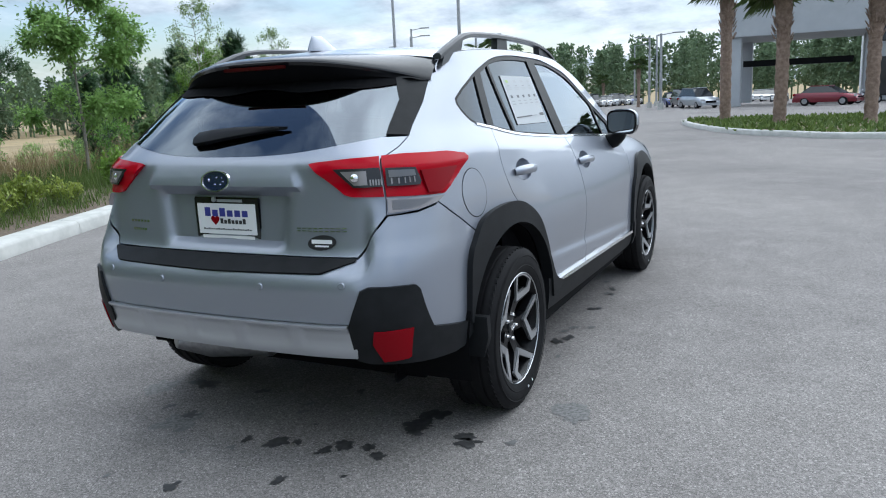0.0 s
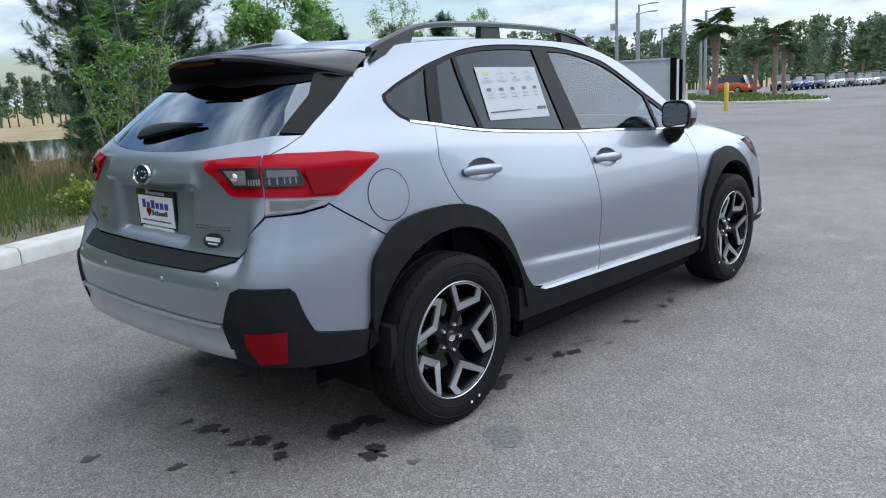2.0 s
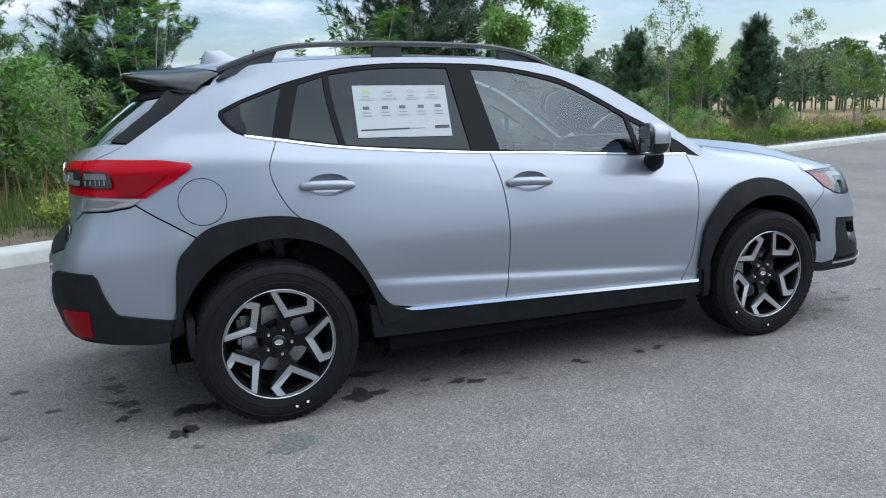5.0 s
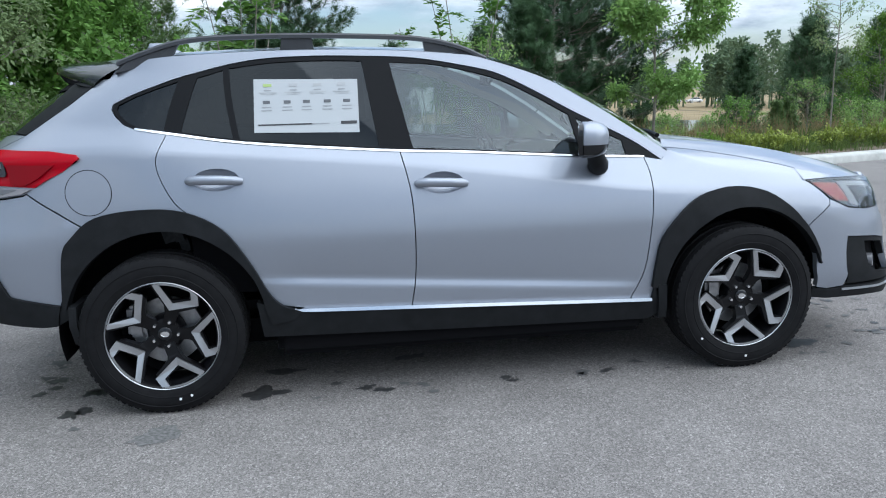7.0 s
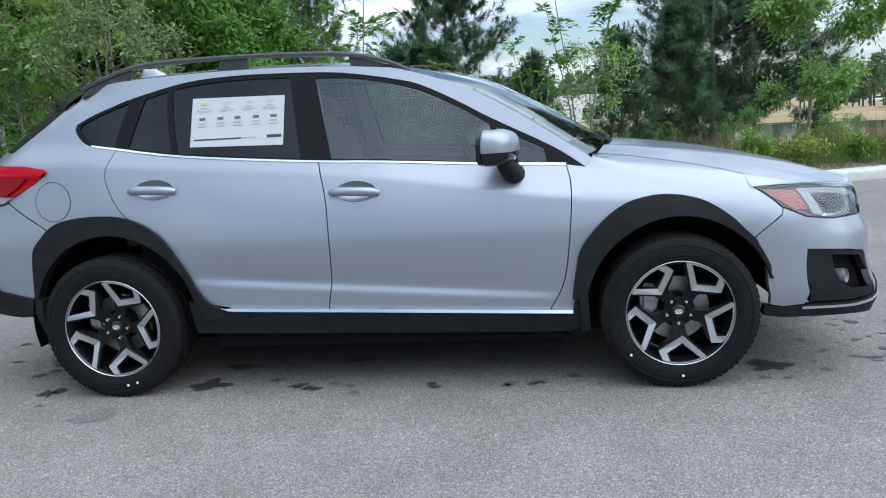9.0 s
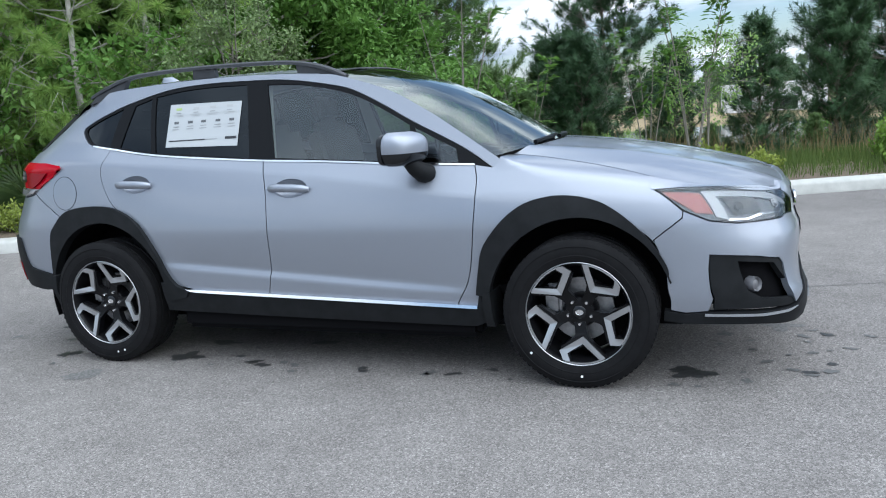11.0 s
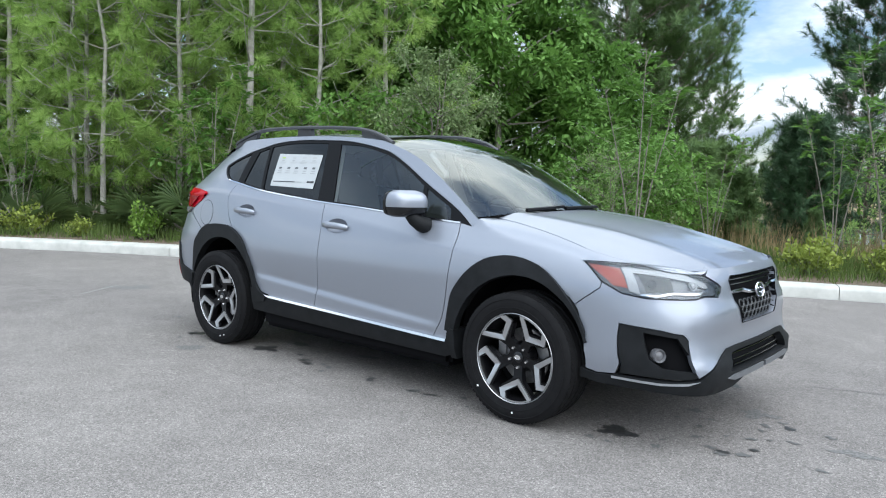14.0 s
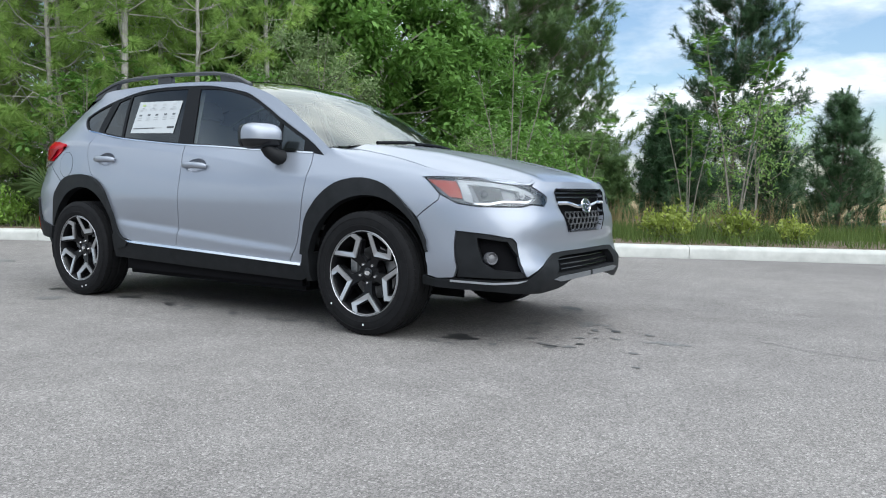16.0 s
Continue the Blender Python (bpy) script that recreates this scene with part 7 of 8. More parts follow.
# the wood to the west
for i in range(42):
    x = rnd.uniform(-28, -7.0)
    d = rnd.uniform(6.0, 22) if i > 26 else rnd.uniform(5.5, 9)
    key = rnd.choice(["tall_a", "leafy_b", "leafy_b", "tall_a", "tall_b"] if d < 10 else ["tall_a", "tall_a", "leafy_b"])
    put(key, x, kerb_y(x) + d * 1.08, size=rnd.uniform(0.85, 1.15))
for i in range(62):
    x = rnd.uniform(-24, -4.0) if i < 50 else rnd.uniform(-4, -1.5)
    d = rnd.uniform(2.2, 9) if x < -4 else rnd.uniform(5.5, 11)
    put(rnd.choice(["under_a", "under_b", "under_b"]), x, kerb_y(x) + d * 1.08, size=rnd.uniform(0.7, 1.35))
for i in range(34):
    x = rnd.uniform(-20, -4)
    put("palmetto", x, kerb_y(x) + rnd.uniform(1.7, 4.2), size=rnd.uniform(0.9, 1.5))
for i in range(40):
    x = rnd.uniform(0.0, 34)
    put(rnd.choice(["under_b", "under_b", "young_b", "under_a"]), x, kerb_y(x) + rnd.uniform(4.5, 13), size=rnd.uniform(0.28, 0.55))
# bushes in a row behind the kerb
x = -24.0
while x < 26:
    if not (-13 < x < -9.5) and rnd.random() < 0.72:
        put(rnd.choice(["bush_a", "bush_a", "bush_a", "bush_b"]), x, kerb_y(x) + 0.95 + rnd.uniform(-0.1, 0.35), size=rnd.uniform(0.5, 0.95))
    x += rnd.uniform(0.5, 1.0)

# grass and straw on the bank
def grass_patch(name, label, material, n, x0, x1, d0, d1, h, seed, clump=9):
    r = random.Random(seed)
    bm = bmesh.new()
    for _ in range(n):
        x = r.uniform(x0, x1)
        y = kerb_y(x) + r.uniform(d0, d1)
        z = verge_z(x, y)
        for _ in range(clump):
            o = Vector((x + r.gauss(0, 0.07), y + r.gauss(0, 0.07), z - 0.01))
            L = h * r.uniform(0.5, 1.15)
            t = o + Vector((r.gauss(0, 0.25) * L, r.gauss(0, 0.25) * L, L))
            blade(bm, o, t, 0.006, Vector((math.cos(r.uniform(0, 3.14)), math.sin(r.uniform(0, 3.14)), 0)))
    tagged(part(name, bm, material), label, "grass", kind="stuff")


grass_patch("green_grass", "short green grass on the bank", GRASS, 9000, -16, 22, 0.45, 6.0, 0.26, 71)
grass_patch("dry_grass", "tall straw-coloured grass on the bank", STRAW, 2200, -20, 30, 2.5, 14, 0.75, 72, 7)
grass_patch("field_grass", "dry tufts on the far bank", STRAW, 2500, 0, 55, 12, 30, 0.6, 73, 6)

# ------------------------------------------------------------ distance
def far_wood(name, label, rows, seed, materials):
    r = random.Random(seed)
    bm = bmesh.new()
    for x, y, h, z0 in rows:
        w = h * r.uniform(0.13, 0.20)
        m = r.randrange(len(materials))
        tube(bm, [(x, y, z0), (x + r.uniform(-0.3, 0.3), y, z0 + h * 0.9)], [0.16, 0.06], 5, caps=False)
        for _ in range(130):
            t = 1.0 - 0.72 * r.random() ** 1.4
            a, q = r.uniform(0, 6.28), math.sqrt(r.random()) * w * (1.25 - 0.75 * t)
            c = Vector((x + math.cos(a) * q, y + math.sin(a) * q, z0 + h * t))
            for _ in range(3):
                d = rand_dir(r)
                leaf(bm, c, d, rand_dir(r), 0.62, 0.4)
    return tagged(part(name, bm, materials[0]), label, "trees", kind="stuff")


r_far = random.Random(3)
rows = []
for i in range(460):
    a = radians(r_far.uniform(-16, 62))
    d = r_far.uniform(125, 175)
    rows.append((d * math.cos(a), d * math.sin(a), r_far.uniform(7.5, 12.5), -3.0))
far_wood("far_woods", "distant mixed woods along the far edge", rows, 4, [HAZY_GREEN])
rows = []
for i in range(230):
    a = radians(r_far.uniform(56, 106))
    d = r_far.uniform(135, 190)
    rows.append((d * math.cos(a), d * math.sin(a), r_far.uniform(6.0, 9.5), -2.8))
far_wood("far_woods", "distant woods beyond the pond", rows, 5, [HAZY_GREEN])


# lamp posts
def lamp_post(x, y, h, arm=1.2, turn=0.0, head=True, box_at=None):
    z = lot_z(min(x, 120)) if y < 100 else -3.2
    lp = thing("lamp_post", "tall grey steel parking lot lamp post", "lamp post", "lamp posts", at=pose(x, y, z, 0, 0, turn))
    bm = bmesh.new()
    tube(bm, [(0, 0, -0.1), (0, 0, h * 0.5), (0, 0, h)], [0.13, 0.11, 0.085], 12)
    part("pole", bm, POLE, lp, smooth=40)
    bm = bmesh.new()
    tube(bm, [(0, 0, -0.1), (0, 0, 0.55)], [0.28, 0.27], 14)
    part("footing", bm, CONCRETE, lp, "concrete footing", smooth=40)
    if head:
        bm = bmesh.new()
        tube(bm, [(0, 0, h - 0.12), (0, arm * 0.6, h + 0.02)], 0.04, 8)
        part("arm", bm, POLE, lp, smooth=40)
        part("lamp_head", boxbm(0, arm * 0.8, h + 0.03, 0.32, arm * 0.55, 0.09, bevel=0.02), POLE, lp, "flat grey lamp head")
    if box_at:
        part("control_box", boxbm(0, 0.2, box_at, 0.35, 0.45, 0.45, bevel=0.03), POLE, lp, "grey camera box")
    return lp


lamp_post(47.0, 26.0, 10.5, head=False, box_at=5.2)
lamp_post(63.5, 33.4, 8.3, 1.6, 200)
lamp_post(41.0, 18.1, 10.0, head=False)
lamp_post(52.5, 22.0, 6.2, 1.8, 200)
lamp_post(55.0, 23.5, 4.6, 1.2, 200)
lamp_post(90.5, 15.2, 8.0, 1.0, 90)
lamp_post(90.3, 15.6, 8.0, 1.0, 270)
lamp_post(66.3, 10.7, 6.4, 1.8, 200)
lamp_post(104.9, 21.3, 8.0, 1.4, 200)
lamp_post(59.4, 31.3, 7.2, 1.6, 200)
lamp_post(69.3, 34.1, 6.5, 1.6, 200)
lamp_post(78.0, 14.0, 7.0, 1.4, 20)
for x, y in ((101.0, 198.0), (104.0, 196.0), (87.0, 202.0), (119.0, 200.0)):
    lamp_post(x, y, 6.0, 1.0, 90)


# palms
def sabal(seed, h):
    r = random.Random(seed)
    wood = bmesh.new()
    n = 26
    pts = [Vector((0.05 * math.sin(2 * t), 0.04 * math.sin(3 * t), h * t - 0.1)) for t in np.linspace(0, 1, n)]
    tube(wood, pts, [(0.19 + 0.025 * (i % 2) + (0.05 if i > n * 0.72 else 0) + (0.06 if i == 0 else 0)) for i in range(n)], 12)
    for k in range(70):
        t = r.uniform(0.55, 0.99)
        a = r.uniform(0, 6.28)
        o = Vector((0.2 * math.cos(a), 0.2 * math.sin(a), h * t))
        tube(wood, [o, o + Vector((0.13 * math.cos(a), 0.13 * math.sin(a), 0.22))], [0.035, 0.015], 4)
    green = bmesh.new()
    for k in range(26):
        a = 6.28 * k / 26 * 3.1
        el = r.uniform(-0.75, 1.3)
        d = Vector((math.cos(a), math.sin(a), el)).normalized()
        c = Vector((0, 0, h)) + d * r.uniform(0.55, 0.9)
        tube(green, [Vector((0, 0, h - 0.05)), c], [0.018, 0.012], 4, caps=False)
        side = d.cross(Vector((0, 0, 1))).normalized()
        for j in range(19):
            b = radians(-110 + 220 * j / 18)
            w = (d * math.cos(b) + side * math.sin(b)).normalized()
            s2 = w.cross(d.cross(side)).normalized()
            m = c + w * 0.4
            tip = c + w * r.uniform(0.65, 0.85) + Vector((0, 0, -0.22))
            v = [green.verts.new(q) for q in (c, m + s2 * 0.03, tip, m - s2 * 0.03)]
            green.faces.new((v[0], v[1], v[2]))
            green.faces.new((v[0], v[2], v[3]))
    return mesh_of("trunk", wood, PALM_BARK, 50), mesh_of("fronds", green, PALM_LEAF)


stocked("palm_a", "cabbage_palm", sabal(81, 5.0), "cabbage palm with a rough brown trunk", "palm", "palms of the lot")
stocked("palm_b", "cabbage_palm", sabal(82, 4.4), "cabbage palm with a rough brown trunk", "palm", "palms of the lot")
for key, x, y, s in (("palm_a", 28.5, 1.35, 1.0), ("palm_b", 24.0, -0.75, 1.0), ("palm_a", 24.6, -3.35, 0.98), ("palm_b", 48.2, 19.4, 1.05), ("palm_a", 46.7, 14.9, 0.72), ("palm_b", 63.1, 25.9, 0.9), ("palm_a", 85.1, 16.6, 0.9), ("palm_b", 68.6, 22.1, 0.9), ("palm_b", 122, 30, 0.9), ("palm_b", 58, 20.5, 0.8), ("palm_a", 33, -7.5, 1.0)):
    put(key, x, y, size=s, z=lot_z(x) + 0.1)


# planted islands with kerbs
def island(poly, label, seed):
    r = random.Random(seed)
    pts = [tuple(q) for q in cr(poly + poly[:1], 5)[:-1]]
    obj = thing("planted_island", label, "island", kind="structure")
    bm = bmesh.new()
    bm.faces.new([bm.verts.new((x, y, lot_z(x) + 0.11)) for x, y in inset(pts, 0.14)])
    part("turf", faced_up(bm), SOIL, obj)
    rows = []
    ins = inset(pts, 0.17)
    for k in range(len(pts) + 1):
        (x, y), (u, w) = pts[k % len(pts)], ins[k % len(pts)]
        rows.append([Vector((x, y, lot_z(x) - 0.05)), Vector((x, y, lot_z(x) + 0.12)), Vector((x * 0.8 + u * 0.2, y * 0.8 + w * 0.2, lot_z(x) + 0.15)), Vector((u, w, lot_z(x) + 0.15)), Vector((u, w, lot_z(x)))])
    part("kerb_ring", faced(loft(rows), (0, 0, 1)), CONCRETE, obj, "pale concrete kerb", smooth=50)
    bm = bmesh.new()
    xs, ys = [q[0] for q in pts], [q[1] for q in pts]
    for _ in range(2600):
        x, y = r.uniform(min(xs), max(xs)), r.uniform(min(ys), max(ys))
        if inside(x, y, ins):
            for _ in range(4):
                o = Vector((x + r.gauss(0, 0.1), y + r.gauss(0, 0.1), lot_z(x) + 0.10))
                leaf(bm, o, (rand_dir(r) + Vector((0, 0, 0.8))).normalized(), rand_dir(r), 0.22, 0.09)
    tagged(part("ground_cover", bm, GRASS, obj, "low green ground cover"), kind="stuff")


island([(16.6, -14.0), (17.3, -3.6), (18.8, -1.3), (21.5, 0.6), (28.0, 2.75), (31.5, 2.6), (31.0, -4.0), (29.0, -14.0)], "kerbed island with green ground cover", 91)
island([(36.5, 13.8), (38.0, 9.8), (42.0, 10.5), (52.0, 16.0), (66.0, 26.0), (62.0, 29.0), (48.0, 23.0)], "kerbed island between the parking rows", 92)


# parked vehicles
def vehicle(tall, paint, label):
    """A parked car seen from far off; nose towards +x, wheels on z = 0."""
    v = thing("parked_car", label, "car", "parked cars")
    H = 1.72 if tall else 1.45
    st = ([-2.25, -2.1, -1.4, 0.9, 1.1, 1.9, 2.2], [0.55, 0.95, 1.02, 1.0, 0.98, 0.85, 0.55]) if tall else ([-2.3, -2.15, -1.5, 0.9, 1.1, 2.0, 2.25], [0.55, 0.92, 0.95, 0.93, 0.90, 0.76, 0.5])
    rows = []
    for x, zt in zip(*st):
        w = 0.90 if abs(x) < 2.0 else 0.78
        rows.append([Vector((x, -w * 0.94, 0.26)), Vector((x, -w, 0.45)), Vector((x, -w, zt * 0.75 + 0.05)), Vector((x, -w * 0.90, zt)), Vector((x, w * 0.90, zt)), Vector((x, w, zt * 0.75 + 0.05)), Vector((x, w, 0.45)), Vector((x, w * 0.94, 0.26))])
    bm = loft(rows, close=True)
    bmesh.ops.contextual_create(bm, geom=[e for e in bm.edges if e.is_boundary])
    bmesh.ops.recalc_face_normals(bm, faces=bm.faces[:])
    part("body", bm, paint, v, smooth=50)
    b = 0.98 if tall else 0.90
    cab = [(-2.05 if tall else -1.75, 1.15), (-1.75 if tall else -1.1, 0.62), (0.2, 0.62), (1.15, 1.15)]
    bm = bmesh.new()
    low = [bm.verts.new(q) for q in ((cab[0][0], -0.80, b), (cab[3][0], -0.80, b), (cab[3][0], 0.80, b), (cab[0][0], 0.80, b))]
    top = [bm.verts.new(q) for q in ((cab[1][0], -0.62, H - 0.05), (cab[2][0], -0.62, H - 0.05), (cab[2][0], 0.62, H - 0.05), (cab[1][0], 0.62, H - 0.05))]
    for k in range(4):
        bm.faces.new((low[k], low[(k + 1) % 4], top[(k + 1) % 4], top[k]))
    part("glasshouse", bm, DARK_PANE, v, "dark windows")
    part("roof", boxbm((cab[1][0] + cab[2][0]) / 2, 0, H - 0.02, cab[2][0] - cab[1][0] + 0.10, 1.30, 0.07, bevel=0.03), paint, v)
    for sy in (-0.80, 0.80):
        for x in (-1.35, 1.32):
            bm = bmesh.new()
            lathe(bm, [(0.0, -0.11), (0.20, -0.11), (0.31, -0.09), (0.33, -0.05), (0.33, 0.10), (0.0, 0.10)], 20, Matrix.Translation((x, sy, 0.33)) @ Matrix.Rotation(0 if sy < 0 else math.pi, 4, "Z"))
            w = part("wheel", bm, RUBBER, v, smooth=40)
            bm = bmesh.new()
            lathe(bm, [(0.0, -0.118), (0.20, -0.115)], 14, Matrix.Translation((x, sy, 0.33)) @ Matrix.Rotation(0 if sy < 0 else math.pi, 4, "Z"))
            part("rim", bm, STEEL, w)
        part("headlight", boxbm(2.12, sy * 0.85, 0.70, 0.12, 0.36, 0.14, bevel=0.02), LENS, v)
        part("tail_light", boxbm(-2.2, sy * 0.9, 0.82, 0.08, 0.30, 0.16, bevel=0.02), RED_DARK, v)
    part("grille", boxbm(2.22, 0, 0.55, 0.04, 0.9, 0.18), DARK, v)
    return v


def car_paint(name, c, metal=0.4):
    return mat(name, c, 0.3, metal=metal, coat=0.8)


lot_cars = {
    "white": vehicle(False, car_paint("white_paint", (0.72, 0.72, 0.73), 0.0), "white parked saloon car on the lot"),
    "silver": vehicle(True, car_paint("grey_paint", (0.40, 0.42, 0.45)), "silver parked sport utility vehicle"),
    "dark": vehicle(True, car_paint("dark_paint", (0.02, 0.022, 0.028)), "black parked sport utility vehicle"),
    "blue": vehicle(False, car_paint("blue_paint", (0.03, 0.05, 0.22)), "blue parked hatchback on the lot"),
    "red": vehicle(False, car_paint("red_paint", (0.16, 0.008, 0.02)), "dark red parked coupe by the building"),
    "orange": vehicle(True, car_paint("orange_paint", (0.50, 0.09, 0.025)), "orange parked sport utility vehicle"),
}
taken = set()


def park(key, x, y, turn, z=None):
    m = pose(x, y, lot_z(x) if z is None else z, 0, 0, turn)
    if key in taken:
        copy_thing(lot_cars[key], m)
    else:
        lot_cars[key].matrix_basis = m
        taken.add(key)


for i, key in enumerate(("dark", "blue", "blue", "dark", "white", "silver", "dark", "white", "white", "silver", "dark", "white", "blue", "white")):
    park(key, 78.5 + 3.1 * i, 25.6 - 0.12 * i, 188)
for key, x, y, t in (("blue", 78.2, 11.7, 200), ("dark", 72.5, 9.6, 205), ("silver", 66.5, 7.6, 215), ("red", 61.5, -2.3, 250), ("orange", 70.0, 28.0, 100), ("orange", 73.5, 28.5, 95), ("white", 44.5, 23.5, 190), ("dark", 47.5, 26.8, 190), ("silver", 43.5, 26.8, 190), ("white", 100, 4.0, 180), ("white", 106, 5.5, 180), ("white", 94, 2.5, 180), ("dark", 30.5, 15.2, 200), ("white", 33.2, 16.9, 200)):
    park(key, x, y, t)
for key, x, y, t in (("white", 92.0, 205.0, 170), ("silver", 98.0, 204.0, 170), ("white", 104.0, 203.0, 175), ("white", 112.0, 202.0, 185), ("dark", 86.0, 206.0, 170)):
    park(key, x, y, t, -3.2)
# motorcycle beside the red coupe
mb = thing("motorcycle", "black motorcycle parked beside the red coupe", "motorcycle", at=pose(64.0, -5.0, lot_z(64), 0, 0, 80))
for x in (-0.65, 0.65):
    bm = bmesh.new()
    lathe(bm, [(0.20, -0.05), (0.31, -0.06), (0.32, 0.0), (0.31, 0.06), (0.20, 0.05)], 18, Matrix.Translation((x, 0, 0.32)))
    part("wheel", bm, RUBBER, mb)
part("body", boxbm(0, 0, 0.62, 0.95, 0.35, 0.40, bevel=0.1), DARK_GLOSS, mb)
bm = bmesh.new()
tube(bm, [(0.62, 0, 0.35), (0.45, 0, 0.95), (0.40, -0.35, 1.05)], 0.03, 6)
tube(bm, [(0.45, 0, 0.95), (0.40, 0.35, 1.05)], 0.03, 6)
part("fork", bm, STEEL, mb)

# dealership building with an entrance canopy
bz = lot_z(67)
bld = thing("showroom", "grey showroom with a deep entrance canopy", "building", at=pose(0, 0, bz))
part("canopy", boxbm(73, 0.2, 7.0, 13, 11.6, 2.7, bevel=0.04), GREY_WALL, bld, "grey canopy fascia")
part("pillar", boxbm(67.4, 5.1, 3.0, 1.2, 1.6, 6.0, bevel=0.03), GREY_WALL, bld)
part("pillar", boxbm(78.6, 5.1, 3.0, 1.2, 1.6, 6.0, bevel=0.03), GREY_WALL, bld)
part("awning", boxbm(75, 0.3, 3.6, 1.0, 9.0, 0.55, bevel=0.02), TRIM, bld, "dark canopy beam")
part("wall", boxbm(86, -17.5, 4.6, 20, 24, 9.2, bevel=0.04), WHITE_WALL, bld, "white showroom wall")
part("wall", boxbm(74.5, -8.2, 4.2, 3.6, 6.5, 8.4, bevel=0.04), GREY_WALL, bld, "grey showroom wall")
for yy, zz, w, h in ((-6.4, 5.6, 2.2, 1.5), (-6.4, 2.0, 2.2, 3.2), (-9.6, 5.6, 2.4, 1.5), (-9.6, 2.0, 2.4, 3.2)):
    fr = part("window", boxbm(72.66, yy, zz, 0.10, w, h), TRIM, bld, "dark framed window")
    for k in range(3):
        part("pane", boxbm(72.58, yy - w / 2 + w * (k + 0.5) / 3, zz, 0.05, w / 3 - 0.10, h - 0.14), DARK_PANE, fr)
part("door", boxbm(72.64, -11.0, 1.3, 0.08, 1.0, 2.4), DARK_PANE, bld, "dark glass door")

# storage container, pallets, wrapped goods
cz = lot_z(28)
ct = thing("storage_container", "pale grey steel storage container at the lot's edge", "container", at=pose(28.05, 14.1, cz, 0, 0, 16.7) @ Matrix.Diagonal((1, 1, 0.84, 1)))
part("box", boxbm(1.25, 0, 1.33, 2.4, 3.15, 2.5, bevel=0.02), CONTAINER, ct)
part("corner_post", boxbm(0.10, -1.68, 1.34, 0.30, 0.22, 2.62, bevel=0.02), DARK, ct, "dark corner post")
part("corner_post", boxbm(0.6, -1.9, 1.30, 0.12, 0.14, 2.5, bevel=0.02), DARK, ct, "dark corner post")
part("roof_rail", boxbm(0.04, 0, 2.60, 0.12, 3.2, 0.10, bevel=0.02), CONTAINER, ct)
for k in range(3):
    part("skid", boxbm(1.2, -1.2 + 1.2 * k, 0.04, 2.3, 0.16, 0.10), DARK, ct)


def pallet(x, y, z, turn, m, tilt=0.0):
    p = thing("pallet", "worn wooden shipping pallet", "pallet", "pallets", at=pose(x, y, z, tilt, 0, turn))
    for k in range(6):
        part("board", boxbm(-0.5 + 0.2 * k, 0, 0.13, 0.12, 1.2, 0.022), m, p)
    for k in range(3):
        part("bearer", boxbm(0, -0.55 + 0.55 * k, 0.065, 1.1, 0.09, 0.10), m, p)
    for k in range(3):
        part("board", boxbm(-0.45 + 0.45 * k, 0, 0.008, 0.10, 1.2, 0.018), m, p)


for k in range(9):
    pallet(27.1 + 0.05 * math.sin(k * 2.1), 16.15 + 0.06 * math.cos(k * 1.7), cz + 0.15 * k, 20 + 4 * math.sin(k), TIMBER if k % 3 else TIMBER_GREY)
for k in range(7):
    pallet(27.3 + 0.07 * math.sin(k * 1.3), 15.2 + 0.05 * math.cos(k * 2.7), cz + 0.15 * k, 17 + 5 * math.cos(k), TIMBER_GREY)
pallet(27.2, 13.4, cz, 12, TIMBER)
pallet(27.4, 14.4, cz, 14, TIMBER)
wr = random.Random(5)
for x, y, s in ((27.2, 13.5, 0.55), (27.35, 14.5, 0.50), (27.5, 12.7, 0.35)):
    bm = bmesh.new()
    bmesh.ops.create_icosphere(bm, subdivisions=3, radius=1.0)
    for v in bm.verts:
        q = noise.noise(v.co * 2.2 + Vector((x, y, 0)))
        sq = [math.copysign(abs(c) ** 0.45, c) for c in v.co]
        v.co = Vector((sq[0] * s * 0.9, sq[1] * s, (sq[2] + 1) * s * 0.42)) * (1 + 0.16 * q)
        v.co.z = max(0.0, v.co.z)
    g = thing("wrapped_load", "goods wrapped in pale plastic sheeting", "load", "wrapped loads", at=pose(x, y, cz + (0.145 if s > 0.4 else 0)))
    part("wrapping", bm, WRAP, g, smooth=60)
bl = thing("bollard", "yellow steel safety bollard by the kerb", "bollard", at=pose(28.8, 10.3, lot_z(28.8)))
bm = bmesh.new()
tube(bm, [(0, 0, -0.05), (0, 0, 1.08), (0, 0, 1.14)], [0.085, 0.085, 0.04], 14)
part("post", bm, YELLOW, bl, smooth=40)
for k in range(4):
    st_ = part("parking_line", boxbm(39.5 + 0.2 * k, -2.0 - 2.7 * k, lot_z(40) + 0.004, 5.5, 0.12, 0.006), ROAD_PAINT)
    st_.rotation_euler = (0, radians(0.9), radians(0))
    st_.location.z = 0.0
    tagged(st_, "worn white painted parking bay line", "road marking", kind="structure")
wb = thing("far_shed", "low white shed beyond the pond", "building", at=pose(9.6, 105.8, -1.5, 0, 0, 5))
part("wall", boxbm(0, 0, 1.8, 12, 6, 3.6), WHITE_WALL, wb)
part("door", boxbm(1.5, -3.02, 1.0, 2.2, 0.06, 1.6), DARK_PANE, wb)

# ------------------------------------------------------------ marks on the asphalt
mark_rnd = random.Random(17)


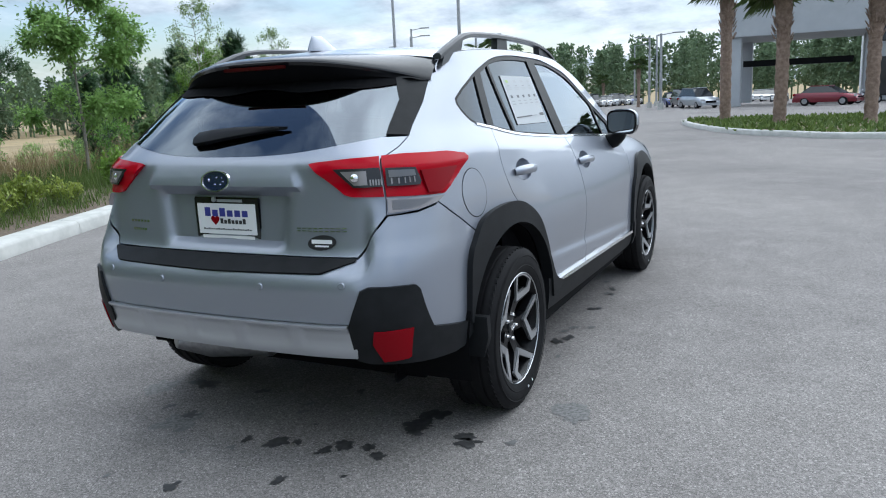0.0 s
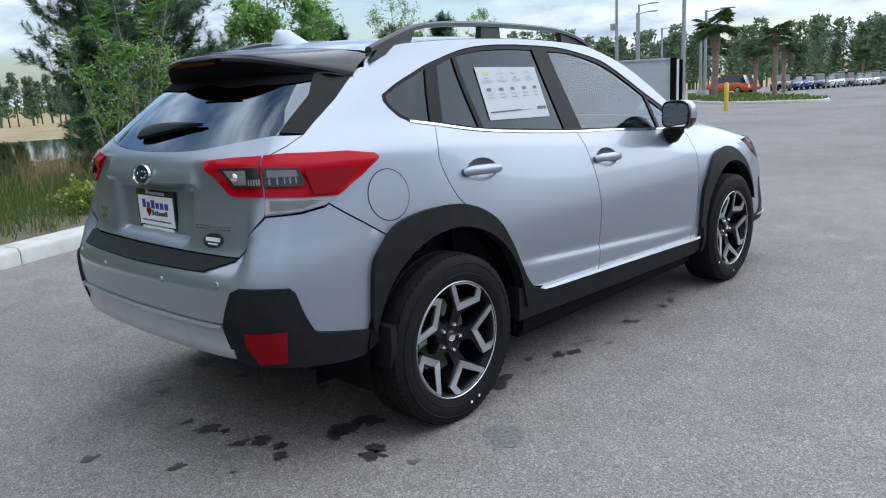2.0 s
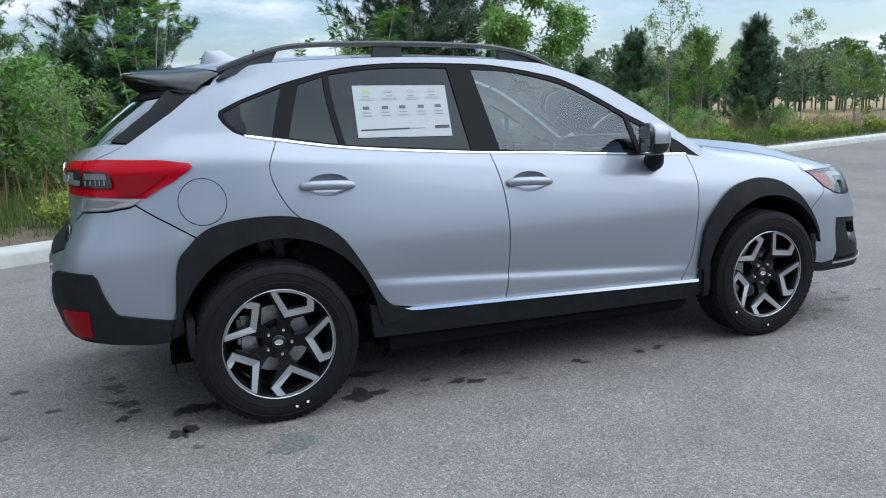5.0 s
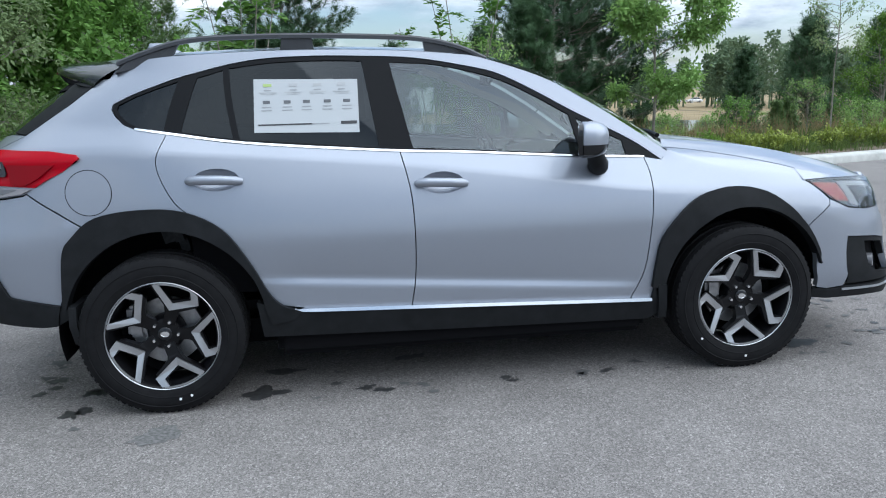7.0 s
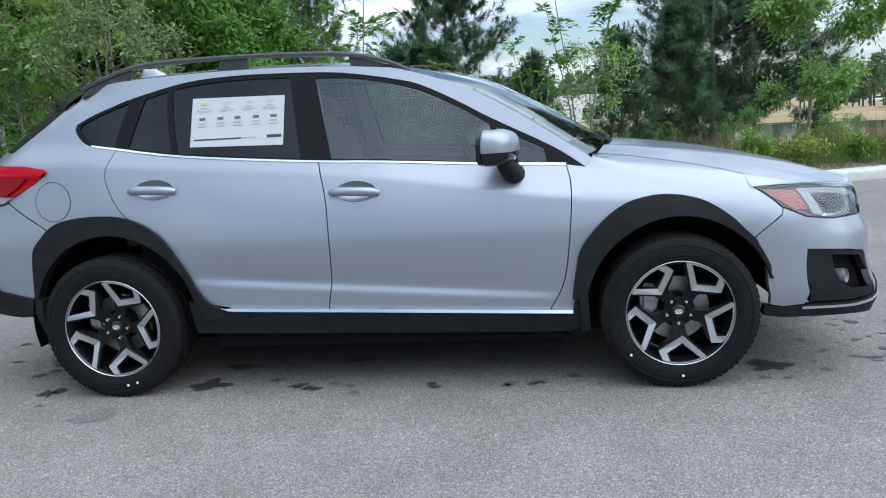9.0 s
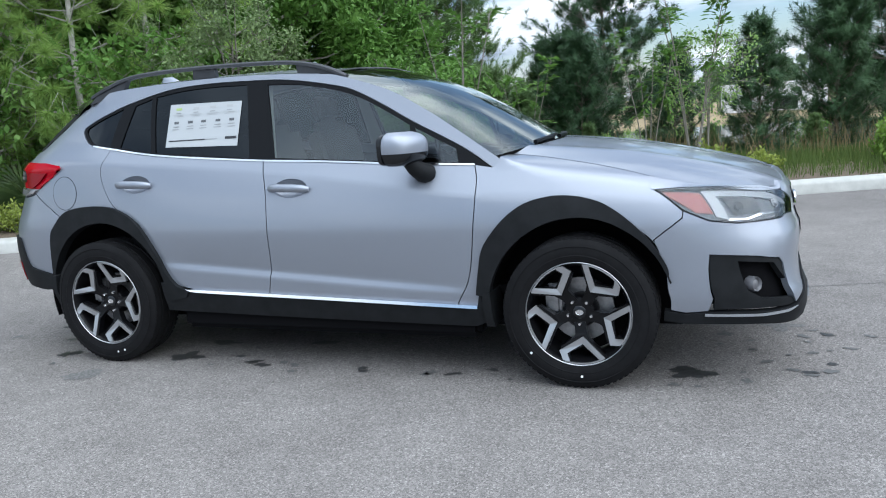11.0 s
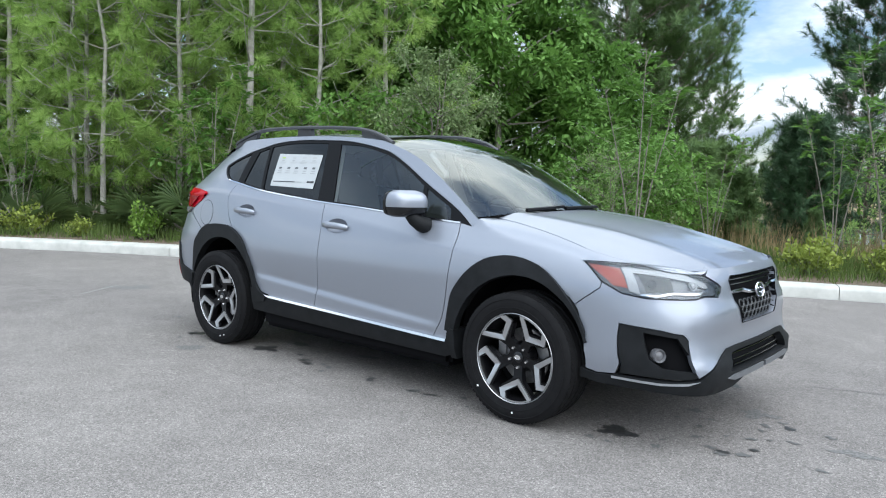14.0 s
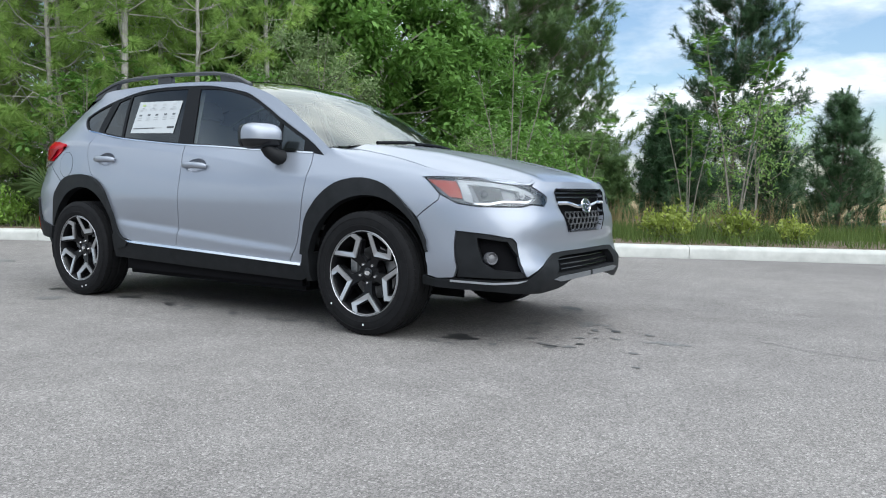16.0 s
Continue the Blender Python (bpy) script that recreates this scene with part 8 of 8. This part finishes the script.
def stain(x, y, a, b, material, label, turn=0.0, lift=0.003):
    """A flat irregular mark on the ground."""
    bm = bmesh.new()
    n = 48
    ph = mark_rnd.uniform(0, 9)
    vs = []
    for k in range(n):
        t = 2 * math.pi * k / n
        q = 0.82 + 0.75 * noise.noise((math.cos(t) * 1.1 + 7 * ph, math.sin(t) * 1.1, ph)) + 0.35 * noise.noise((math.cos(t) * 3.2, math.sin(t) * 3.2 + 5 * ph, ph)) + mark_rnd.uniform(-0.06, 0.06)
        q = max(q, 0.25)
        u, v = a * q * math.cos(t), b * q * math.sin(t)
        c, s = math.cos(turn), math.sin(turn)
        vs.append(bm.verts.new((x + u * c - v * s, y + u * s + v * c, lift)))
    bm.faces.new(vs)
    ob = part("damp_spot", faced_up(bm), material)
    tagged(ob, label, "stain", "marks on the asphalt")


WETL, DRYL = "small dark damp spot on the asphalt", "old dull stain on the asphalt"
for x, y, a, b in ((0.386, -0.734, 0.105, 0.075), (3.12, -0.60, 0.115, 0.085), (-0.63, -0.36, 0.06, 0.05), (-0.70, -0.09, 0.07, 0.04), (-0.70, -0.31, 0.045, 0.03), (-0.65, -0.54, 0.045, 0.04), (-0.60, -0.46, 0.04, 0.03), (-0.36, -0.55, 0.06, 0.085), (-0.24, -0.56, 0.07, 0.055), (-0.61, 0.46, 0.05, 0.05), (-0.29, 0.67, 0.06, 0.10), (-0.72, 0.05, 0.04, 0.025), (-0.39, -0.78, 0.04, 0.05), (0.85, -0.76, 0.05, 0.035), (0.94, -0.80, 0.05, 0.03), (1.11, -0.38, 0.09, 0.05), (1.52, -0.77, 0.045, 0.025), (1.88, -0.81, 0.03, 0.02), (2.02, -0.78, 0.06, 0.022), (2.20, -0.69, 0.04, 0.025), (0.46, -0.46, 0.12, 0.04), (-0.41, -0.57, 0.05, 0.04), (-0.42, -0.81, 0.045, 0.06), (3.06, -0.76, 0.032, 0.022), (3.17, -0.77, 0.026, 0.02), (3.37, -0.67, 0.032, 0.03), (3.29, 0.04, 0.05, 0.04), (3.73, -0.49, 0.05, 0.03), (3.58, -0.49, 0.035, 0.022), (3.87, -0.14, 0.04, 0.02), (4.08, -0.45, 0.035, 0.02), (3.21, 0.75, 0.10, 0.07)):
    stain(x, y, a, b, FAINT if x > 3.2 and a < 0.06 or a < 0.036 else WET, WETL, mark_rnd.uniform(-0.5, 0.5))
for x, y, a, b in ((-0.02, -1.115, 0.12, 0.09), (3.56, 0.23, 0.13, 0.10), (4.15, -0.09, 0.13, 0.06), (-2.96, 0.04, 0.30, 0.16), (-0.38, 0.85, 0.12, 0.08), (-0.68, 0.45, 0.10, 0.09)):
    stain(x, y, a, b, DRY_MARK, DRYL, mark_rnd.uniform(-0.5, 0.5), 0.002)
for _ in range(46):
    u = mark_rnd.random()
    x, y = (mark_rnd.gauss(3.65, 0.3), mark_rnd.gauss(-0.15, 0.33)) if u < 0.5 else (mark_rnd.gauss(-0.7, 0.3), mark_rnd.gauss(-0.1, 0.5)) if u < 0.8 else (mark_rnd.uniform(0.5, 2.4), mark_rnd.gauss(-0.75, 0.08))
    s_ = mark_rnd.uniform(0.010, 0.028)
    stain(x, y, s_ * 1.5, s_, FAINT if mark_rnd.random() < 0.7 else WET, "faint drying spot on the asphalt", mark_rnd.uniform(-0.6, 0.6))


def crack(pts, w, material, label, name):
    run = cr(pts, 8)
    bm = bmesh.new()
    rows = []
    for i, (x, y) in enumerate(run):
        ww = w * (0.5 + 0.5 * mark_rnd.random())
        jx = mark_rnd.uniform(-0.01, 0.01)
        rows.append([Vector((x + jx, y - ww, 0.0025)), Vector((x + jx, y + ww, 0.0025))])
    tagged(part(name, faced_up(loft(rows)), material), label, "mark", kind="structure")


crack([(3.63, 1.10), (4.21, 1.29), (4.72, 1.47), (5.4, 1.62), (6.2, 1.95)], 0.006, DRY_MARK, "thin meandering crack in the asphalt", "crack")
crack([(4.55, 0.27), (4.86, 0.15), (5.18, 0.12)], 0.005, DRY_MARK, "thin short crack in the asphalt", "crack")
crack([(-2.68, -1.6), (-2.73, -1.1), (-2.85, -0.6), (-3.2, 0.0)], 0.016, CHALK, "pale scuffed chalk line on the asphalt", "scuff_line")
